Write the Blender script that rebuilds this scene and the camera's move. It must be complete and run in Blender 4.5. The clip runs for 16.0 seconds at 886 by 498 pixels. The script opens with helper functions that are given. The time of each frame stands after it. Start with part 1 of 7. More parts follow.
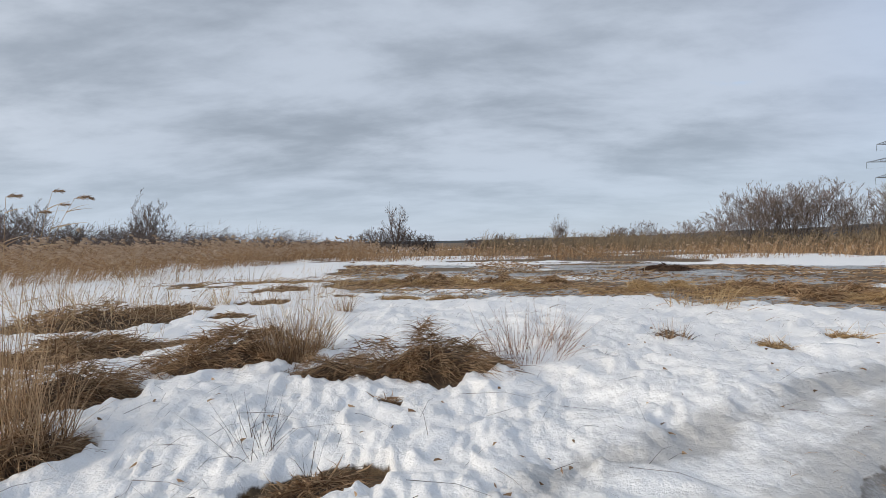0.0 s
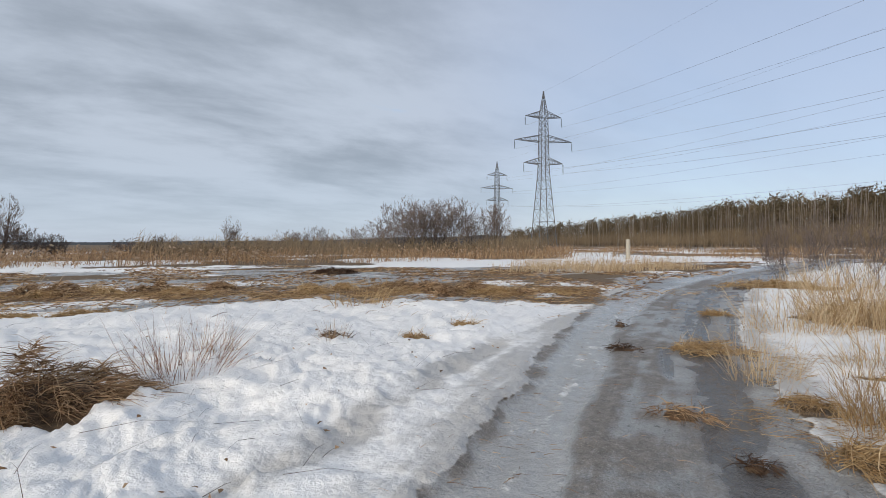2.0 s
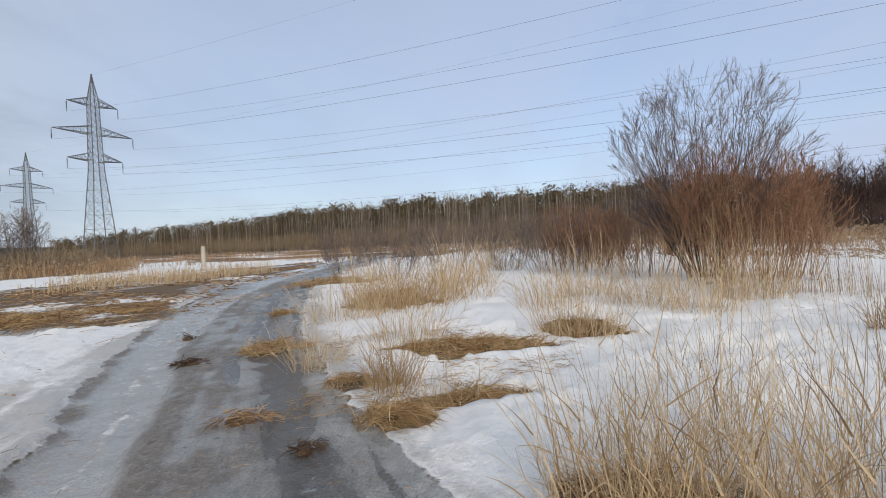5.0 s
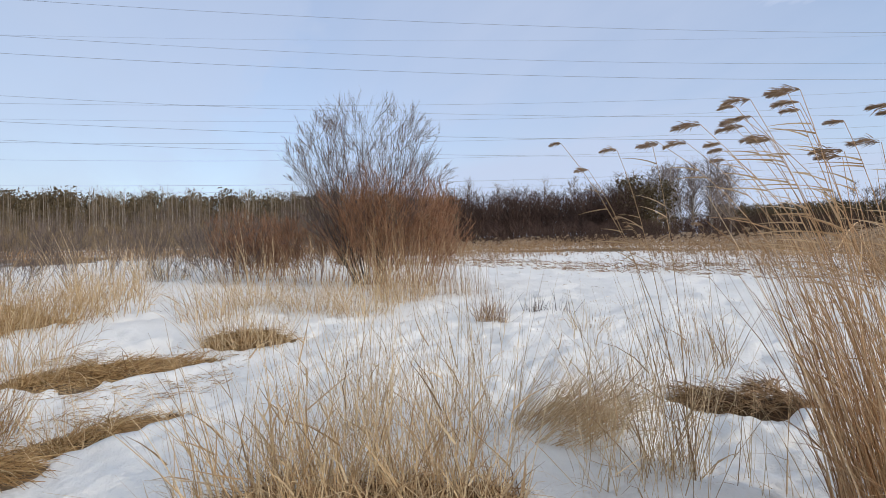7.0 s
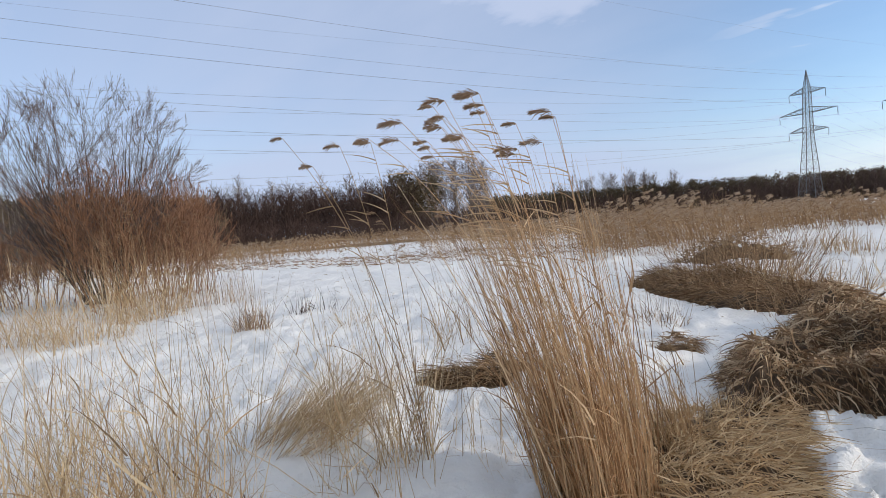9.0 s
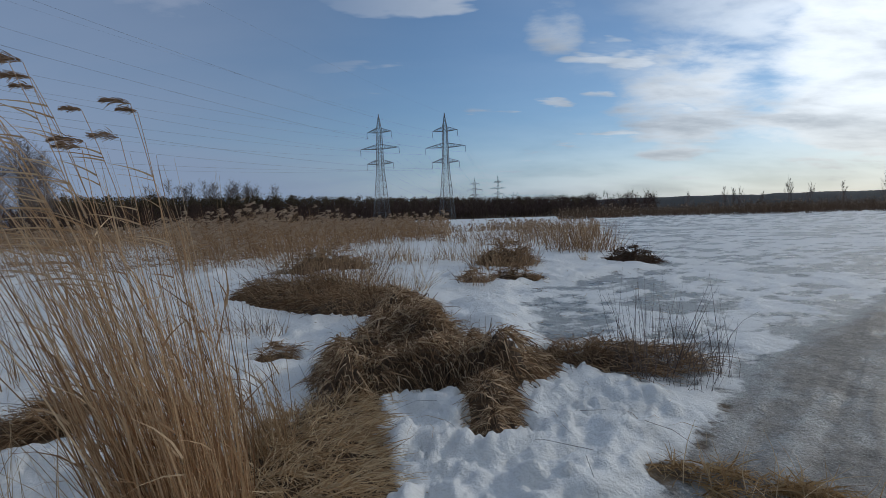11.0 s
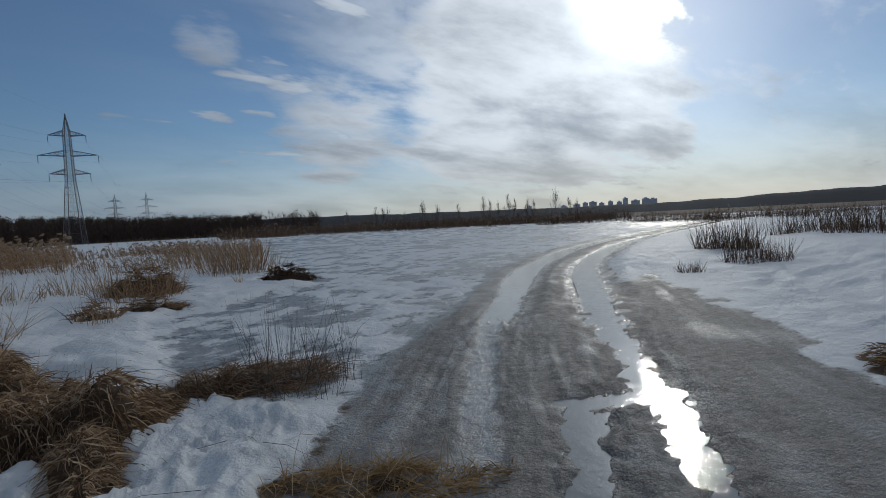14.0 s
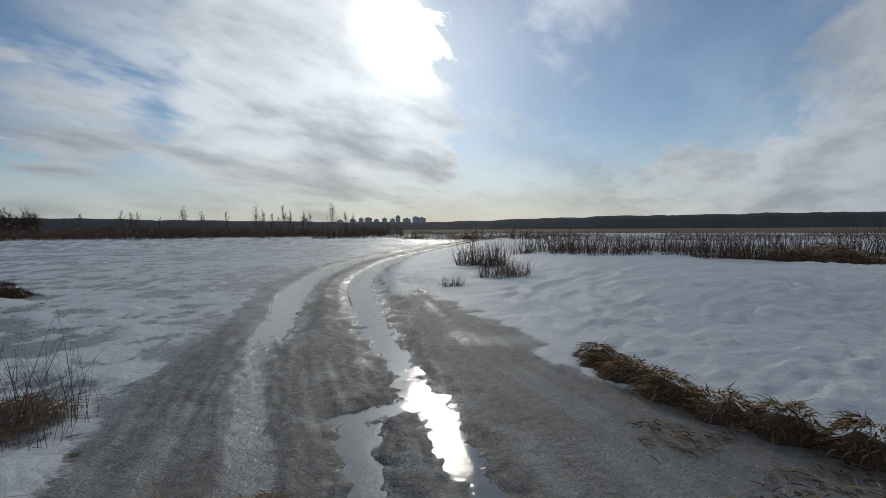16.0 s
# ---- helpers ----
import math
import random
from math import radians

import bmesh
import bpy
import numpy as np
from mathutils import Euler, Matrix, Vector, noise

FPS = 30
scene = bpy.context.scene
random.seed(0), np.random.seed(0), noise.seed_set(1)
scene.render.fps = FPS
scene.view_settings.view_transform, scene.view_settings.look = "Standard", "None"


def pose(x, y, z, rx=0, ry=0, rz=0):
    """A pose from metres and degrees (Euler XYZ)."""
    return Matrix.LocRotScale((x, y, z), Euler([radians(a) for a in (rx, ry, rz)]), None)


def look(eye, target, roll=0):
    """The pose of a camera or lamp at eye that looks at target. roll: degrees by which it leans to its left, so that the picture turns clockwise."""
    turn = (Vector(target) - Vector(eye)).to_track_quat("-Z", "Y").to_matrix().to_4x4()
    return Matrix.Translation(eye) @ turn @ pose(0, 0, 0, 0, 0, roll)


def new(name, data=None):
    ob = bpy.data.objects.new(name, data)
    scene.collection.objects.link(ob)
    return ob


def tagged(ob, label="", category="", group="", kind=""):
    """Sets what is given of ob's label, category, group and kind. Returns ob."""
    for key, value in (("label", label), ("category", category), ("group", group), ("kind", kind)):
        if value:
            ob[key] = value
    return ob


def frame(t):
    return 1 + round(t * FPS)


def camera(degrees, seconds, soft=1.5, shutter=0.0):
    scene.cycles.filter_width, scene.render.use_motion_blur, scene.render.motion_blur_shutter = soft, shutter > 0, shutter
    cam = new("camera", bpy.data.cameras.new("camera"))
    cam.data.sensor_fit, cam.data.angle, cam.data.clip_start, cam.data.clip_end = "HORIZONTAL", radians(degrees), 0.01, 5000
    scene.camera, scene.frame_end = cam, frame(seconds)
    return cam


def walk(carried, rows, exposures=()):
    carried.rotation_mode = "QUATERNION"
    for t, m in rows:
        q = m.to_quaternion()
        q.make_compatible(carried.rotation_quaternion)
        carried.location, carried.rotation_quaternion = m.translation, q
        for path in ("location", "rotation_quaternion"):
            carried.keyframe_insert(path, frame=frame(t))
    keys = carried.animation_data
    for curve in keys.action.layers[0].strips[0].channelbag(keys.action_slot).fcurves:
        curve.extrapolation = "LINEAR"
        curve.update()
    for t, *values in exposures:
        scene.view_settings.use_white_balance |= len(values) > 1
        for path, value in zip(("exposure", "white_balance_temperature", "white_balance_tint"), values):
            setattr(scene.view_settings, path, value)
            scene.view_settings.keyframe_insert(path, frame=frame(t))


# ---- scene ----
cam = camera(82.44, 16.0, soft=0.8)
PATH = [
    (0.00, (-0.000, -0.000, 1.600), (-0.000, 9.999, 1.487), -1.07),
    (0.50, (-0.035, 0.040, 1.603), (1.995, 9.831, 1.470), -0.88),
    (1.00, (-0.019, 0.044, 1.601), (3.317, 9.470, 1.454), -0.74),
    (1.50, (0.035, 0.058, 1.604), (4.714, 8.895, 1.470), -0.47),
    (2.00, (0.139, 0.040, 1.599), (5.968, 8.164, 1.501), -0.18),
    (2.50, (0.251, -0.001, 1.590), (6.884, 7.481, 1.497), -0.23),
    (3.00, (0.359, -0.045, 1.581), (7.791, 6.644, 1.467), -0.77),
    (3.20, (0.392, -0.060, 1.586), (8.058, 6.360, 1.456), -1.05),
    (5.30, (0.326, -0.112, 1.595), (10.296, 0.626, 1.355), -2.16),
    (5.50, (0.319, -0.110, 1.610), (10.313, 0.080, 1.321), -1.80),
    (6.00, (0.308, -0.130, 1.594), (10.162, -1.812, 1.302), -1.68),
    (6.50, (0.298, -0.190, 1.603), (9.789, -3.327, 1.338), -1.23),
    (7.00, (0.281, -0.279, 1.601), (9.265, -4.667, 1.401), -1.04),
    (7.50, (0.282, -0.407, 1.589), (8.782, -5.671, 1.377), -2.52),
    (8.00, (0.274, -0.525, 1.585), (8.317, -6.460, 1.314), -3.36),
    (8.50, (0.212, -0.608, 1.596), (7.578, -7.361, 1.237), -3.92),
    (9.00, (0.167, -0.647, 1.603), (6.546, -8.334, 1.134), -4.34),
    (9.50, (0.143, -0.709, 1.596), (5.175, -9.332, 1.026), -4.42),
    (10.00, (0.152, -0.737, 1.605), (3.161, -10.251, 0.953), -3.78),
    (10.20, (0.164, -0.730, 1.607), (2.450, -10.444, 0.960), -3.44),
    (12.30, (0.001, -0.671, 1.603), (-4.124, -9.771, 1.187), -0.88),
    (12.50, (-0.041, -0.649, 1.606), (-4.488, -9.596, 1.183), -1.19),
    (13.00, (-0.147, -0.618, 1.608), (-5.259, -9.200, 1.138), -1.99),
    (13.50, (-0.205, -0.603, 1.601), (-5.862, -8.834, 1.099), -2.63),
    (14.00, (-0.242, -0.592, 1.598), (-6.610, -8.285, 1.066), -2.79),
    (14.50, (-0.248, -0.584, 1.583), (-7.498, -7.451, 1.053), -2.31),
    (15.00, (-0.250, -0.638, 1.597), (-8.421, -6.377, 1.039), -1.07),
    (15.50, (-0.223, -0.613, 1.601), (-9.046, -5.299, 1.165), -0.88),
    (16.00, (-0.215, -0.602, 1.615), (-9.248, -4.876, 1.239), -0.32),
]
# seconds, stops, kelvin, tint
EXPOSURES = [(0.0, -0.2, 6900, 11), (1.5, -0.22, 6900, 11), (3.0, -0.28, 6850, 11), (5.5, -0.2, 6850, 11), (8.2, -0.13, 6850, 11), (9.0, -0.2, 6700, 11), (10.2, -0.85, 6300, 9), (12.3, -1.75, 5750, 6), (14.5, -1.82, 5950, 7), (16.0, -1.8, 6100, 7)]
walk(cam, [(t, look(eye, target, roll)) for t, eye, target, roll in PATH], EXPOSURES)

# ---------------------------------------------------------------- sky and sun
SUN_AZ, SUN_EL = 243.5, 21.0
sa, se = radians(SUN_AZ), radians(SUN_EL)
SUN_DIR = Vector((math.sin(sa) * math.cos(se), math.cos(sa) * math.cos(se), math.sin(se)))


def build_world():
    world = bpy.data.worlds.new("sky")
    scene.world = world
    world.use_nodes = True
    nt = world.node_tree
    N, L = nt.nodes, nt.links
    N.clear()

    def math_node(op, a, b=None, clamp=False):
        n = N.new("ShaderNodeMath")
        n.operation, n.use_clamp = op, clamp
        for i, v in enumerate((a, b)):
            if v is None:
                continue
            if isinstance(v, (int, float)):
                n.inputs[i].default_value = v
            else:
                L.new(v, n.inputs[i])
        return n.outputs[0]

    def ramp(v, lo, hi, smooth=True):
        n = N.new("ShaderNodeMapRange")
        n.interpolation_type = "SMOOTHSTEP" if smooth else "LINEAR"
        n.inputs["From Min"].default_value, n.inputs["From Max"].default_value = lo, hi
        L.new(v, n.inputs["Value"])
        return n.outputs["Result"]

    def mix(f, a, b):
        n = N.new("ShaderNodeMix")
        n.data_type = "RGBA"
        for s, v in ((0, f), (6, a), (7, b)):
            if isinstance(v, tuple):
                n.inputs[s].default_value = (*v, 1)
            elif isinstance(v, (int, float)):
                n.inputs[s].default_value = v
            else:
                L.new(v, n.inputs[s])
        return n.outputs[2]

    sky = N.new("ShaderNodeTexSky")
    sky.sky_type, sky.sun_disc = "NISHITA", False
    sky.sun_elevation, sky.sun_rotation = se, sa
    sky.air_density, sky.dust_density, sky.ozone_density = 1.0, 0.25, 3.6
    scaled = N.new("ShaderNodeVectorMath")
    scaled.operation = "SCALE"
    L.new(sky.outputs[0], scaled.inputs[0])
    scaled.inputs["Scale"].default_value = 0.21
    co = N.new("ShaderNodeTexCoord")
    sep = N.new("ShaderNodeSeparateXYZ")
    L.new(co.outputs["Generated"], sep.inputs[0])
    x, y, z = sep.outputs
    zz = math_node("ADD", math_node("MAXIMUM", z, 0.0), 0.20)
    u, v = math_node("DIVIDE", x, zz), math_node("DIVIDE", y, zz)
    flat = N.new("ShaderNodeCombineXYZ")
    L.new(u, flat.inputs[0]), L.new(v, flat.inputs[1])

    def cloud_noise(scale, stretch, turn, detail, rough, warp, seed):
        m = N.new("ShaderNodeMapping")
        m.inputs["Rotation"].default_value = (0, 0, radians(turn))
        m.inputs["Scale"].default_value = (scale, scale * stretch, 1)
        m.inputs["Location"].default_value = (seed, seed * 0.7, seed)
        L.new(flat.outputs[0], m.inputs["Vector"])
        n = N.new("ShaderNodeTexNoise")
        n.inputs["Scale"].default_value = 1.0
        n.inputs["Detail"].default_value, n.inputs["Roughness"].default_value = detail, rough
        n.inputs["Distortion"].default_value = warp
        L.new(m.outputs[0], n.inputs["Vector"])
        return n.outputs["Fac"]

    big = cloud_noise(0.42, 1.25, 35, 4, 0.5, 0.4, 3.1)
    mid = cloud_noise(1.3, 1.7, 28, 7, 0.58, 0.12, 7.7)
    fine = cloud_noise(2.6, 1.6, 30, 6, 0.6, 0.3, 5.3)
    streak = cloud_noise(0.45, 3.0, 60, 5, 0.55, 0.3, 1.9)
    near_sun = N.new("ShaderNodeVectorMath")
    near_sun.operation = "DOT_PRODUCT"
    L.new(co.outputs["Generated"], near_sun.inputs[0])
    near_sun.inputs[1].default_value = SUN_DIR
    nd = math_node("MAXIMUM", near_sun.outputs["Value"], 0.0)

    def toward(az, el, width):
        n = N.new("ShaderNodeVectorMath")
        n.operation = "DOT_PRODUCT"
        L.new(co.outputs["Generated"], n.inputs[0])
        n.inputs[1].default_value = (math.sin(radians(az)) * math.cos(radians(el)), math.cos(radians(az)) * math.cos(radians(el)), math.sin(radians(el)))
        return ramp(n.outputs["Value"], math.cos(radians(width)), 1.0)

    north = ramp(y, -0.45, 0.5)                       # a thick veil over the north, breaking up southwards
    body = math_node("ADD", math_node("MULTIPLY", big, 0.45), math_node("MULTIPLY", mid, 0.55))
    body = math_node("ADD", body, math_node("MULTIPLY", north, 0.33))
    body = math_node("ADD", body, math_node("MULTIPLY", toward(232, 20, 24), 0.22))   # the bright bank beside the sun
    body = math_node("SUBTRACT", body, math_node("MULTIPLY", toward(196, 26, 28), 0.10))
    body = math_node("SUBTRACT", body, math_node("MULTIPLY", toward(264, 24, 24), 0.12))
    body = math_node("ADD", body, math_node("MULTIPLY", math_node("SUBTRACT", fine, 0.5), 0.24))
    body = math_node("ADD", body, math_node("MULTIPLY", toward(226, 13, 13), 0.07))
    body = math_node("ADD", body, math_node("MULTIPLY", toward(208, 11.5, 8), 0.14))
    body = math_node("ADD", body, math_node("MULTIPLY", toward(196, 20, 5), 0.16))
    body = math_node("SUBTRACT", body, math_node("MULTIPLY", toward(258, 19, 17), 0.13))
    body = math_node("SUBTRACT", body, math_node("MULTIPLY", toward(280, 22, 18), 0.12))
    cover = ramp(body, 0.505, 0.655)
    small = math_node("MULTIPLY", ramp(cloud_noise(2.1, 2.4, 12, 4, 0.5, 0.1, 9.4), 0.57, 0.66), toward(205, 20, 45))
    cover = math_node("MAXIMUM", cover, math_node("MULTIPLY", small, 0.9))
    veil = math_node("MULTIPLY", ramp(streak, 0.25, 0.75), math_node("ADD", 0.12, math_node("MULTIPLY", north, 0.48)))
    veil = math_node("ADD", veil, math_node("MULTIPLY", toward(120, 8, 62), math_node("ADD", 0.45, math_node("MULTIPLY", streak, 0.6))))
    veil = math_node("MULTIPLY", veil, math_node("SUBTRACT", 1.0, math_node("MULTIPLY", toward(75, 24, 42), 0.35)))
    low = math_node("SUBTRACT", 1.0, ramp(z, 0.0, 0.20))
    veil = math_node("ADD", veil, math_node("MULTIPLY", low, 0.80), True)
    wisps = math_node("MULTIPLY", math_node("MULTIPLY", ramp(math_node("ADD", math_node("MULTIPLY", streak, 0.7), math_node("MULTIPLY", fine, 0.3)), 0.47, 0.60), toward(238, 8, 48)), 0.85)
    cover = math_node("MAXIMUM", cover, wisps)
    cover = math_node("MAXIMUM", cover, veil)
    calm = math_node("MULTIPLY", toward(78, 22, 44), 0.85)
    cover = math_node("ADD", math_node("MULTIPLY", cover, math_node("SUBTRACT", 1.0, calm)), math_node("MULTIPLY", calm, math_node("ADD", 0.50, math_node("MULTIPLY", streak, 0.50))))
    cover = math_node("MULTIPLY", cover, 0.94)
    thick = ramp(mid, 0.34, 0.72)
    wide = math_node("POWER", nd, 3.0)
    east = toward(135, 10, 75)
    shade = mix(thick, (0.60, 0.70, 0.85), (0.36, 0.43, 0.53))
    shade = mix(math_node("MULTIPLY", low, 0.75), shade, (0.58, 0.71, 0.90))
    shade = mix(math_node("MULTIPLY", toward(76, 24, 50), 0.85), shade, (0.56, 0.66, 0.86))
    shade = mix(east, shade, (0.60, 0.72, 0.98))
    lit = mix(thick, (3.3, 3.3, 3.28), (1.30, 1.38, 1.50))
    cloud = mix(wide, shade, lit)
    cloud = mix(math_node("MULTIPLY", math_node("MULTIPLY", low, toward(240, 2, 50)), 0.75), cloud, (1.65, 1.52, 1.30))
    bright = ramp(math_node("ADD", body, math_node("MULTIPLY", fine, 0.25)), 0.70, 0.90)
    glow = N.new("ShaderNodeVectorMath")
    glow.operation = "DOT_PRODUCT"
    L.new(co.outputs["Generated"], glow.inputs[0])
    glow.inputs[1].default_value = (math.sin(sa) * math.cos(se + 0.035), math.cos(sa) * math.cos(se + 0.035), math.sin(se + 0.035))
    core = mix(math_node("MULTIPLY", math_node("POWER", math_node("MAXIMUM", glow.outputs["Value"], 0.0), 360.0), bright), (0.0, 0.0, 0.0), (50.0, 48.5, 45.5))
    halo = mix(math_node("POWER", nd, 60.0), (0.0, 0.0, 0.0), (0.7, 0.68, 0.64))
    both = mix(cover, scaled.outputs[0], cloud)
    add = N.new("ShaderNodeVectorMath")
    add.operation = "ADD"
    L.new(both, add.inputs[0]), L.new(core, add.inputs[1])
    add2 = N.new("ShaderNodeVectorMath")
    add2.operation = "ADD"
    L.new(add.outputs[0], add2.inputs[0]), L.new(halo, add2.inputs[1])
    bg = N.new("ShaderNodeBackground")
    L.new(add2.outputs[0], bg.inputs[0])
    bg.inputs[1].default_value = 1.0
    out = N.new("ShaderNodeOutputWorld")
    L.new(bg.outputs[0], out.inputs[0])


build_world()
sun_data = bpy.data.lights.new("sun", "SUN")
sun_data.energy, sun_data.angle, sun_data.color = 2.0, radians(2.0), (1.0, 0.89, 0.74)
sun_lamp = new("sun", sun_data)
sun_lamp.matrix_world = look(SUN_DIR * 300, (0, 0, 0))

# ---------------------------------------------------------------- materials


def material(name, build):
    m = bpy.data.materials.new(name)
    m.use_nodes = True
    nt = m.node_tree
    bsdf = nt.nodes["Principled BSDF"]
    build(nt, bsdf)
    return m


def noise_fac(nt, scale, detail=4, rough=0.6, vec=None, warp=0.0):
    n = nt.nodes.new("ShaderNodeTexNoise")
    n.inputs["Scale"].default_value, n.inputs["Detail"].default_value = scale, detail
    n.inputs["Roughness"].default_value, n.inputs["Distortion"].default_value = rough, warp
    if vec is not None:
        nt.links.new(vec, n.inputs["Vector"])
    return n.outputs["Fac"]


def world_pos(nt):
    return nt.nodes.new("ShaderNodeNewGeometry").outputs["Position"]


def ramp_of(nt, fac, stops):
    r = nt.nodes.new("ShaderNodeValToRGB")
    el = r.color_ramp.elements
    while len(el) < len(stops):
        el.new(0.5)
    for e, (p, c) in zip(el, stops):
        e.position, e.color = p, (*c, 1)
    nt.links.new(fac, r.inputs[0])
    return r.outputs[0]


def remap(nt, v, lo, hi, a=0.0, b=1.0):
    n = nt.nodes.new("ShaderNodeMapRange")
    n.interpolation_type = "SMOOTHSTEP"
    for k, val in (("From Min", lo), ("From Max", hi), ("To Min", a), ("To Max", b)):
        n.inputs[k].default_value = val
    nt.links.new(v, n.inputs["Value"])
    return n.outputs["Result"]


def mixed(nt, f, a, b):
    n = nt.nodes.new("ShaderNodeMix")
    n.data_type = "RGBA"
    for s, v in ((0, f), (6, a), (7, b)):
        if isinstance(v, tuple):
            n.inputs[s].default_value = (*v, 1)
        elif isinstance(v, (int, float)):
            n.inputs[s].default_value = v
        else:
            nt.links.new(v, n.inputs[s])
    return n.outputs[2]


def op(nt, kind, a, b, clamp=False):
    n = nt.nodes.new("ShaderNodeMath")
    n.operation, n.use_clamp = kind, clamp
    for i, v in enumerate((a, b)):
        if isinstance(v, (int, float)):
            n.inputs[i].default_value = v
        else:
            nt.links.new(v, n.inputs[i])
    return n.outputs[0]


def bump(nt, bsdf, height, strength, distance):
    b = nt.nodes.new("ShaderNodeBump")
    b.inputs["Strength"].default_value, b.inputs["Distance"].default_value = strength, distance
    nt.links.new(height, b.inputs["Height"])
    nt.links.new(b.outputs[0], bsdf.inputs["Normal"])


def straw_like(stops, rough=0.75, patch=1.3, trans=0.35):
    """Dry stalks: each stalk has its own tone, with larger patches on top."""
    def build(nt, bsdf):
        isl = nt.nodes.new("ShaderNodeNewGeometry")
        tone = op(nt, "ADD", op(nt, "MULTIPLY", isl.outputs["Random Per Island"], 0.65), op(nt, "MULTIPLY", noise_fac(nt, patch, 3, 0.6, world_pos(nt)), 0.35))
        col = ramp_of(nt, tone, stops)
        fine = noise_fac(nt, 60, 2, 0.5, world_pos(nt))
        col = mixed(nt, op(nt, "MULTIPLY", fine, 0.35), col, stops[0][1])
        nt.links.new(col, bsdf.inputs["Base Color"])
        bsdf.inputs["Roughness"].default_value = rough
        bsdf.inputs["Specular IOR Level"].default_value = 0.3
        if trans:
            thin = nt.nodes.new("ShaderNodeBsdfTranslucent")
            nt.links.new(col, thin.inputs["Color"])
            both = nt.nodes.new("ShaderNodeMixShader")
            both.inputs[0].default_value = trans
            nt.links.new(bsdf.outputs[0], both.inputs[1])
            nt.links.new(thin.outputs[0], both.inputs[2])
            nt.links.new(both.outputs[0], nt.nodes["Material Output"].inputs["Surface"])
    return build


M_STRAW = material("pale_straw", straw_like([(0.1, (0.25, 0.155, 0.080)), (0.45, (0.59, 0.43, 0.255)), (0.9, (0.87, 0.72, 0.49))]))
M_DRAPE = material("drooping_sedge", straw_like([(0.1, (0.085, 0.050, 0.029)), (0.38, (0.29, 0.185, 0.108)), (0.60, (0.54, 0.375, 0.23)), (0.80, (0.88, 0.70, 0.48))], 0.75, 1.3, 0.55))
M_CURL = material("curled_wet_sedge", straw_like([(0.1, (0.045, 0.026, 0.014)), (0.36, (0.17, 0.100, 0.050)), (0.58, (0.40, 0.255, 0.125)), (0.82, (0.76, 0.56, 0.32))], 0.6, 2.2, 0.35))
M_WILLOW = material("dark_willow_twig", straw_like([(0.1, (0.065, 0.047, 0.043)), (0.5, (0.14, 0.104, 0.094)), (0.9, (0.23, 0.178, 0.162))], 0.8, 1.3, 0.0))
M_MARSH = material("marsh_reeds", straw_like([(0.1, (0.058, 0.036, 0.022)), (0.5, (0.145, 0.090, 0.055)), (0.9, (0.27, 0.18, 0.115))], 0.85, 0.1, 0.05))
M_FARPLUME = material("pale_plume", straw_like([(0.1, (0.30, 0.20, 0.13)), (0.5, (0.45, 0.33, 0.225)), (0.9, (0.60, 0.47, 0.34))]))
M_GOLD = material("golden_straw", straw_like([(0.1, (0.18, 0.10, 0.042)), (0.45, (0.43, 0.28, 0.135)), (0.9, (0.68, 0.50, 0.275))]))
M_MAT = material("matted_brown_grass", straw_like([(0.1, (0.075, 0.040, 0.021)), (0.38, (0.26, 0.155, 0.083)), (0.9, (0.68, 0.48, 0.29))]))
M_DARKGRASS = material("dark_wet_grass", straw_like([(0.1, (0.027, 0.016, 0.010)), (0.5, (0.081, 0.044, 0.026)), (0.9, (0.184, 0.107, 0.062))], 0.6))
M_REED = material("reed_stem", straw_like([(0.1, (0.19, 0.115, 0.06)), (0.5, (0.43, 0.29, 0.16)), (0.9, (0.68, 0.51, 0.32))]))
M_REEDFAR = material("reed_bed", straw_like([(0.1, (0.17, 0.095, 0.05)), (0.5, (0.37, 0.235, 0.13)), (0.9, (0.58, 0.41, 0.25))], 0.8, 0.15))
M_SHEAF = material("orange_reed", straw_like([(0.1, (0.22, 0.115, 0.055)), (0.5, (0.57, 0.37, 0.205)), (0.9, (0.85, 0.66, 0.43))]))
M_PLUME = material("reed_plume", straw_like([(0.1, (0.20, 0.12, 0.07)), (0.5, (0.40, 0.27, 0.175)), (0.9, (0.62, 0.47, 0.33))]))
M_TWIG = material("bare_twig", straw_like([(0.1, (0.07, 0.053, 0.046)), (0.5, (0.16, 0.124, 0.107)), (0.9, (0.27, 0.215, 0.19))], 0.8, 1.3, 0.0))
M_FARTWIG = material("grey_brown_twig", straw_like([(0.1, (0.11, 0.085, 0.075)), (0.5, (0.22, 0.175, 0.155)), (0.9, (0.34, 0.28, 0.25))], 0.8, 0.3, 0.0))
M_REDTWIG = material("reddish_twig", straw_like([(0.1, (0.12, 0.056, 0.032)), (0.5, (0.31, 0.16, 0.09)), (0.9, (0.48, 0.285, 0.175))]))
M_DARKTWIG = material("dark_twig", straw_like([(0.1, (0.038, 0.023, 0.019)), (0.5, (0.080, 0.048, 0.039)), (0.9, (0.14, 0.090, 0.073))], 0.85, 0.08, 0.0))
M_WOODTWIG = material("wood_edge_twig", straw_like([(0.1, (0.10, 0.070, 0.043)), (0.5, (0.215, 0.158, 0.096)), (0.9, (0.33, 0.25, 0.16))], 0.85, 0.08, 0.0))
M_BIRCH = material("pale_birch_bark", straw_like([(0.1, (0.18, 0.15, 0.125)), (0.5, (0.36, 0.32, 0.28)), (0.9, (0.58, 0.54, 0.49))]))
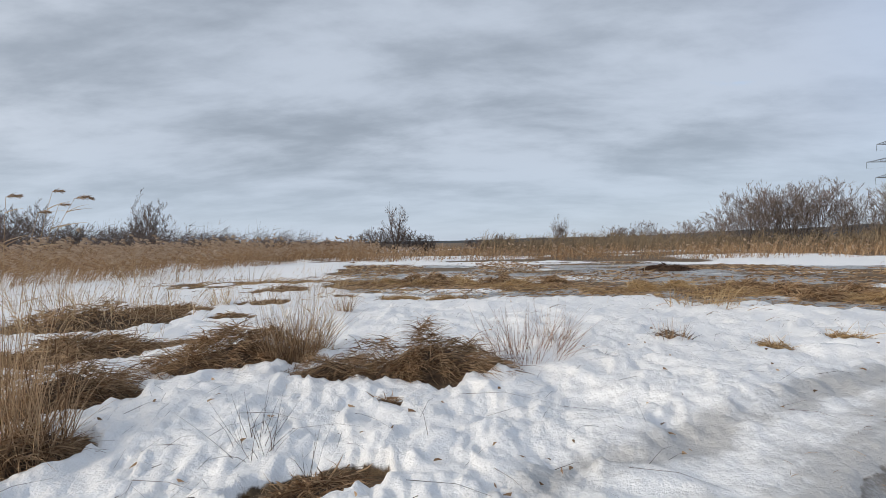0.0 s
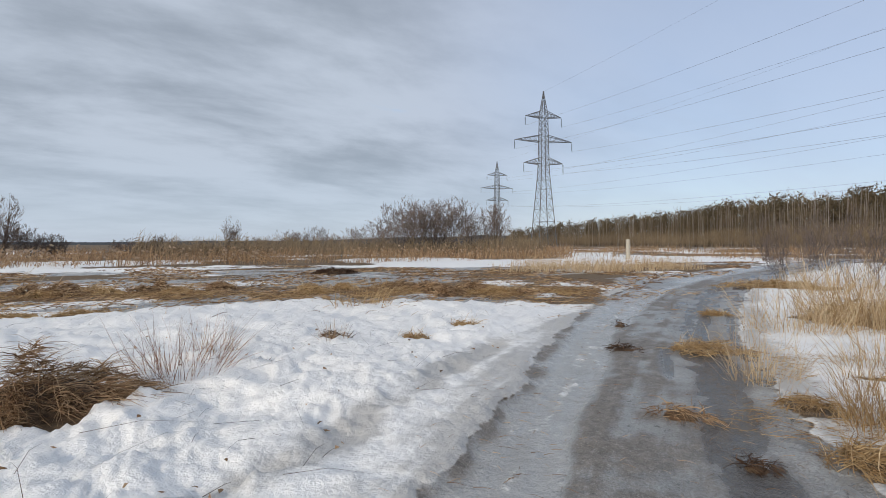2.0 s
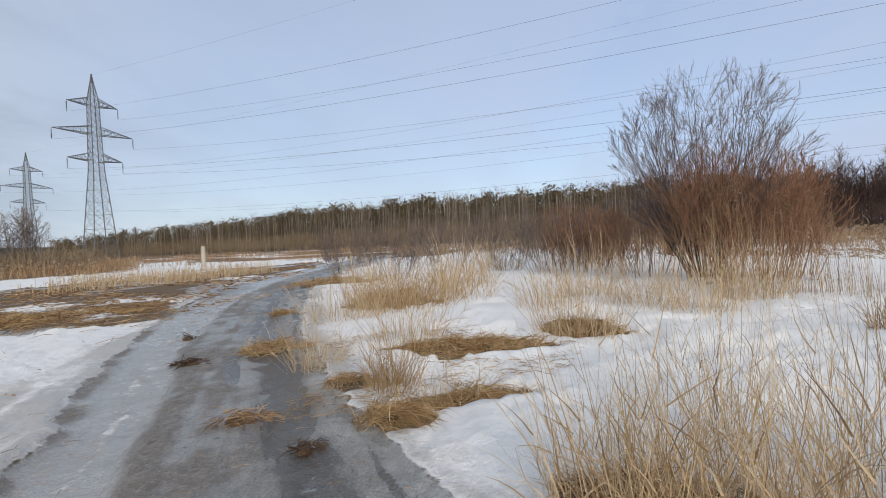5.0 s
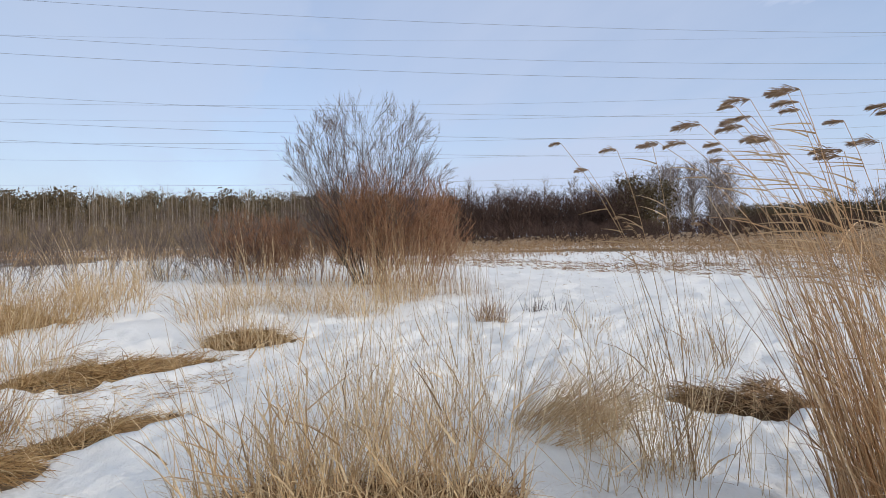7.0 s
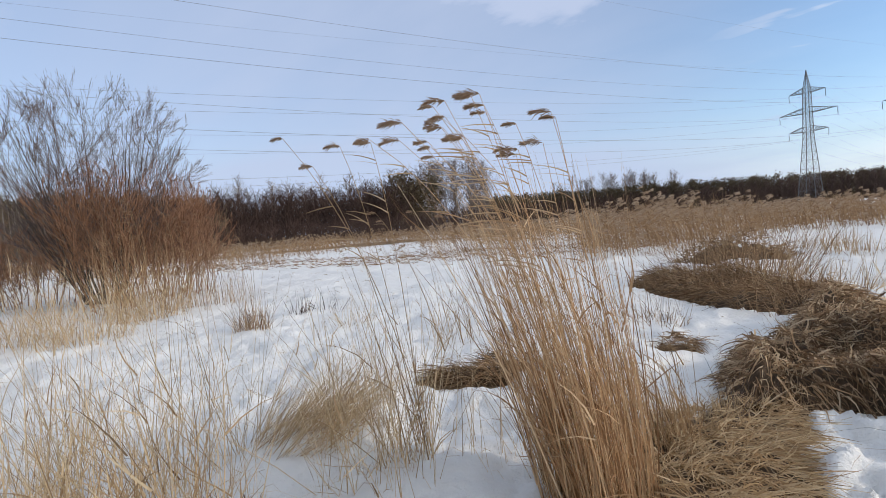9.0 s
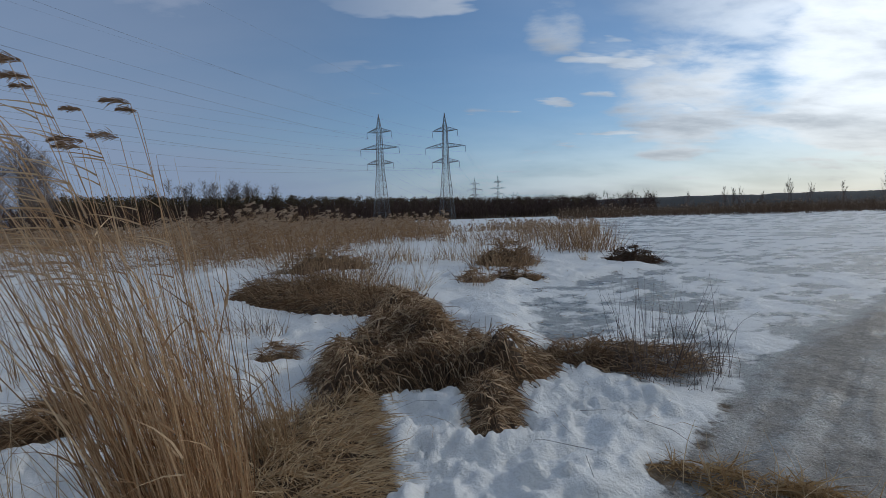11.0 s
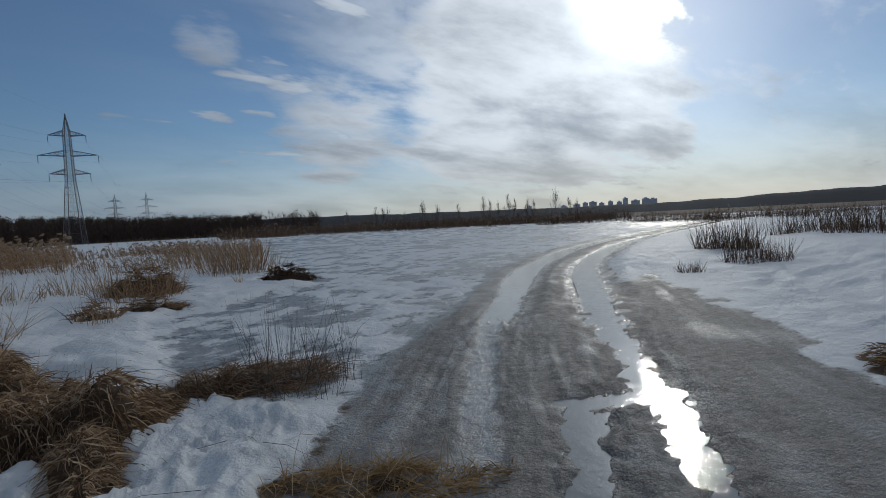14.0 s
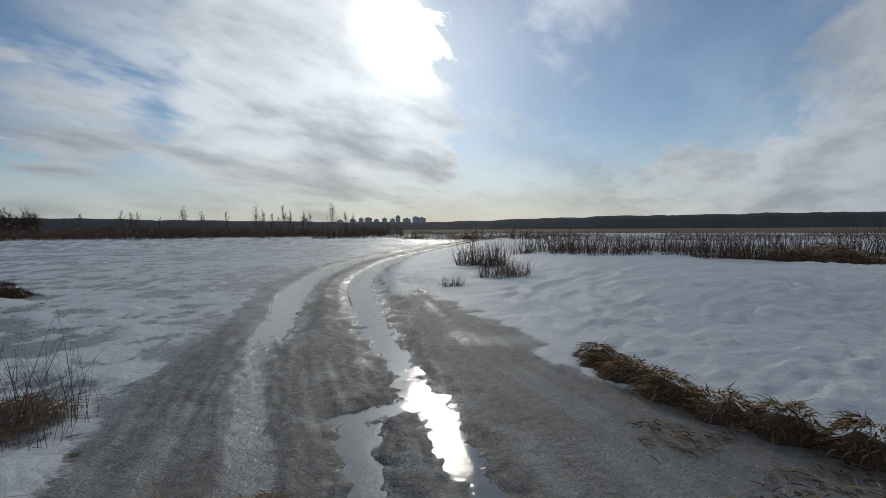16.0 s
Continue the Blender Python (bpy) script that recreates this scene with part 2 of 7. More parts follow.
M_PINE = material("pine_needles", straw_like([(0.1, (0.056, 0.044, 0.026)), (0.5, (0.120, 0.092, 0.053)), (0.9, (0.20, 0.155, 0.092))], 0.8, 0.1, 0.2))
M_BARK = material("grey_bark", straw_like([(0.1, (0.045, 0.036, 0.03)), (0.5, (0.10, 0.08, 0.068)), (0.9, (0.17, 0.145, 0.125))], 0.9, 3))


def build_mound(nt, bsdf):
    n = noise_fac(nt, 14, 5, 0.7, world_pos(nt))
    nt.links.new(ramp_of(nt, n, [(0.3, (0.035, 0.022, 0.013)), (0.6, (0.12, 0.075, 0.042)), (0.8, (0.26, 0.17, 0.095))]), bsdf.inputs["Base Color"])
    bsdf.inputs["Roughness"].default_value = 0.9
    bump(nt, bsdf, noise_fac(nt, 40, 4, 0.7, world_pos(nt)), 0.8, 0.03)


M_MOUND = material("peaty_mound", build_mound)


def build_steel(nt, bsdf):
    n = noise_fac(nt, 1.2, 4, 0.6, world_pos(nt))
    nt.links.new(ramp_of(nt, n, [(0.3, (0.10, 0.105, 0.115)), (0.7, (0.17, 0.175, 0.185))]), bsdf.inputs["Base Color"])
    bsdf.inputs["Metallic"].default_value, bsdf.inputs["Roughness"].default_value = 0.3, 0.65


M_STEEL = material("galvanised_steel", build_steel)


def plain(rgb, rough=0.6, metal=0.0, grain=8.0):
    def build(nt, bsdf):
        n = noise_fac(nt, grain, 4, 0.6, world_pos(nt))
        nt.links.new(mixed(nt, n, tuple(c * 0.75 for c in rgb), tuple(min(1, c * 1.25) for c in rgb)), bsdf.inputs["Base Color"])
        bsdf.inputs["Roughness"].default_value, bsdf.inputs["Metallic"].default_value = rough, metal
    return build


M_WIRE = material("aluminium_cable", plain((0.17, 0.18, 0.20), 0.5, 0.3))
M_INSUL = material("glass_insulator", plain((0.10, 0.13, 0.13), 0.25))
M_POST = material("weathered_post", plain((0.40, 0.36, 0.29), 0.85, 0, 6))
M_FARHILL = material("far_forest", plain((0.028, 0.033, 0.037), 0.95, 0, 0.03))
M_CITY = material("pale_concrete", plain((0.68, 0.70, 0.73), 0.8, 0, 0.05))
M_CITYWIN = material("dark_window_band", plain((0.10, 0.12, 0.15), 0.3, 0, 0.05))


def build_ground(nt, bsdf):
    """Snow, ice, mud and dead grass by three cover maps of the terrain, each broken up by grain."""
    pos = world_pos(nt)

    def cover(name):
        a = nt.nodes.new("ShaderNodeAttribute")
        a.attribute_name = name
        return a.outputs["Fac"]

    fine = noise_fac(nt, 9, 6, 0.68, pos)
    mid = noise_fac(nt, 1.6, 5, 0.6, pos)
    crumbs = noise_fac(nt, 45, 3, 0.6, pos)
    part_way = noise_fac(nt, 3.6, 6, 0.66, pos)
    ragged = op(nt, "ADD", op(nt, "MULTIPLY", op(nt, "SUBTRACT", fine, 0.5), 0.55), op(nt, "MULTIPLY", op(nt, "SUBTRACT", mid, 0.5), 0.5))
    ragged = op(nt, "ADD", ragged, op(nt, "MULTIPLY", op(nt, "SUBTRACT", part_way, 0.5), 0.7))
    snow = remap(nt, op(nt, "ADD", cover("snow"), ragged), 0.38, 0.60)
    ice = remap(nt, op(nt, "ADD", cover("ice"), ragged), 0.40, 0.62)
    gritty = op(nt, "ADD", op(nt, "MULTIPLY", op(nt, "SUBTRACT", fine, 0.5), 0.9), op(nt, "MULTIPLY", op(nt, "SUBTRACT", crumbs, 0.5), 0.7))
    dirt = remap(nt, op(nt, "ADD", cover("dirt"), gritty), 0.12, 0.82)
    snow_col = mixed(nt, mid, (0.74, 0.732, 0.708), (0.88, 0.87, 0.843))
    snow_col = mixed(nt, remap(nt, crumbs, 0.58, 0.80, 0.0, 0.15), snow_col, (0.55, 0.55, 0.56))
    grit = remap(nt, crumbs, 0.35, 0.70)
    turf = ramp_of(nt, fine, [(0.25, (0.035, 0.022, 0.012)), (0.5, (0.13, 0.083, 0.042)), (0.75, (0.27, 0.18, 0.09))])
    ice_col = ramp_of(nt, op(nt, "ADD", op(nt, "MULTIPLY", mid, 0.6), op(nt, "MULTIPLY", fine, 0.4)),
                      [(0.30, (0.15, 0.15, 0.142)), (0.5, (0.31, 0.31, 0.298)), (0.72, (0.55, 0.555, 0.545))])
    dirt_col = ramp_of(nt, fine, [(0.3, (0.095, 0.082, 0.068)), (0.55, (0.195, 0.172, 0.147)), (0.8, (0.35, 0.32, 0.285))])
    ice_col = mixed(nt, op(nt, "MULTIPLY", grit, 0.45), ice_col, (0.10, 0.098, 0.09))
    dirt_col = mixed(nt, op(nt, "MULTIPLY", remap(nt, noise_fac(nt, 28, 4, 0.7, pos), 0.52, 0.70), 0.5), dirt_col, (0.42, 0.41, 0.39))
    specks = noise_fac(nt, 75, 3, 0.65, pos)
    dirt_col = mixed(nt, remap(nt, specks, 0.56, 0.70, 0.0, 0.6), dirt_col, (0.050, 0.043, 0.036))
    dirt_col = mixed(nt, remap(nt, specks, 0.44, 0.32, 0.0, 0.5), dirt_col, (0.40, 0.385, 0.36))
    col = mixed(nt, ice, turf, ice_col)
    glaze = remap(nt, op(nt, "ADD", cover("glaze"), op(nt, "MULTIPLY", ragged, 0.5)), 0.30, 0.65)
    col = mixed(nt, op(nt, "MULTIPLY", glaze, 0.75), col, mixed(nt, part_way, (0.27, 0.268, 0.255), (0.52, 0.52, 0.505)))
    col = mixed(nt, dirt, col, dirt_col)
    wet = remap(nt, op(nt, "ADD", cover("wet"), op(nt, "MULTIPLY", gritty, 0.6)), 0.30, 0.75)
    col = mixed(nt, op(nt, "MULTIPLY", wet, 0.72), col, (0.055, 0.052, 0.048))
    slush = mixed(nt, remap(nt, op(nt, "ADD", cover("dirt"), ragged), 0.1, 0.6, 0.0, 0.75), snow_col, (0.36, 0.345, 0.32))
    col = mixed(nt, snow, col, slush)
    nt.links.new(col, bsdf.inputs["Base Color"])
    r_ice = remap(nt, mid, 0.35, 0.65, 0.22, 0.5)
    r_mix = nt.nodes.new("ShaderNodeMix")
    nt.links.new(dirt, r_mix.inputs[0])
    nt.links.new(r_ice, r_mix.inputs[2])
    r_mix.inputs[3].default_value = 0.66
    r_ice = r_mix.outputs[0]
    r = nt.nodes.new("ShaderNodeMix")
    nt.links.new(ice, r.inputs[0])
    r.inputs[2].default_value = 0.9
    nt.links.new(r_ice, r.inputs[3])
    r2 = nt.nodes.new("ShaderNodeMix")
    nt.links.new(snow, r2.inputs[0])
    nt.links.new(r.outputs[0], r2.inputs[2])
    r2.inputs[3].default_value = 0.6
    r3 = nt.nodes.new("ShaderNodeMix")
    nt.links.new(op(nt, "MAXIMUM", wet, op(nt, "MULTIPLY", glaze, op(nt, "SUBTRACT", 0.85, op(nt, "MULTIPLY", dirt, 0.8)))), r3.inputs[0])
    nt.links.new(r2.outputs[0], r3.inputs[2])
    nt.links.new(remap(nt, fine, 0.3, 0.7, 0.10, 0.26), r3.inputs[3])
    nt.links.new(r3.outputs[0], bsdf.inputs["Roughness"])
    hard = op(nt, "SUBTRACT", 1.0, snow)
    h = op(nt, "ADD", op(nt, "MULTIPLY", fine, 0.78), op(nt, "MULTIPLY", crumbs, op(nt, "ADD", 0.10, op(nt, "MULTIPLY", hard, 0.16))))
    h = op(nt, "ADD", h, op(nt, "MULTIPLY", noise_fac(nt, 130, 3, 0.6, pos), 0.012))
    h = op(nt, "ADD", h, op(nt, "MULTIPLY", op(nt, "MULTIPLY", part_way, op(nt, "ADD", op(nt, "MULTIPLY", snow, 0.70), 0.30)), 1.1))
    bump(nt, bsdf, h, 0.7, 0.06)


M_GROUND = material("thawing_ground", build_ground)


def build_water(nt, bsdf):
    bsdf.inputs["Base Color"].default_value = (0.24, 0.245, 0.24, 1)
    bsdf.inputs["Roughness"].default_value = 0.03
    bsdf.inputs["IOR"].default_value = 1.33
    bsdf.inputs["Specular IOR Level"].default_value = 0.8
    pos = world_pos(nt)
    nt.links.new(remap(nt, noise_fac(nt, 4, 5, 0.65, pos), 0.45, 0.70, 0.015, 0.10), bsdf.inputs["Roughness"])
    bump(nt, bsdf, op(nt, "ADD", noise_fac(nt, 5, 3, 0.6, pos), op(nt, "MULTIPLY", noise_fac(nt, 45, 4, 0.7, pos), 0.30)), 0.26, 0.02)


M_WATER = material("melt_water", build_water)

# ---------------------------------------------------------------- mesh tools
rng = np.random.default_rng(11)


def mesh_from(name, verts, faces, mat, smooth=False):
    """verts (n,3); faces: list of index arrays, each (m,3) or (m,4)."""
    me = bpy.data.meshes.new(name)
    faces = [np.asarray(f, dtype=np.int32) for f in faces if len(f)]
    counts = np.concatenate([np.full(len(f), f.shape[1], dtype=np.int32) for f in faces])
    loops = np.concatenate([f.ravel() for f in faces])
    me.vertices.add(len(verts))
    me.vertices.foreach_set("co", np.asarray(verts, dtype=np.float32).ravel())
    me.loops.add(len(loops))
    me.loops.foreach_set("vertex_index", loops)
    me.polygons.add(len(counts))
    starts = np.zeros(len(counts), dtype=np.int32)
    starts[1:] = np.cumsum(counts)[:-1]
    me.polygons.foreach_set("loop_start", starts)
    me.update(calc_edges=True)
    me.materials.append(mat)
    if smooth:
        me.polygons.foreach_set("use_smooth", np.ones(len(counts), dtype=bool))
    return me


class Acc:
    """Collects pieces of one mesh."""

    def __init__(self):
        self.v, self.f, self.n = [], [], 0

    def add(self, v, f):
        v = np.asarray(v, dtype=np.float64).reshape(-1, 3)
        self.v.append(v)
        self.f.append(np.asarray(f) + self.n)
        self.n += len(v)
        return self

    def mesh(self, name, mat, smooth=False):
        return mesh_from(name, np.concatenate(self.v), self.f, mat, smooth)


def part(name, me, parent, label=""):
    ob = new(name, me)
    ob.parent = parent
    if label:
        ob["label"] = label
    return ob


def thing(name, at, label, category, group="", kind=""):
    ob = new(name)
    ob.location = at
    return tagged(ob, label, category, group, kind)


def unit(v):
    return v / np.maximum(np.linalg.norm(v, axis=-1, keepdims=True), 1e-9)


def ribbons(base, d0, d1, length, width, seg=3):
    """Flat curved stalks from base, starting along d0 and ending along d1. Returns verts and quads."""
    base, d0, d1 = np.atleast_2d(base), np.atleast_2d(d0), np.atleast_2d(d1)
    n = len(base)
    length, width = np.broadcast_to(length, n), np.broadcast_to(width, n)
    s = np.linspace(0, 1, seg + 1)[None, :, None]
    mid = base[:, None] + length[:, None, None] * (d0[:, None] * s + (d1 - d0)[:, None] * s * s / 2)
    turn = rng.uniform(0, 2 * np.pi, n)
    side = np.stack([np.cos(turn), np.sin(turn), 0 * turn], -1)
    side = unit(np.cross(d0, side) + side * 0.3)
    taper = (1 - 0.8 * s ** 1.5)
    half = side[:, None] * (width[:, None, None] * taper / 2)
    v = np.stack([mid - half, mid + half], 2).reshape(-1, 3)
    i = np.arange(n)[:, None] * (2 * (seg + 1)) + np.arange(seg)[None] * 2
    f = np.stack([i, i + 1, i + 3, i + 2], -1).reshape(-1, 4)
    return v, f


def rope(pts, r, sides=4):
    """One connected tube along points, with a radius at each."""
    pts = np.asarray(pts, float)
    n = len(pts)
    d = unit(np.gradient(pts, axis=0))
    ref = np.array([0, 0, 1.0]) if abs(d[:, 2]).mean() < 0.8 else np.array([1.0, 0, 0])
    a = unit(np.cross(d, ref))
    b = np.cross(d, a)
    ang = np.arange(sides) * 2 * np.pi / sides
    r = np.broadcast_to(r, n)
    V = (pts[:, None] + (a[:, None] * np.cos(ang)[None, :, None] + b[:, None] * np.sin(ang)[None, :, None]) * r[:, None, None]).reshape(-1, 3)
    k = np.arange(sides)
    q = np.stack([k, (k + 1) % sides, (k + 1) % sides + sides, k + sides], -1)
    return V, (np.arange(n - 1)[:, None, None] * sides + q[None]).reshape(-1, 4)


def slivers(p0, p1, r0, r1):
    """Flat tapered twigs from p0 to p1."""
    n = len(p0)
    side = unit(np.cross(p1 - p0, rng.normal(0, 1, (n, 3))))
    r0, r1 = np.broadcast_to(r0, n)[:, None], np.broadcast_to(r1, n)[:, None]
    V = np.stack([p0 - side * r0, p0 + side * r0, p1 + side * r1, p1 - side * r1], 1).reshape(-1, 3)
    return V, np.arange(4 * n).reshape(-1, 4)


def tubes(p0, p1, r0, r1, sides=3):
    """Tapered prisms from p0 to p1."""
    p0, p1 = np.atleast_2d(p0).astype(float), np.atleast_2d(p1).astype(float)
    n = len(p0)
    r0, r1 = np.broadcast_to(r0, n), np.broadcast_to(r1, n)
    d = unit(p1 - p0)
    ref = np.where(np.abs(d[:, 2:3]) < 0.9, np.array([[0, 0, 1.0]]), np.array([[1.0, 0, 0]]))
    a = unit(np.cross(d, ref))
    b = np.cross(d, a)
    ang = np.arange(sides) * 2 * np.pi / sides
    ring = a[:, None] * np.cos(ang)[None, :, None] + b[:, None] * np.sin(ang)[None, :, None]
    v = np.concatenate([p0[:, None] + ring * r0[:, None, None], p1[:, None] + ring * r1[:, None, None]], 1).reshape(-1, 3)
    k = np.arange(sides)
    q = np.stack([k, (k + 1) % sides, (k + 1) % sides + sides, k + sides], -1)
    f = (np.arange(n)[:, None, None] * 2 * sides + q[None]).reshape(-1, 4)
    return v, f


def disc(n, rx, ry, turn=0.0, edge=1.0):
    r, a = np.sqrt(rng.uniform(0, 1, n)) * edge, rng.uniform(0, 2 * np.pi, n)
    x, y = r * np.cos(a) * rx, r * np.sin(a) * ry
    c, s = math.cos(turn), math.sin(turn)
    return np.stack([x * c - y * s, x * s + y * c], -1), r, a


def hashed(ix, iy, seed):
    h = (ix.astype(np.int64) * 374761393 + iy.astype(np.int64) * 668265263 + seed * 1274126177) & 0xFFFFFFFF
    h = ((h ^ (h >> 13)) * 1274126177) & 0xFFFFFFFF
    return ((h ^ (h >> 16)) & 0xFFFF) / 65535.0


def value_noise(x, y, seed=0):
    ix, iy = np.floor(x), np.floor(y)
    fx, fy = x - ix, y - iy
    fx, fy = fx * fx * fx * (fx * (fx * 6 - 15) + 10), fy * fy * fy * (fy * (fy * 6 - 15) + 10)
    a, b = hashed(ix, iy, seed), hashed(ix + 1, iy, seed)
    c, d = hashed(ix, iy + 1, seed), hashed(ix + 1, iy + 1, seed)
    return (a + (b - a) * fx) * (1 - fy) + (c + (d - c) * fx) * fy


def fbm(x, y, scale, octaves=4, seed=0, gain=0.5):
    out, amp, tot = 0.0, 1.0, 0.0
    c, s = math.cos(0.6), math.sin(0.6)
    x, y = x / scale, y / scale
    for o in range(octaves):
        out = out + amp * (value_noise(x, y, seed + o) - 0.5)
        tot += amp
        amp *= gain
        x, y = (x * c - y * s) * 2.03 + 3.1, (x * s + y * c) * 2.03 + 1.7
    return out / tot * 2


def step(v, lo, hi):
    t = np.clip((v - lo) / (hi - lo), 0, 1)
    return t * t * (3 - 2 * t)


def along(x, y, line):
    """Distance from a polyline, signed offset to its left, and the way run along it."""
    best = np.full(np.shape(x), 1e9)
    off, run = np.zeros(np.shape(x)), np.zeros(np.shape(x))
    total = 0.0
    for (ax, ay), (bx, by) in zip(line[:-1], line[1:]):
        dx, dy = bx - ax, by - ay
        ln = math.hypot(dx, dy)
        t = np.clip(((x - ax) * dx + (y - ay) * dy) / ln ** 2, 0, 1)
        px, py = x - ax - t * dx, y - ay - t * dy
        d = np.hypot(px, py)
        side = np.sign(dx * py - dy * px)
        near = d < best
        best = np.where(near, d, best)
        off, run = np.where(near, side * d, off), np.where(near, total + t * ln, run)
        total += ln
    return best, off, run


def inside(x, y, poly):
    """Signed distance to a polygon, positive within."""
    hit = np.zeros(np.shape(x), dtype=bool)
    for (ax, ay), (bx, by) in zip(poly, poly[1:] + poly[:1]):
        cross = (ay > y) != (by > y)
        xi = ax + (y - ay) / ((by - ay) if by != ay else 1e-9) * (bx - ax)
        hit ^= cross & (x < xi)
    d = along(x, y, poly + poly[:1])[0]
    return np.where(hit, d, -d)


def smooth_line(pts, n=12):
    """A rounded polyline through the points."""
    p = np.array([pts[0], *pts, pts[-1]], float)
    out = []
    for i in range(1, len(p) - 2):
        t = np.linspace(0, 1, n, endpoint=False)[:, None]
        a, b, c, d = p[i - 1], p[i], p[i + 1], p[i + 2]
        out.append(0.5 * (2 * b + (c - a) * t + (2 * a - 5 * b + 4 * c - d) * t ** 2 + (3 * b - a - 3 * c + d) * t ** 3))
    return [tuple(q) for q in np.concatenate(out)] + [tuple(p[-1])]

# ---------------------------------------------------------------- plan of the ground
ROAD = smooth_line([(62, 17), (45, 14.6), (30, 12.0), (22, 10.3), (15, 7.9), (9.3, 5.2), (5.4, 3.2), (2.6, 1.5), (0, -0.3), (-2.9, -2.4), (-5.2, -4.5),
                    (-8.6, -7.0), (-13.0, -10.3), (-19, -13.6), (-27, -17.0), (-42, -21.5), (-70, -29), (-120, -40)])
LAKE = smooth_line([(-2.6, -4.6), (-1.2, -7.0), (-1.9, -10.8), (-5.4, -14.2), (-7.5, -20), (-13, -35), (-22, -62), (-31, -90), (-58, -112), (-78, -102),
                    (-76, -86), (-98, -72), (-112, -52), (-80, -33), (-45, -24.5), (-20, -16), (-8.5, -8.6), (-4.4, -5.9)], 6)
FLOOD = smooth_line([(-8, 43), (3, 37), (11, 38), (17, 31), (25, 25), (46, 20), (32, 14), (20, 12), (12, 8.8), (9.6, 10.6), (5.3, 13.2), (0, 15), (-4, 18), (-6, 27)], 5)
STRIP = smooth_line([(-9, 21), (-2, 20.3), (3, 18.8), (7, 15.8), (10.5, 12.9), (13.5, 11)], 6)      # dead grass between snow and flood
WIND = np.array([0.93, 0.36, 0.0])

# bare turf under matted grass: x, y, half length, half width, turn
MATS_NORTH = [
    (-3.89, 5.18, 0.68, 0.41, 37, 0.41, 'mat', 130),
    (-3.24, 3.8, 0.4, 0.28, 41, 0.26, 'mat', 100),
    (-0.86, 3.29, 0.42, 0.23, 15, 0.07, 'mat', 150),
    (-2.74, 6.65, 1.04, 0.52, 22, 0.36, 'mat', 170),
    (-1.33, 5.99, 0.49, 0.25, 13, 0.22, 'mat', 150),
    (-0.19, 5.98, 0.84, 0.42, 2, 0.4, 'mat', 160),
    (-7.14, 10.34, 1.68, 1.01, 35, 0.36, 'mat', 120),
    (-5.39, 7.32, 1.14, 0.57, 36, 0.21, 'mat', 120),
    (3.38, 7.54, 0.28, 0.22, -24, 0.18, 'dark', None),
    (4.57, 7.06, 0.24, 0.17, -33, 0.15, 'gold', None),
    (6.12, 7.6, 0.33, 0.23, -39, 0.15, 'gold', None),
    (-4.59, 10.9, 0.45, 0.27, 23, 0.09, 'mat', None),
]
MATS_NORTH_B = [
    (-4.88, 13.83, 0.72, 0.43, 19, 0.08, 'mat', None),
    (-1.31, 14.57, 0.64, 0.38, 5, 0.15, 'gold', None),
    (0.23, 14.36, 0.7, 0.42, -1, 0.14, 'gold', None),
    (2.06, 6.53, 0.13, 0.08, -18, 0.07, 'dark', None),
    # dark logs on the flooded ground, given a tussock's shape instead
    (11.36, 25.75, 1.38, 0.69, -24, 0.3, 'dark', None),
    (-0.54, 4.81, 0.13, 0.08, 6, 0.07, 'mat', None),
    (-6.83, 12.06, 1.11, 0.56, 30, 0.13, 'mat', 120),
    (-5.41, 16.95, 0.87, 0.44, 18, 0.13, 'mat', None),
    (-3.13, 15.08, 0.59, 0.3, 12, 0.1, 'mat', None),
    (-4.22, 8.24, 0.2, 0.14, 27, 0.07, 'mat', None),
]
MATS_TRACK = [
    (7.72, 3.81, 0.45, 0.23, -62, 0.22, 'gold', None),
    (4.65, 2.54, 0.25, 0.12, -59, 0.08, 'mat', None),
    (4.11, 1.66, 0.18, 0.11, -66, 0.07, 'dark', None),
    (6.85, 4.67, 0.26, 0.16, -54, 0.07, 'dark', None),
    (8.85, 6.15, 0.17, 0.1, -54, 0.11, 'dark', None),
    (4.73, 1.12, 0.36, 0.25, -75, 0.23, 'gold', 160),
    (5.27, 0.45, 0.61, 0.21, -84, 0.15, 'gold', 120),
    (5.8, 1.92, 0.25, 0.2, -70, 0.16, 'gold', None),
    (7.62, 0.75, 1.15, 0.46, -84, 0.17, 'gold', 100),
    (12.73, 3.16, 1.35, 0.68, -75, 0.53, 'gold', None),
    (19.8, 7.59, 1.56, 0.94, -69, 0.28, 'gold', None),
    (11.7, 5.65, 0.28, 0.22, -63, 0.12, 'gold', None),
]
MATS_EAST = [
    (8.83, -1.02, 0.64, 0.38, -96, 0.29, 'gold', None),
    (3.16, -4.85, 0.69, 0.24, -146, 0.21, 'mat', 60),
    (1.83, -6.52, 0.29, 0.24, -164, 0.19, 'mat', None),
    (2.78, -15.83, 1.46, 0.88, -170, 0.6, 'mat', 180),
    (3.40, -0.62, 0.40, 0.20, -96, 0.13, 'mat', None),
    (3.12, -1.25, 0.45, 0.22, -109, 0.13, 'mat', None),
    (2.90, -1.74, 0.32, 0.18, -120, 0.12, 'mat', None),
]
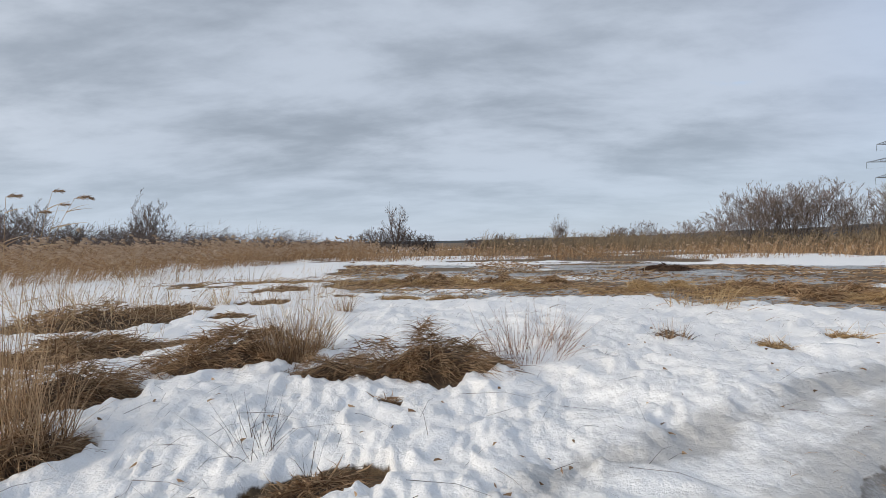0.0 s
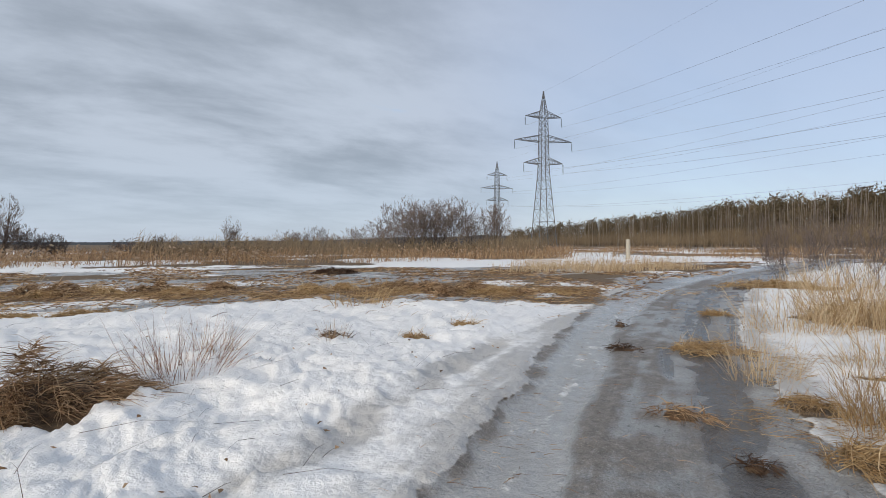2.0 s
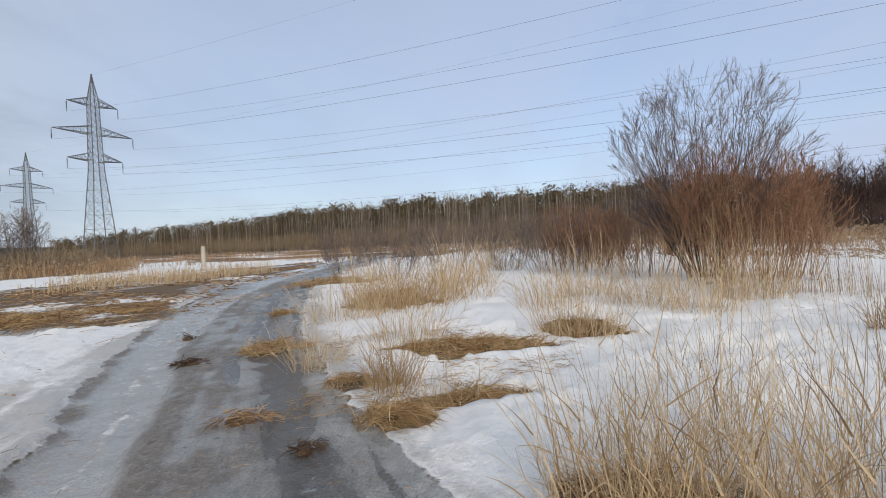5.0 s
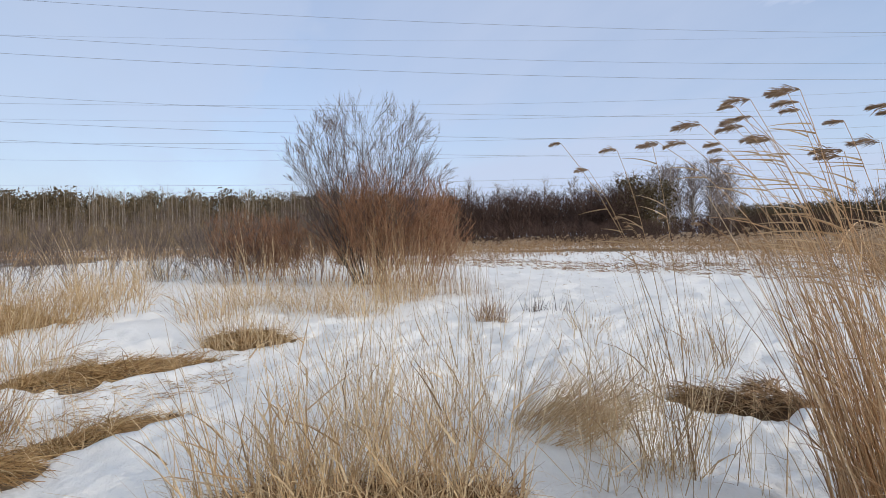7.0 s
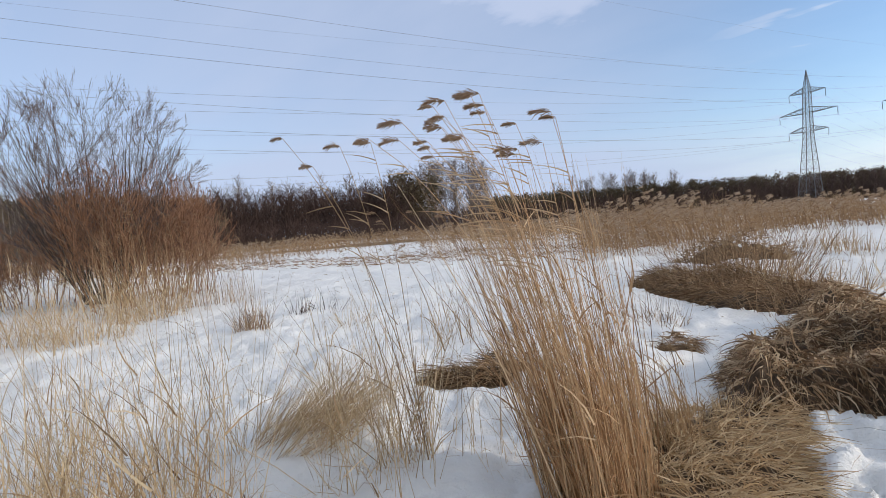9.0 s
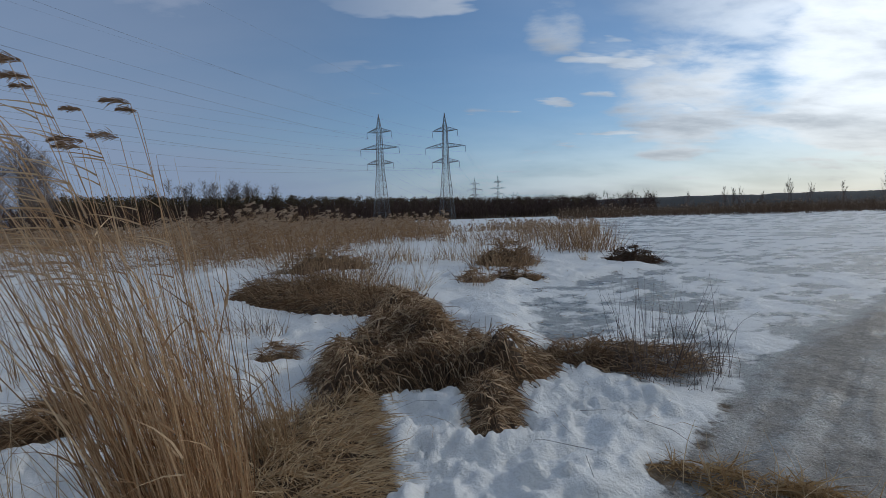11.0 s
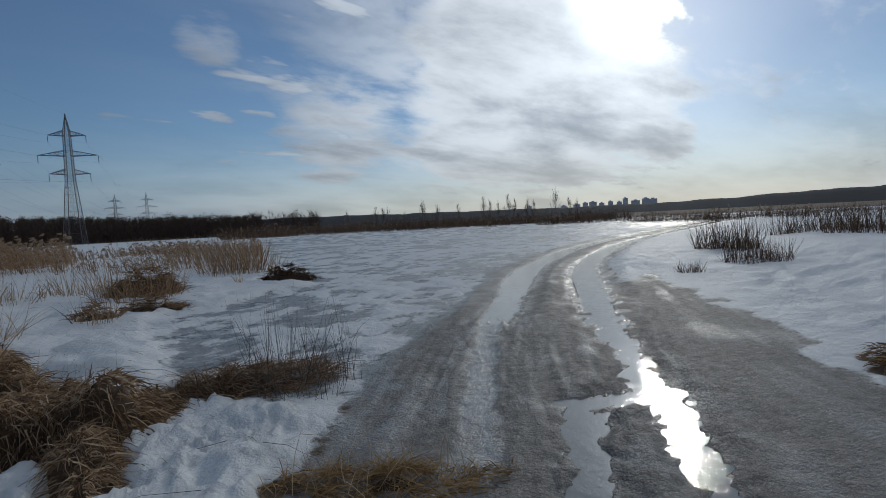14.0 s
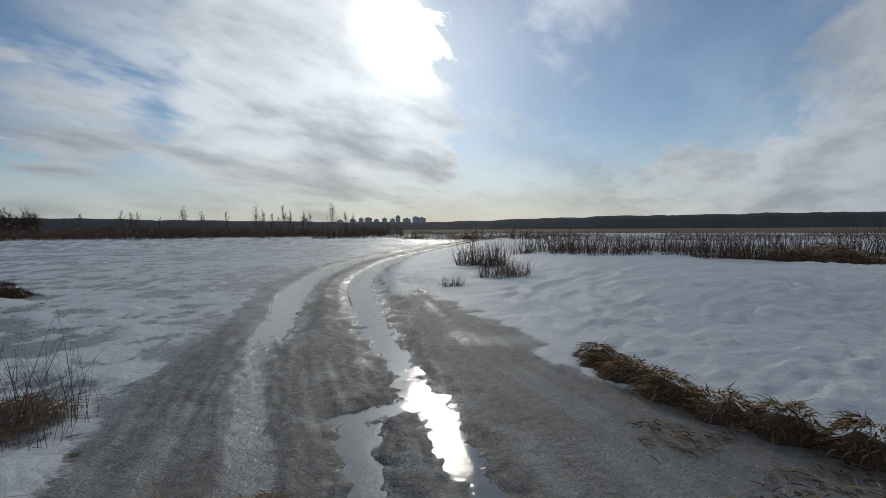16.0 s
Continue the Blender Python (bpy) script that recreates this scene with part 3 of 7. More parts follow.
MATS_SOUTH = [
    (-1.98, -5.95, 0.82, 0.37, 160, 0.17, 'mat', 230),
    (-1.81, -3.26, 0.66, 0.24, 146, 0.115, 'gold', 230),
    (-1.22, -12.3, 0.38, 0.31, 174, 0.25, 'mat', None),
    (-2.53, -15.71, 0.9, 0.63, 171, 0.58, 'mat', None),
    (-2.25, -12.83, 0.61, 0.3, 170, 0.21, 'mat', None),
    (-6.69, -16.15, 0.87, 0.52, 157, 0.43, 'dark', None),
]
MATS_WEST = [
    (-21.25, 3.48, 2.73, 1.09, 79, 0.43, 'mat', None),
]
MATS = MATS_NORTH + MATS_NORTH_B + MATS_TRACK + MATS_EAST + MATS_SOUTH + MATS_WEST
# banks of sedge: outline, height
BANK_MAIN = smooth_line([(1.0, -5.05), (1.2, -6.1), (0.88, -7.1), (0.78, -8.5), (0.3, -9.3), (-0.05, -8.2), (-0.35, -6.9), (-0.95, -6.15), (-1.28, -5.9), (-1.1, -5.5), (-0.78, -5.15), (-0.35, -5.25), (0.1, -5.4), (0.5, -5.15), (1.0, -5.05)], 4)[:-1]
BANK_BACK = smooth_line([(0.4, -9.1), (1.2, -8.9), (2.2, -9.5), (3.7, -10.7), (3.8, -12), (2.4, -12.2), (1.0, -11.5), (0.2, -10.3), (0.4, -9.1)], 4)[:-1]
BANK_FRONT = smooth_line([(1.5, -3.3), (1.3, -4.6), (1.0, -5.0), (0.55, -5.1), (0.5, -4.4), (0.38, -3.6), (0.75, -3.1), (1.5, -3.3)], 4)[:-1]
BANK_TONGUE = smooth_line([(-0.25, -5.2), (-0.62, -5.15), (-0.58, -4.35), (-0.30, -4.22), (-0.25, -5.2)], 4)[:-1]
VERGE = smooth_line([(-6.95, -1.68), (-6.7, -1.5), (-6.3, -1.3), (-5.7, -0.85), (-5.25, -0.4), (-4.98, 0.05), (-4.75, 0.5), (-4.5, 1.1)], 4)
_v = np.array(VERGE)
_n = np.gradient(_v, axis=0)
_n = np.stack([-_n[:, 1], _n[:, 0]], -1) / np.linalg.norm(_n, axis=1)[:, None]
_w = (0.06 + 0.20 * np.abs(np.sin(np.arange(len(_v)) * 0.83)))[:, None]
BANK_VERGE = [tuple(p) for p in np.concatenate([_v + _n * _w, (_v - _n * _w)[::-1]])]
BARE = [(x, y, la * 1.12, lb * 1.2, radians(turn)) for x, y, la, lb, turn, h, style, comb in MATS]


def ground_maps(x, y):
    """Height and the snow, ice and dirt covers of the terrain at x, y."""
    r = np.hypot(x, y)
    dist, off, run = along(x, y, ROAD)
    south = step(-(x + y), 0.5, 4.0)                                # 1 along the stretch that runs south-west
    wob = fbm(x, y, 2.2, 3, 5) * 0.35
    runs = run - RUN0
    half = np.where(off < 0, np.interp(runs, [-60, -16, -13, -10, -6, 0, 4, 9.6, 12, 22, 60], [2.0, 2.2, 2.15, 1.9, 1.43, 1.36, 1.6, 2.1, 1.5, 1.5, 1.8]),
                    np.interp(runs, [-60, -16, -10.6, -7, -4, 0, 4, 30], [1.7, 1.25, 1.0, 1.15, 1.32, 1.45, 1.95, 2.0]))
    crisp = step(r, 12, 40)
    road = 1 - step(dist + 0.10 * wob / 0.35 + 0.16 * fbm(x, y, 0.45, 4, 6) + 0.5 * crisp * wob, half - 0.10 - 0.25 * south - 0.2 * crisp, half + 0.10 + 0.2 * south + 0.2 * crisp)
    lake_in = inside(x, y, LAKE) + fbm(x, y, 3.0, 3, 9) * 0.9
    lake = step(lake_in, -0.3, 0.7)
    flood_in = inside(x, y, FLOOD) + fbm(x, y, 3.5, 3, 14) * 1.6
    flood = step(flood_in, -0.4, 0.8)
    strip_d = along(x, y, STRIP)[0] + fbm(x, y, 2.5, 3, 21) * 1.2
    strip = (1 - step(strip_d, 1.5, 3.1)) * step(fbm(x, y, 1.3, 3, 23), -0.20, 0.10)
    flatness = np.maximum(np.maximum(road, lake), flood)
    # covers
    snow = 1.0 - 0.98 * road
    patch = fbm(x * 0.8, y * 1.1, 4.0, 5, 31)
    lake_snow = 0.52 + 0.24 * fbm(x, y, 5.5, 5, 41) + 0.50 * fbm(x, y, 0.8, 4, 43) + 0.35 * fbm(x * 0.7 + y * 0.5, (y * 0.7 - x * 0.5) * 2.2, 0.5, 3, 45)
    snow = snow * (1 - lake) + lake * (1 - road) * lake_snow
    snow = snow * (1 - flood) + flood * np.clip(0.30 + 1.0 * patch + 0.35 * fbm(x, y, 1.1, 3, 33), 0, 1) * (1 - road)
    snow = snow * (1 - strip)
    for bx, by, la, lb, turn in BARE:
        c, s = math.cos(turn), math.sin(turn)
        px, py = (x - bx) * c + (y - by) * s, -(x - bx) * s + (y - by) * c
        q = np.hypot(px / la, py / lb)
        snow = snow * step(q + 0.35 * fbm(x, y, 0.5, 3, 51), 0.82, 1.12)
    for outline in (BANK_MAIN, BANK_BACK, BANK_FRONT, BANK_TONGUE, BANK_VERGE):
        snow = snow * step(-inside(x, y, outline) + 0.10 * fbm(x, y, 0.3, 3, 53), -0.10, 0.16)
    far_patch = fbm(x, y, 14.0, 4, 61)
    north_far = step(y, 30, 38) * step(r, 34, 44)
    snow = snow * (1 - north_far * step(far_patch, -0.30, 0.05))
    east_far = step(x, 26, 36) * step(r, 38, 60)
    snow = snow * (1 - 0.8 * east_far * step(far_patch, -0.1, 0.2))
    snow = snow * (1 - step(r, 150, 260))
    ice = np.maximum(np.maximum(road, lake), flood * (1 - strip) * np.clip(0.62 + 1.1 * fbm(x * 0.6, y * 1.4, 3.2, 4, 35), 0, 1))
    noff = off + 0.33 * step(r, 6, 10) * (1 - south)                # the worn line of the north-east stretch
    apron = step(inside(x, y, APRON) + 0.4 * fbm(x, y, 0.6, 4, 161), -0.15, 0.25)
    snow = snow * (1 - 0.9 * apron)
    ice = np.maximum(ice, apron)
    aoff = np.abs(off)
    ne = road * (1 - south) * (1 - flood)
    edge = 0.09 * fbm(run * 0.35, off, 0.5, 4, 163)
    streaks = fbm(run * 0.09, off * 2.4, 0.32, 4, 165)
    grain = fbm(x, y, 0.30, 4, 73)
    at = noff + edge
    smooth_ice = ne * (1 - step(at, -0.78, -0.46))
    brown = ne * step(at, -0.80, -0.48) * (1 - step(at, 0.05, 0.45))
    wet = ne * np.exp(-((at - 0.60) / 0.30) ** 4) * np.clip(0.80 + 1.0 * grain + 0.6 * streaks, 0, 1)
    wet = np.maximum(wet, 0.7 * ne * step(fbm(run * 0.25, off * 1.6, 0.55, 4, 169) + 0.12 * step(r, 5, 12), 0.12, 0.40) * step(at, -0.3, 0.2))
    wet = np.maximum(wet, 0.7 * ne * np.exp(-((at - 1.22) / 0.15) ** 4) * step(grain + streaks, -0.1, 0.3))
    # wheel ruts of the south-west stretch, with standing water
    cl = np.interp(runs, [3, 5.6, 8.7, 14, 26, 60], [0.78, 0.82, 1.0, 1.06, 1.05, 0.9])
    wl = np.interp(runs, [3, 5.6, 8.7, 14, 26, 60], [0.24, 0.19, 0.23, 0.36, 0.34, 0.3])
    cr = np.interp(runs, [2.6, 3.2, 4, 5, 6.5, 8.8, 11.5, 18, 28, 60], [-0.73, -0.72, -0.70, -0.80, -0.87, -0.74, -0.63, -0.64, -0.74, -0.8])
    wr = np.interp(runs, [2.6, 3.2, 4, 5, 6.5, 8.8, 11.5, 18, 28, 60], [0.05, 0.09, 0.12, 0.16, 0.14, 0.24, 0.37, 0.39, 0.32, 0.3])
    jag = 0.75 * fbm(x, y, 0.26, 4, 171) + (0.75 * fbm(x, y, 0.09, 2, 172) + 0.35 * fbm(x, y, 0.045, 2, 173)) * (1 - step(r, 8, 16))
    s_left, s_right = 1 - np.abs(off - cl) / wl + 0.5 * jag, 1 - np.abs(off - cr) / wr + jag
    s_pool = 1 - along(off, runs, POOL)[0] / 0.12 + 1.2 * jag
    lively = south * step(runs, 2.3, 3.0)
    shape = np.maximum(np.maximum(s_right, np.where(runs > 8.3 + 0.8 * jag, s_left, -9.0)), s_pool)
    water = lively * step(shape, -0.05, 0.20)
    soaked = lively * step(shape, -1.6, 0.1)
    rut_l, rut_r = south * step(s_left, -0.15, 0.6), south * step(s_right, -0.9, 0.6)
    glaze = np.maximum(0.75 * smooth_ice, rut_l * step(runs, 2.0, 4.5) * 0.65)
    snow = np.maximum(snow, road * (1 - flood) * (1 - 0.75 * south) * (0.30 * step(aoff, half - 0.30, half - 0.05) + 0.25 * fbm(run * 0.3, off, 0.5, 4, 77)) * step(aoff, half - 0.4, half - 0.1))
    snow = np.maximum(snow, smooth_ice * (0.20 + 0.26 * streaks + 0.14 * np.exp(-((at + 1.02) / 0.10) ** 2)))
    snow = np.maximum(snow, 0.14 * rut_l * step(runs, 1.5, 4.0) * (1 - step(runs, 8.0, 9.0)) * (0.8 + 0.8 * grain))
    dirt_ne = ne * np.clip(0.10 + 0.42 * step(at, 0.05, 0.3) * (1 - step(at, 0.9, 1.1)) + 0.45 * streaks + 0.40 * grain, 0, 1) * (1 - 0.7 * smooth_ice)
    dirt_ne = np.maximum(dirt_ne, brown * np.clip(0.66 + 0.8 * streaks + 0.7 * grain, 0, 1))
    dirt_sw = road * south * np.clip(0.72 + 0.40 * fbm(run * 0.16, off * 2.0, 0.36, 4, 71) + 0.40 * grain - 0.50 * rut_l * (1 - 0.5 * step(runs, 8, 9)) - 0.25 * soaked, 0, 1)
    dirt = np.maximum(dirt_ne, dirt_sw)
    dirt = np.maximum(dirt, 0.4 * road * flood)
    dirt = np.maximum(dirt, apron * np.clip(0.72 + 0.4 * streaks + 0.4 * fbm(x, y, 0.9, 3, 167), 0, 1))
    ice = ice * (1 - 0.35 * wet)
    wet = np.maximum(wet, 0.75 * lively * step(shape, -0.9, 0.1))
    side_slush = np.exp(-((off + 2.40 + 0.12 * fbm(x, y, 0.8, 3, 74)) / 0.27) ** 2) * (1 - south) * (0.45 + 0.55 * step(fbm(x, y, 1.5, 3, 75), -0.5, 0.0)) * (1 - step(r, 7, 12))
    snow = snow - 0.45 * side_slush * step(grain, -0.25, 0.25)
    dirt = np.maximum(dirt, 0.80 * side_slush)
    rim = np.exp(-((off + half - 0.02 + edge) / 0.17) ** 2) * (1 - south) * (1 - step(r, 12, 20))
    dirt = np.maximum(dirt, rim * np.clip(0.75 + 0.8 * grain, 0, 1))
    verge = (1 - road) * np.exp(-((dist - half) / (0.6 - 0.05 * (1 - south))) ** 2) * (0.7 + 0.6 * fbm(run * 0.3, off, 0.5, 3, 78))
    dirt = np.maximum(dirt, (0.38 + 0.50 * (1 - south)) * verge * (1 + 0.5 * streaks))
    # height
    cover = np.clip(snow, 0, 1)
    z = 0.10 * fbm(x, y, 9.0, 3, 81) * (1 - flatness) * step(r, 0.5, 4)
    near = 1 - step(r, 25, 70)
    melt = 0.22 + 0.78 * step(-inside(x, y, APRON), -0.1, 1.2)
    sunk = step(-y, 3.3, 3.9) * (1 - step(-y, 5.6, 6.2)) * (1 - step(np.abs(x + 0.8), 1.5, 2.4))
    soft = step(cover, 0.30, 0.85) * melt * (1 - 0.5 * sunk) * (0.14 + 0.12 * south + 0.74 * step(dist - half, -0.1, 1.5 - 0.8 * south))
    close = 1 - step(r, 10, 32)
    wx, wy = x + 0.35 * fbm(x, y, 0.9, 2, 92), y + 0.35 * fbm(x, y, 0.9, 2, 93)
    lump = (0.10 - 0.065 * step(-x, 3, 6)) * fbm(wx, wy, 1.2, 3, 91) + (0.075 - 0.01 * step(-x, 3, 6)) * near * fbm(wx, wy, 0.45, 4, 95) + (0.045 + 0.05 * step(-y, 2.0, 3.5) * step(6.5 - r, 0, 1.5)) * close * fbm(wx * 1.1, wy * 0.9, 0.19, 3, 96)
    pits = -0.08 * step(value_noise(wx / 0.36 + 9, wy / 0.36, 99), 0.66, 0.97) * step(-fbm(x, y, 6, 2, 94), -0.15, 0.15) * step(fbm(x, y, 3, 2, 98), -0.2, 0.3)
    z = z + soft * (1 - flatness) * (0.10 + lump + near * pits)
    z = z + soft * flatness * 0.030 * (1 + 2.4 * fbm(x, y, 0.45, 4, 97)) * (1 - road)
    # rounded lumps of sunken, refrozen snow
    uneven = 0.35 + 0.50 * step(y, 0.5, 2.5) - 0.15 * step(-x, 3, 6) + 1.9 * sunk
    billow = 0.11 * np.abs(fbm(wx, wy, 0.34, 3, 181)) + 0.11 * close * np.abs(fbm(wx * 1.3, wy * 0.8, 0.15, 2, 183)) - 0.03
    z = z + soft * (1 - flatness) * near * uneven * 0.7 * billow
    z = z - 0.05 * side_slush
    z = z + 0.05 * soft * (1 - road) * (1 - south) * (off < 0) * (1 - step(dist - half, 0.5, 1.6)) * (1 - step(r, 9, 16)) * fbm(run * 0.12, off * 2.0, 0.40, 3, 185)
    tread = 0.007 * np.sin(off * 42 + 3 * fbm(x, y, 1.2, 3, 111)) * (0.6 + 0.8 * fbm(run, off, 0.15, 2, 112)) * road * (1 - rut_l) * (1 - rut_r) * step(fbm(x, y, 2.0, 2, 113), -0.3, 0.3)
    bed = -0.015 - 0.022 * rut_l - 0.030 * rut_r - 0.040 * smooth_ice * step(at, -1.4, -1.2) - 0.030 * ne * np.exp(-((at - 0.57) / 0.28) ** 2)
    bed = bed + 0.02 * ne * streaks + 0.018 * south * (1 - rut_l) * (1 - rut_r) * fbm(run * 0.2, off * 1.6, 0.3, 3, 131)
    bed = bed + tread + close * (0.011 * fbm(x, y, 0.13, 3, 132) + 0.006 * south * fbm(x, y, 0.05, 2, 135)) * (1 - 0.6 * smooth_ice)
    slope = lively * step(shape, -2.2, 0.0)
    bed = np.maximum(bed, -0.066) * (1 - slope) - 0.0665 * slope + 0.006 * slope * (1 - water) * fbm(x, y, 0.07, 3, 137)
    bed = bed * (1 - water) - 0.100 * water
    z = z * (1 - road) + road * bed
    z = z - 0.05 * lake * (1 - road)
    z = z + 0.035 * verge * (1 - lake) * (1 - flood)
    bank = inside(x, y, BANK)
    z = z + 0.42 * step(bank, 0.0, 5.0) * (1 - road)
    # mounded snow beside the draped grass
    for bx, by, br, bh in SNOW_LUMPS:
        q = np.hypot(x - bx, y - by) / br
        z = z + bh * (1 - step(q + 0.3 * fbm(x, y, 0.25, 3, 141), 0.35, 1.05)) * (0.9 + 0.6 * fbm(x, y, 0.3, 3, 143))
        snow = np.maximum(snow, 1 - step(q, 0.8, 1.1))
    z = z + step(r, 300, 2500) * 4.0
    return z, snow, ice, dirt, road, lake, wet, glaze


POOL = [(0.03, 2.9), (0.02, 4.0), (-0.08, 4.85), (-0.55, 5.05)]             # offset and way along the track
APRON = [(-13, -7.4), (-8.3, -3.3), (-6.5, -1.9), (-5.4, -0.6), (-4.7, 0.9), (-3.2, 1.3), (-1.2, -0.4), (-3.2, -2.6), (-8, -6)]
BANK = [(-8.0, -1.2), (-15.5, -7.0), (-24, -10.5), (-42, -14), (-60, -2), (-40, 14), (-22, 14), (-10, 6)]
SNOW_LUMPS = [
    (-0.11, -5.07, 0.17, 0.06),
    (-0.22, -4.75, 0.15, 0.05),
    (0.04, -4.61, 0.18, 0.05),
    (-0.36, -4.99, 0.13, 0.05),
    (0.26, -4.27, 0.20, 0.04),
    (-0.68, -4.58, 0.15, 0.05),
    (0.16, -4.90, 0.14, 0.05),
    (-0.99, -4.38, 0.16, 0.04),
    (-0.06, -4.18, 0.20, 0.03),
]
RUN0 = float(along(np.array([0.0]), np.array([-0.3]), ROAD)[2][0])


def ground_z(x, y):
    return float(ground_maps(np.array([float(x)]), np.array([float(y)]))[0][0])


def ground_zs(p):
    return ground_maps(p[:, 0].astype(float), p[:, 1].astype(float))[0]


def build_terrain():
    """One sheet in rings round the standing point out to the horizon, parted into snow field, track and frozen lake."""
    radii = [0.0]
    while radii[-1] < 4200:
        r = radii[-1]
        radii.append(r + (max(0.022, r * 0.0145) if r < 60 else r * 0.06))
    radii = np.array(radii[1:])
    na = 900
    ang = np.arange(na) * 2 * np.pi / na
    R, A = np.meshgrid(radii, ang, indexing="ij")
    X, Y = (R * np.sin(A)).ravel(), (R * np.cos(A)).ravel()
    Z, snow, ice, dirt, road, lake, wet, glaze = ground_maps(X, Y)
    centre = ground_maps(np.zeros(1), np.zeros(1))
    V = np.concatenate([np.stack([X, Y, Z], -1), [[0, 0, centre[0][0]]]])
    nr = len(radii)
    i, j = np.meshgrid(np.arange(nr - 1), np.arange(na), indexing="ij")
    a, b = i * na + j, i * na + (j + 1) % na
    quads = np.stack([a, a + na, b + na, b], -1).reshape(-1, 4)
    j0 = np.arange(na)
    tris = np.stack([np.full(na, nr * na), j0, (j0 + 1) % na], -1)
    kind = np.where(road > 0.5, 1, np.where(lake > 0.5, 2, 0))
    fk = kind[quads[:, 0]]
    for k, (name, label, cat) in enumerate((("ground", "snow-covered marsh field with thawed patches of dead grass", "ground"),
                                            ("road", "rutted icy dirt track with wet wheel ruts", "road"),
                                            ("frozen_lake", "frozen lake surface of grey ice with patchy snow", "ice"))):
        sel = quads[fk == k]
        extra = tris if k == 1 else tris[:0]
        used, inv = np.unique(np.concatenate([sel.ravel(), extra.ravel()]), return_inverse=True)
        fq = inv[: sel.size].reshape(-1, 4)
        ft = inv[sel.size:].reshape(-1, 3)
        me = mesh_from(name, V[used], [fq, ft], M_GROUND, True)
        for nm, val in (("snow", snow), ("ice", ice), ("dirt", dirt), ("wet", wet), ("glaze", glaze)):
            at = me.attributes.new(nm, "FLOAT", "POINT")
            at.data.foreach_set("value", np.append(val, {"snow": 0.0, "ice": 1.0, "dirt": 0.4, "wet": 0.0, "glaze": 0.0}[nm])[used].astype(np.float32))
        tagged(new(name, me), label, cat, kind="structure")


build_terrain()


def build_puddles():
    """Level melt water standing in the two wheel ruts and a hollow beside them."""
    line = np.array([p for p in ROAD if p[0] < -0.5])
    line = np.array([a * (1 - t) + b * t for a, b in zip(line[:-1], line[1:]) for t in (0.0, 0.5)])
    d = np.gradient(line, axis=0)
    d /= np.linalg.norm(d, axis=1)[:, None]
    left = np.stack([-d[:, 1], d[:, 0]], -1)
    runs = along(line[:, 0], line[:, 1], ROAD)[2] - RUN0
    for lo, hi, r0, r1, label in ((0.45, 1.75, 7.0, 80, "long puddle of melt water standing in a wheel rut"), (-1.40, -0.36, 2.3, 80, "long puddle of melt water glinting in a wheel rut"),
                                  (-0.36, 0.40, 2.3, 5.9, "small puddle of melt water on dirty ice")):
        keep = (runs > r0) & (runs < r1)
        a, b = (line + left * lo)[keep], (line + left * hi)[keep]
        z = -0.071
        V = np.concatenate([np.c_[a, np.full(len(a), z)], np.c_[b, np.full(len(b), z)]])
        n = len(a)
        i = np.arange(n - 1)
        me = mesh_from("puddle", V, [np.stack([i, i + 1, i + 1 + n, i + n], -1)], M_WATER)
        tagged(new("puddle", me), label, "puddle", "puddles in the ruts", "structure")


build_puddles()

# ---------------------------------------------------------------- woody plants


def polar(az, d):
    return d * math.sin(radians(az)), d * math.cos(radians(az))


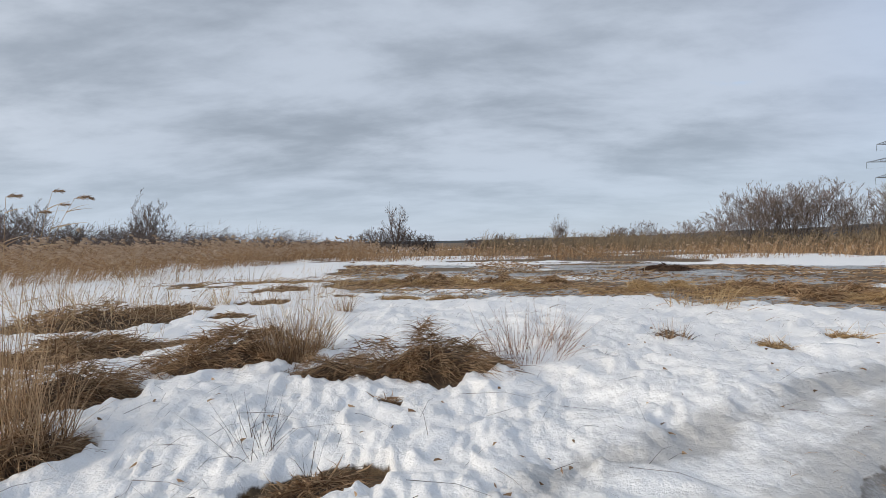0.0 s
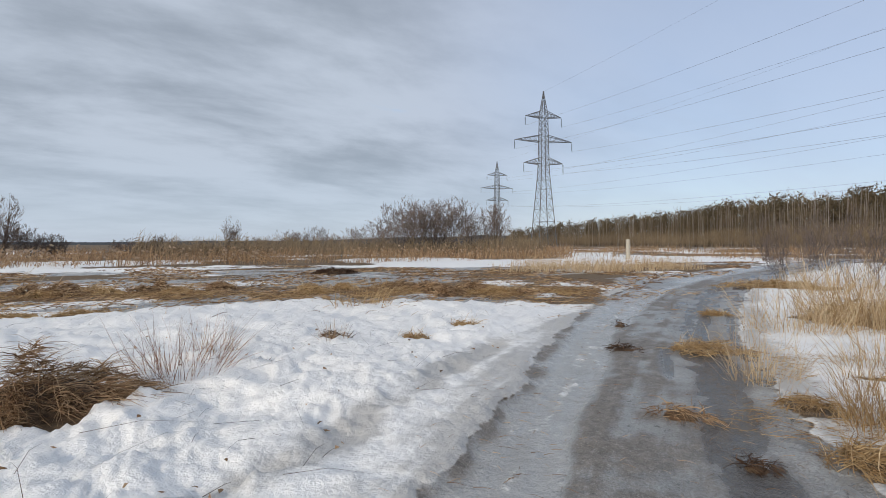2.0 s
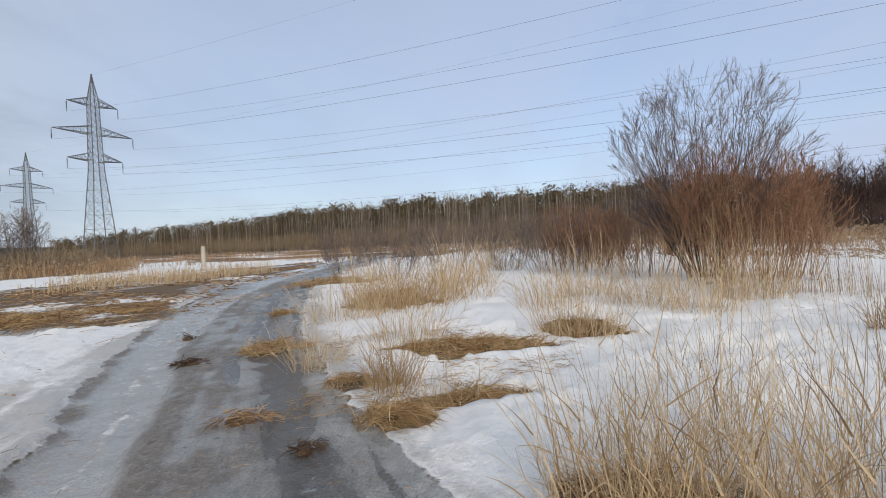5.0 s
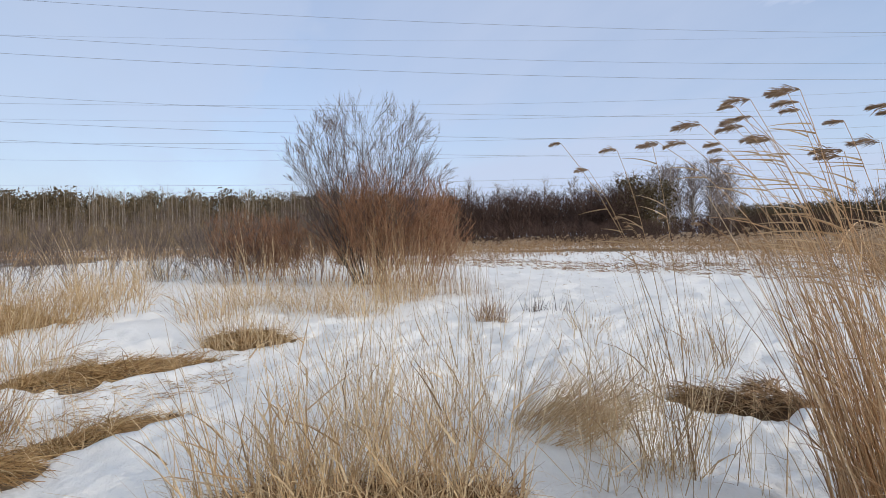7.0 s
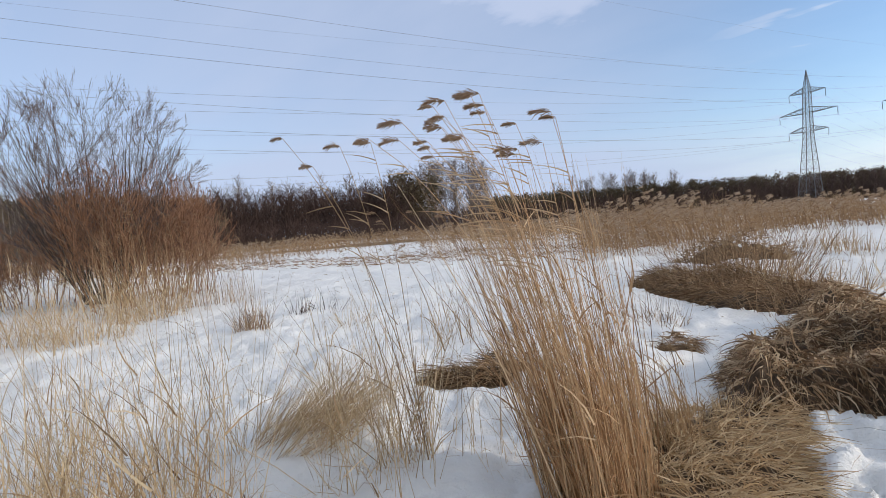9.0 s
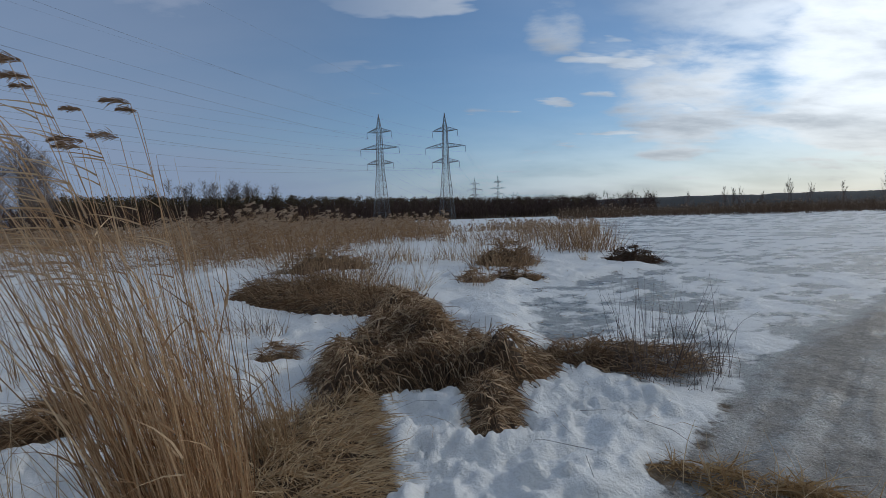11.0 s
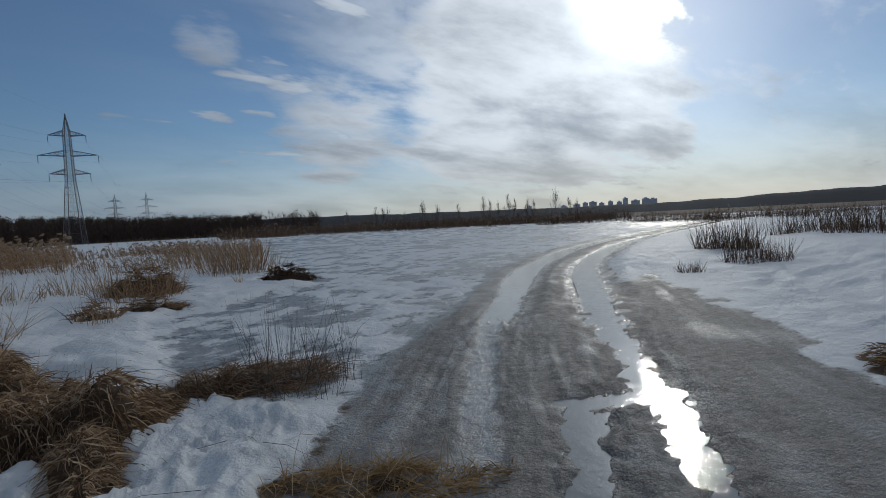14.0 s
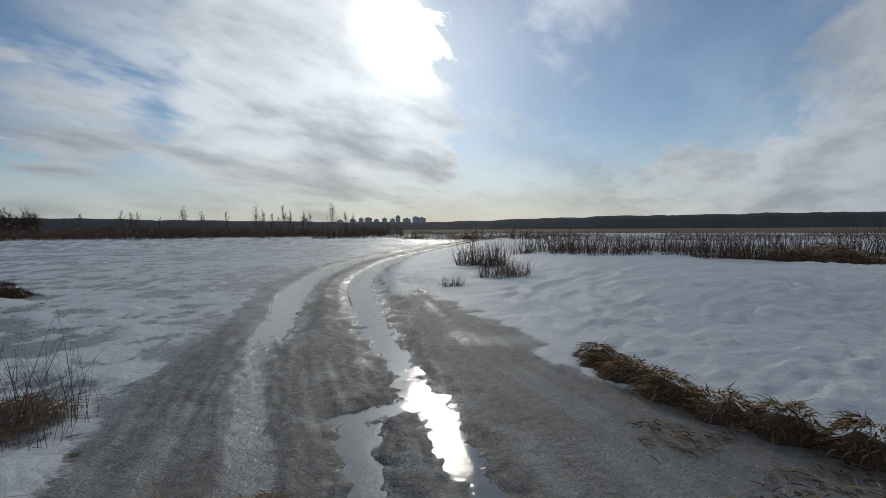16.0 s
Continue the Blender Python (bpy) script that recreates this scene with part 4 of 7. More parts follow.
def grow(stems, height, spread, kids=(6, 5, 4), thick=0.05, up=0.25, wobble=0.10, lean=(0, 0), start=0.15, shrink=(0.5, 0.45, 0.42), base_r=0.25, thin=0.0025, crown=None):
    """A leafless woody plant as tapered limbs: a list of (p0, p1, r0, r1) arrays, level by level."""
    a = rng.uniform(0, 2 * np.pi, stems)
    tilt = spread * np.sqrt(rng.uniform(0, 1, stems))
    d = unit(np.stack([np.cos(a) * tilt + lean[0], np.sin(a) * tilt + lean[1], np.ones(stems)], -1))
    p = np.stack([np.cos(a), np.sin(a), 0 * a], -1) * (base_r * rng.uniform(0.2, 1, stems))[:, None]
    ln = height * rng.uniform(0.7, 1.05, stems) if stems > 1 else np.array([height])
    r = thick * ln / height * rng.uniform(0.75, 1.1, stems)
    out = []

    def held(p, d, ln):
        """Shorten what would reach out of the crown's outline, given as kind, half width and top."""
        if crown is None:
            return ln
        kind, wide, top = crown
        room = rng.uniform(0.82, 1.06, ln.shape)
        for _ in range(9):
            q = p + d * ln[..., None]
            rad = np.hypot(q[..., 0], q[..., 1]) / wide
            z = q[..., 2] / top
            over = (rad ** 2 + (np.maximum(z - 0.45, -0.2) / 0.55) ** 2 if kind == "dome" else rad / np.maximum(1.0 - z, 0.02) ** 0.75 * 0.9) > room
            ln = np.where(over, ln * 0.82, ln)
        return ln

    ln = held(p, d, ln)
    for level in range(len(kids) + 1):
        seg = (6, 4, 3, 2, 2)[level] if level < len(kids) else 1
        n = len(p)
        chain, dirs, radii = [p], [d], [r]
        q, dd = p, d
        for s in range(seg):
            dd = unit(dd + rng.normal(0, wobble * (1, 0.8, 0.6, 0.5)[level], (n, 3)) + np.array([0, 0, up * 0.25]))
            q = q + dd * (ln / seg)[:, None]
            chain.append(q), dirs.append(dd)
            radii.append(np.maximum(r * (1 - 0.82 * (s + 1) / seg), thin))
        for s in range(seg):
            out.append((chain[s], chain[s + 1], radii[s], radii[s + 1]))
        if level == len(kids):
            break
        k = kids[level]
        C, D, Rr = np.stack(chain, 1), np.stack(dirs, 1), np.stack(radii, 1)
        t = rng.uniform(start if level == 0 else 0.2, 1.0, (n, k)) * seg
        i = np.minimum(t.astype(int), seg - 1)
        fr = (t - i)[..., None]
        row = np.arange(n)[:, None]
        p2 = C[row, i] * (1 - fr) + C[row, i + 1] * fr
        side = unit(rng.normal(0, 1, (n, k, 3)))
        keen = (0.85, 1.1, 1.1, 1.1)[level]
        d2 = unit(D[row, i + 1] * keen + side * (0.85, 0.62, 0.52, 0.5)[level] + np.array([0, 0, up]))
        l2 = ln[:, None] * shrink[level] * rng.uniform(0.6, 1.1, (n, k)) * (1.05 - 0.5 * t / seg)
        l3 = held(p2, d2, l2)
        r2 = np.maximum(Rr[row, i] * 0.55, thin)
        keep = (l3 > 0.45 * l2).ravel()
        p, d, ln, r = p2.reshape(-1, 3)[keep], d2.reshape(-1, 3)[keep], l3.ravel()[keep], r2.ravel()[keep]
    return out


def limbs(levels, sides=3, fine=()):
    """Limbs as tapered prisms, and the finest twigs flat."""
    acc = Acc()
    for p0, p1, r0, r1 in fine:
        acc.add(*slivers(p0, p1, r0 * 1.2, r1 * 1.2))
    for p0, p1, r0, r1 in levels:
        acc.add(*tubes(p0, p1, r0, r1, sides))
    return acc


def shrub(x, y, name, label, category, group, height, stems, spread, kids, mat, **kw):
    """A many-stemmed shrub: the stems are one part, all finer twigs another."""
    lv = grow(stems, height, spread, kids, **kw)
    ob = thing(name, (x, y, ground_z(x, y) - 0.05), label, category, group)
    for k in range(stems):
        pts = [lv[s][0][k] for s in range(6)] + [lv[5][1][k]]
        rad = [lv[s][2][k] for s in range(6)] + [lv[5][3][k]]
        part("stem", Acc().add(*rope(pts, rad, 4)).mesh("stem", M_BARK if mat is not M_REDTWIG else mat), ob)
    part("crown", limbs(lv[6:10], 3, lv[10:]).mesh("crown", mat), ob)
    return ob


def bare_tree(x, y, height, label, group, thick=0.08, crown=0.45, kids=(26, 6, 4), bark=None, twig=None, start=0.25, thin=0.008, wide=None):
    lv = grow(1, height, 0.05, kids, thick=thick, up=0.5 if wide else 0.22, start=start, shrink=(crown, 0.45, 0.45), base_r=0.0, wobble=0.05, thin=thin, crown=("cone", wide, height) if wide else None)
    ob = thing("bare_tree", (x, y, ground_z(x, y) - 0.1), label, "tree", group)
    pts = [lv[s][0][0] for s in range(6)] + [lv[5][1][0]]
    part("trunk", Acc().add(*rope(pts, [lv[s][2][0] for s in range(6)] + [lv[5][3][0]], 7)).mesh("trunk", bark or M_FARTWIG, True), ob)
    part("crown", limbs(lv[6:10], 3, lv[10:]).mesh("crown", twig or M_FARTWIG), ob)
    return ob


# ---------------------------------------------------------------- pylons and wires


def pylon_meshes(H, arms):
    """Lattice tower: legs, bracing, cross-arms and strings of insulators, for one height."""
    waist_z, waist, foot, top = H * 0.50, 0.95, 2.3, 0.70
    arm_top = max(z for z, w in arms) + 1.0

    def half(z):
        if z < waist_z:
            return foot + (waist - foot) * z / waist_z
        if z < arm_top:
            return waist + (top - waist) * (z - waist_z) / (arm_top - waist_z)
        return max(top * (1 - (z - arm_top) / (H - arm_top)), 0.05)

    zs = [0.0]
    while zs[-1] < H - 0.6:
        zs.append(min(zs[-1] + max(1.3, half(zs[-1]) * 1.55), H))
    corner = [(1, 1), (-1, 1), (-1, -1), (1, -1)]
    legs, brace = [], Acc()
    for cx, cy in corner:
        a = Acc()
        pts = np.array([(cx * half(z), cy * half(z), z) for z in zs])
        a.add(*rope(pts, np.linspace(0.10, 0.075, len(pts)), 4))
        legs.append(a.mesh("leg", M_STEEL))
    for z0, z1 in zip(zs[:-1], zs[1:]):
        h0, h1 = half(z0), half(z1)
        for (ax, ay), (bx, by) in zip(corner, corner[1:] + corner[:1]):
            p = np.array([(ax * h0, ay * h0, z0), (bx * h0, by * h0, z0), (ax * h1, ay * h1, z1)])
            q = np.array([(bx * h1, by * h1, z1), (ax * h1, ay * h1, z1), (bx * h1, by * h1, z1)])
            brace.add(*tubes(p, q, 0.042, 0.042, 3))
    arm_me, ins_me, tips = [], [], []
    for z, w in arms:
        for s in (-1, 1):
            a = Acc()
            h = half(z)
            tip = np.array([s * w, 0, z + 0.25])
            roots = np.array([(s * h, h, z), (s * h, -h, z), (s * half(z + 1.5), h * 0.8, z + 1.5), (s * half(z + 1.5), -h * 0.8, z + 1.5)])
            a.add(*tubes(roots, np.repeat(tip[None], 4, 0), 0.085, 0.065, 3))
            n = 5
            for k in range(1, n):
                f = k / n
                P = roots * (1 - f) + tip * f
                g = (k - 1) / n
                Q = roots * (1 - g) + tip * g
                a.add(*tubes(np.array([P[0], P[0], P[1], P[2], P[0]]), np.array([P[1], P[2], P[3], P[3], Q[1]]), 0.045, 0.045, 3))
                a.add(*tubes(np.array([Q[0], Q[1]]), np.array([P[2], P[3]]), 0.045, 0.045, 3))
            arm_me.append(a.mesh("crossarm", M_STEEL))
            i = Acc()
            for k in range(9):
                zc = tip[2] - 0.25 - k * 0.19
                i.add(*tubes([(tip[0], 0, zc)], [(tip[0], 0, zc - 0.10)], 0.05, 0.14, 6))
            i.add(*tubes([tip], [tip - np.array([0, 0, 2.1])], 0.03, 0.03, 3))
            ins_me.append(i.mesh("insulator", M_INSUL))
            tips.append((s * w, z - 1.85))
    return legs, brace.mesh("bracing", M_STEEL), arm_me, ins_me, tips


PYLON_H = 36.0
PYLON_ARMS = [(30.0, 4.4), (24.6, 7.0), (19.6, 4.8)]
PYLON_PARTS = pylon_meshes(PYLON_H, PYLON_ARMS)


def pylon(x, y, turn, scale=1.0, label="grey steel lattice power pylon with three cross-arms"):
    legs, brace, arms, ins, tips = PYLON_PARTS
    ob = thing("power_pylon", (x, y, -0.2), label, "pylon", "power pylons along the line")
    for me in legs:
        part("leg", me, ob)
    part("bracing", brace, ob)
    for me, im in zip(arms, ins):
        arm = part("crossarm", me, ob)
        part("insulator", im, arm)
    ob.rotation_euler = (0, 0, turn)
    ob.scale = (scale,) * 3
    return ob


def pylon_points(x, y, turn, scale=1.0):
    c, s = math.cos(turn), math.sin(turn)
    pts = [np.array([x + c * o * scale, y + s * o * scale, z * scale - 0.2]) for o, z in PYLON_PARTS[4]]
    return pts + [np.array([x, y, PYLON_H * scale - 0.3])]


def wire(a, b, sag, radius=0.013):
    t = np.linspace(0, 1, 41)[:, None]
    p = a * (1 - t) + b * t
    p[:, 2] -= 4 * sag * (t * (1 - t))[:, 0]
    ob = new("power_cable", Acc().add(*rope(p, radius, 4)).mesh("power_cable", M_WIRE))
    return tagged(ob, "thin dark overhead power cable sagging between pylons", "power cable", "overhead power cables")


# distance and bearing of each tower
TOWERS = {"a": (*polar(46.95, 116), 0.0), "b": (*polar(41.8, 211), 0.0), "c": (*polar(176.5, 172), 0.0), "d": (*polar(183.8, 172), 0.0),
          "f": (*polar(187.0, 470), 0.0), "g": (*polar(189.6, 457), 0.0), "h": (*polar(191.3, 800), 0.0)}
LINE_TURN = math.atan2(-96.0, 250.0)
TURNS = {k: LINE_TURN * (1.0 if k in "abcd" else 0.6) for k in TOWERS}
for k, (tx, ty, _) in TOWERS.items():
    pylon(tx, ty, TURNS[k])
for k0, k1, sag in (("a", "d", 7.0), ("b", "c", 8.5), ("d", "g", 7.5), ("c", "f", 7.5)):
    P0, P1 = pylon_points(*TOWERS[k0][:2], TURNS[k0]), pylon_points(*TOWERS[k1][:2], TURNS[k1])
    for n, (a, b) in enumerate(zip(P0, P1)):
        wire(a, b, sag if n < 6 else sag * 0.7, 0.013 if n < 6 else 0.009)


# ---------------------------------------------------------------- woods on the skyline


def tri_fan(p, size, n):
    """n small ragged leaf-like clumps round each point."""
    m = len(p)
    c = np.repeat(p, n, 0) + rng.normal(0, 1, (m * n, 3)) * np.repeat(size, n)[:, None] * np.array([0.45, 0.45, 0.32])
    s = np.repeat(size, n)[:, None] * rng.uniform(0.14, 0.34, (m * n, 1))
    v = np.stack([c + unit(rng.normal(0, 1, c.shape)) * s for _ in range(3)], 1).reshape(-1, 3)
    return v, np.arange(len(v)).reshape(-1, 3)


def belt(az0, az1, d0, d1, count, jag=0.0):
    az = rng.uniform(az0, az1, count)
    t = rng.uniform(0, 1, count) ** 1.3
    lo = d0 if not callable(d0) else d0(az)
    d = lo + (d1 - lo) * t if not callable(d1) else lo + (d1(az) - lo) * t
    return np.stack([d * np.sin(np.radians(az)), d * np.cos(np.radians(az)), 0 * az], -1), az, d


def bare_wood(name, label, pos, heights, mat, bark, branches=26, thin=0.035, crown=0.22):
    """A belt of leafless trees, too many to count: trunks and sprays of branches in one object each."""
    n = len(pos)
    ob = thing(name, (0, 0, 0), label, "woods", kind="stuff")
    tilt = rng.normal(0, 0.03, (n, 3)) * np.array([1, 1, 0]) + np.array([0, 0, 1])
    top = pos + tilt * heights[:, None]
    part("trunk", Acc().add(*tubes(pos - np.array([0, 0, 0.3]), top, heights * 0.0085, 0.03, 3)).mesh("trunk", bark), ob)
    t = rng.uniform(0.22, 0.98, (n, branches))
    p0 = pos[:, None] + (top - pos)[:, None] * t[..., None]
    a = rng.uniform(0, 2 * np.pi, (n, branches))
    ln = heights[:, None] * crown * (0.25 + 0.95 * np.sin(np.pi * np.clip(t * 0.9 + 0.05, 0, 1))) * rng.uniform(0.5, 1.1, (n, branches))
    d = unit(np.stack([np.cos(a), np.sin(a), rng.uniform(0.35, 1.9, a.shape)], -1))
    p1 = p0 + d * ln[..., None]
    acc = Acc().add(*slivers(p0.reshape(-1, 3), p1.reshape(-1, 3), thin, thin * 0.35))
    for k in range(3):
        f = rng.uniform(0.2, 1.0, ln.shape)[..., None]
        q0 = p0 + (p1 - p0) * f
        d2 = unit(d + rng.normal(0, 0.6, d.shape) + np.array([0, 0, 0.25]))
        q1 = q0 + d2 * (ln * rng.uniform(0.35, 0.7, ln.shape))[..., None]
        acc.add(*slivers(q0.reshape(-1, 3), q1.reshape(-1, 3), thin * 0.42, thin * 0.2))
    part("crown", acc.mesh("crown", mat), ob)
    return ob


def pine_wood(name, label, pos, heights, clumps=18, base=0.22, tufts=15):
    n = len(pos)
    ob = thing(name, (0, 0, 0), label, "woods", kind="stuff")
    top = pos + np.array([0, 0, 1.0]) * heights[:, None]
    part("trunk", Acc().add(*tubes(pos - np.array([0, 0, 0.3]), top, heights * 0.011, 0.03, 4)).mesh("trunk", M_BARK), ob)
    t = rng.uniform(base, 1.0, (n, clumps))
    a = rng.uniform(0, 2 * np.pi, (n, clumps))
    rad = heights[:, None] * 0.19 * np.sqrt(np.clip(1.08 - t, 0.02, 1) / 0.6) * rng.uniform(0.2, 1, t.shape)
    c = pos[:, None] + np.stack([np.cos(a) * rad, np.sin(a) * rad, heights[:, None] * t], -1)
    size = (heights[:, None] * 0.125 * rng.uniform(0.7, 1.3, t.shape)).ravel()
    v, f = tri_fan(c.reshape(-1, 3), size, tufts)
    part("crown", Acc().add(v, f).mesh("needles", M_PINE), ob)
    return ob


def ridge(name, label, az0, az1, d, el, tree=0.16):
    """A low wooded hill on the horizon: a long solid back with a ragged tree line."""
    n = int((az1 - az0) * 8)
    az = np.linspace(az0, az1, n)
    h = np.array([d * math.tan(radians(el(a))) for a in az]) + d * 0.0022 * fbm(az, az * 0 + d, 2.5, 4, 7) + d * 0.0003 * rng.uniform(-1, 1, n)
    rows = []
    for k, (f, g) in enumerate(((0.90, 0.0), (0.97, 0.75), (1.0, 1.0), (1.06, 0.9), (1.2, 0.0))):
        rows.append(np.stack([np.sin(np.radians(az)) * d * f, np.cos(np.radians(az)) * d * f, np.maximum(h * g, 0) + (-1 if g == 0 else 0)], -1))
    V = np.concatenate(rows)
    i = np.arange(n - 1)
    F = np.concatenate([np.stack([i + k * n, i + 1 + k * n, i + 1 + (k + 1) * n, i + (k + 1) * n], -1) for k in range(4)])
    tagged(new(name, mesh_from(name, V, [F], M_FARHILL, True)), label, "hill", kind="structure")



EL = lambda pts: (lambda a: float(np.interp(a, [p[0] for p in pts], [p[1] for p in pts])))
ridge("backdrop_north", "low dark wooded ridge on the northern horizon", -45, 50, 1500, EL([(-45, 0.7), (-20, 0.45), (0, 0.35), (20, 0.5), (40, 1.0), (50, 1.2)]))
ridge("backdrop_south", "long dark wooded hill on the southern horizon", 185, 300, 1800, EL([(185, 1.2), (200, 1.3), (215, 1.2), (235, 0.95), (246, 1.0), (258, 1.35), (275, 1.5), (300, 1.5)]))


def wood_front(az):
    return np.interp(az, [40, 50, 66, 85, 105, 120], [420, 330, 235, 190, 165, 150])


def wood_height(az, lo, hi):
    return np.interp(az, [40, 50, 70, 105, 120], [12, 16, 20.5, 18, 15]) * rng.uniform(lo, hi, len(az))


pos, az, d = belt(43, 118, wood_front, lambda a: wood_front(a) + 60, 900)
pine_wood("pine_wood", "dark green pines along the far wood edge", pos + (pos / d[:, None]) * 12, wood_height(az, 0.82, 1.04), 26, 0.06)
pos, az, d = belt(43, 118, lambda a: wood_front(a) - 12, wood_front, 800)
bare_wood("birch_wood", "leafless pale birches in front of the pines", pos, wood_height(az, 0.6, 1.02), M_WOODTWIG, M_BIRCH, 14, 0.045, 0.17)
pos, az, d = belt(40, 118, lambda a: wood_front(a) * 0.55, lambda a: wood_front(a) - 10, 2300)
bare_wood("scrub_wood", "brown leafless scrub before the wood", pos, rng.uniform(2.2, 5.8, len(az)), M_WOODTWIG, M_WOODTWIG, 10, 0.045, 0.42)
pos, az, d = belt(112, 137, 92, 130, 620)
bare_wood("dark_thicket", "dark leafless thicket of young trees", pos, rng.uniform(5.5, 10.5, len(az)), M_DARKTWIG, M_DARKTWIG, 24, 0.045, 0.32)
pos, az, d = belt(118, 137, 120, 145, 26)
bare_wood("tall_bare_wood", "tall leafless trees above the thicket", pos, rng.uniform(11, 17.0, len(az)), M_FARTWIG, M_BIRCH, 90, 0.045, 0.19)
pos, az, d = belt(136, 140.5, 92, 108, 6)
pine_wood("pine_group", "dark broad pines standing together", pos, rng.uniform(9, 12.5, len(az)), 60, 0.15)
pos, az, d = belt(112, 146, 80, 92, 420)
bare_wood("scrub_wood", "dark leafless scrub before the thicket", pos, rng.uniform(1.5, 4.0, len(az)), M_DARKTWIG, M_DARKTWIG, 16, 0.03, 0.42)
pos, az, d = belt(137, 146, 105, 130, 22)
bare_wood("pale_bare_wood", "pale bare crowns behind the pines", pos, rng.uniform(14, 16.5, len(az)), M_FARTWIG, M_BIRCH, 110, 0.045, 0.22)
pos, az, d = belt(144, 200, 230, 290, 1000)
pine_wood("far_pine_wood", "dark continuous pine wood beyond the reeds", pos, np.interp(az, [144, 170, 190, 200], [13, 11.5, 9, 8]) * rng.uniform(0.90, 1.06, len(az)), 26, 0.1)
pos, az, d = belt(136, 206, 200, 240, 1500)
bare_wood("dark_scrub_wood", "dark leafless scrub before the pine wood", pos, rng.uniform(4, 9, len(az)), M_DARKTWIG, M_DARKTWIG, 12, 0.08, 0.34)
pos, az, d = belt(153, 166, 240, 255, 24)
bare_wood("pale_bare_wood", "pale bare crowns above the pine wood", pos, rng.uniform(16, 20, len(az)), M_FARTWIG, M_BIRCH, 90, 0.07, 0.22)
for tx, td, th, g_n in ((31.0, 74, 8.2, 20), (32.8, 77, 9.2, 22), (34.8, 76, 8.6, 22), (36.8, 78, 9.2, 20), (38.8, 79, 8.2, 18), (28.5, 80, 5.6, 16), (41.0, 82, 7.6, 12), (23.5, 90, 4.0, 12), (25.8, 88, 5.0, 14)):
    shrub(*polar(tx, td), "willow_shrub", "large leafless grey willow shrub at the field edge", "shrub", "willow shrubs", th, g_n, 0.75, (7, 6, 5), M_FARTWIG, thick=0.05, thin=0.008, up=0.12, shrink=(0.58, 0.6, 0.62), wobble=0.05, crown=("dome", th * 0.66, th))
for tx, td, th in ((-5.4, 72, 7.4), (-30.3, 75, 8.2), (-29.2, 77, 7.6), (-31.2, 77, 7.0), (-39.0, 70, 7.4), (-41.0, 68, 6.6), (12.7, 130, 8.0), (13.6, 130, 7.0), (41.8, 80, 8.0)):
    shrub(*polar(tx, td), "bare_tree", "small leafless tree with fine upright twigs", "tree", "small bare trees", th * 1.2, 9, 0.30, (8, 7, 5), M_FARTWIG, thick=0.06, thin=0.007, up=0.16, shrink=(0.45, 0.55, 0.6), wobble=0.05, base_r=0.2, crown=("cone", th * 0.55, th * 1.2))
for tx, td, th in ((-7.5, 72, 3.2), (-3.4, 73, 3.0), (-32.5, 70, 3.4), (-36.5, 66, 3.4), (-41, 60, 4.0), (-26, 75, 3.0), (-23, 80, 2.6), (-20, 85, 2.6), (-16, 110, 2.2), (-34.5, 72, 3.8), (-38.5, 66, 4.2), (-43, 62, 4.4), (-30, 76, 3.8), (-25, 80, 3.2), (-5.5, 71, 3.6), (-1.5, 74, 2.4), (-9.5, 73, 2.6), (3.5, 84, 2.2), (7.0, 88, 2.8), (16.0, 92, 2.6), (18.5, 95, 3.6), (20.0, 97, 3.2), (21.5, 96, 4.0), (10.5, 90, 1.8), (-12.5, 95, 2.4)):
    shrub(*polar(tx, td), "leafless_shrub", "low dark leafless shrub behind the reeds", "shrub", "low shrubs", th * 1.2, 16, 0.9, (7, 6, 4), M_TWIG, thick=0.035, thin=0.008, up=0.12, shrink=(0.55, 0.6, 0.62), crown=("dome", th, th * 1.3))
# willow by the snow field
shrub(16.9, -5.6, "tall_willow", "tall leafless willow with fine upright twigs", "shrub", "willow shrubs", 6.6, 34, 0.66, (8, 7, 7), M_WILLOW, thick=0.028, thin=0.0024, up=0.16, shrink=(0.55, 0.58, 0.55), wobble=0.035, base_r=0.5, crown=("dome", 3.3, 6.8))
for sx, sy, sh, sn in ((15.6, -5.9, 4.0, 28), (16.6, -7.3, 3.5, 24), (18.6, -4.2, 2.8, 20), (27, -2.6, 3.4, 26), (31, -4.5, 3.2, 22), (24, -8.5, 2.6, 18), (24, -3.2, 2.6, 18), (21.5, -2.2, 2.2, 16)):
    shrub(sx, sy, "red_stemmed_shrub", "dense reddish-brown leafless shrub", "shrub", "reddish shrubs", sh * 1.1, sn * 2, 0.42, (9, 9), M_REDTWIG, thick=0.014, thin=0.0038, base_r=1.5, shrink=(0.5, 0.5), crown=("dome", sh * 0.72, sh * 1.05))
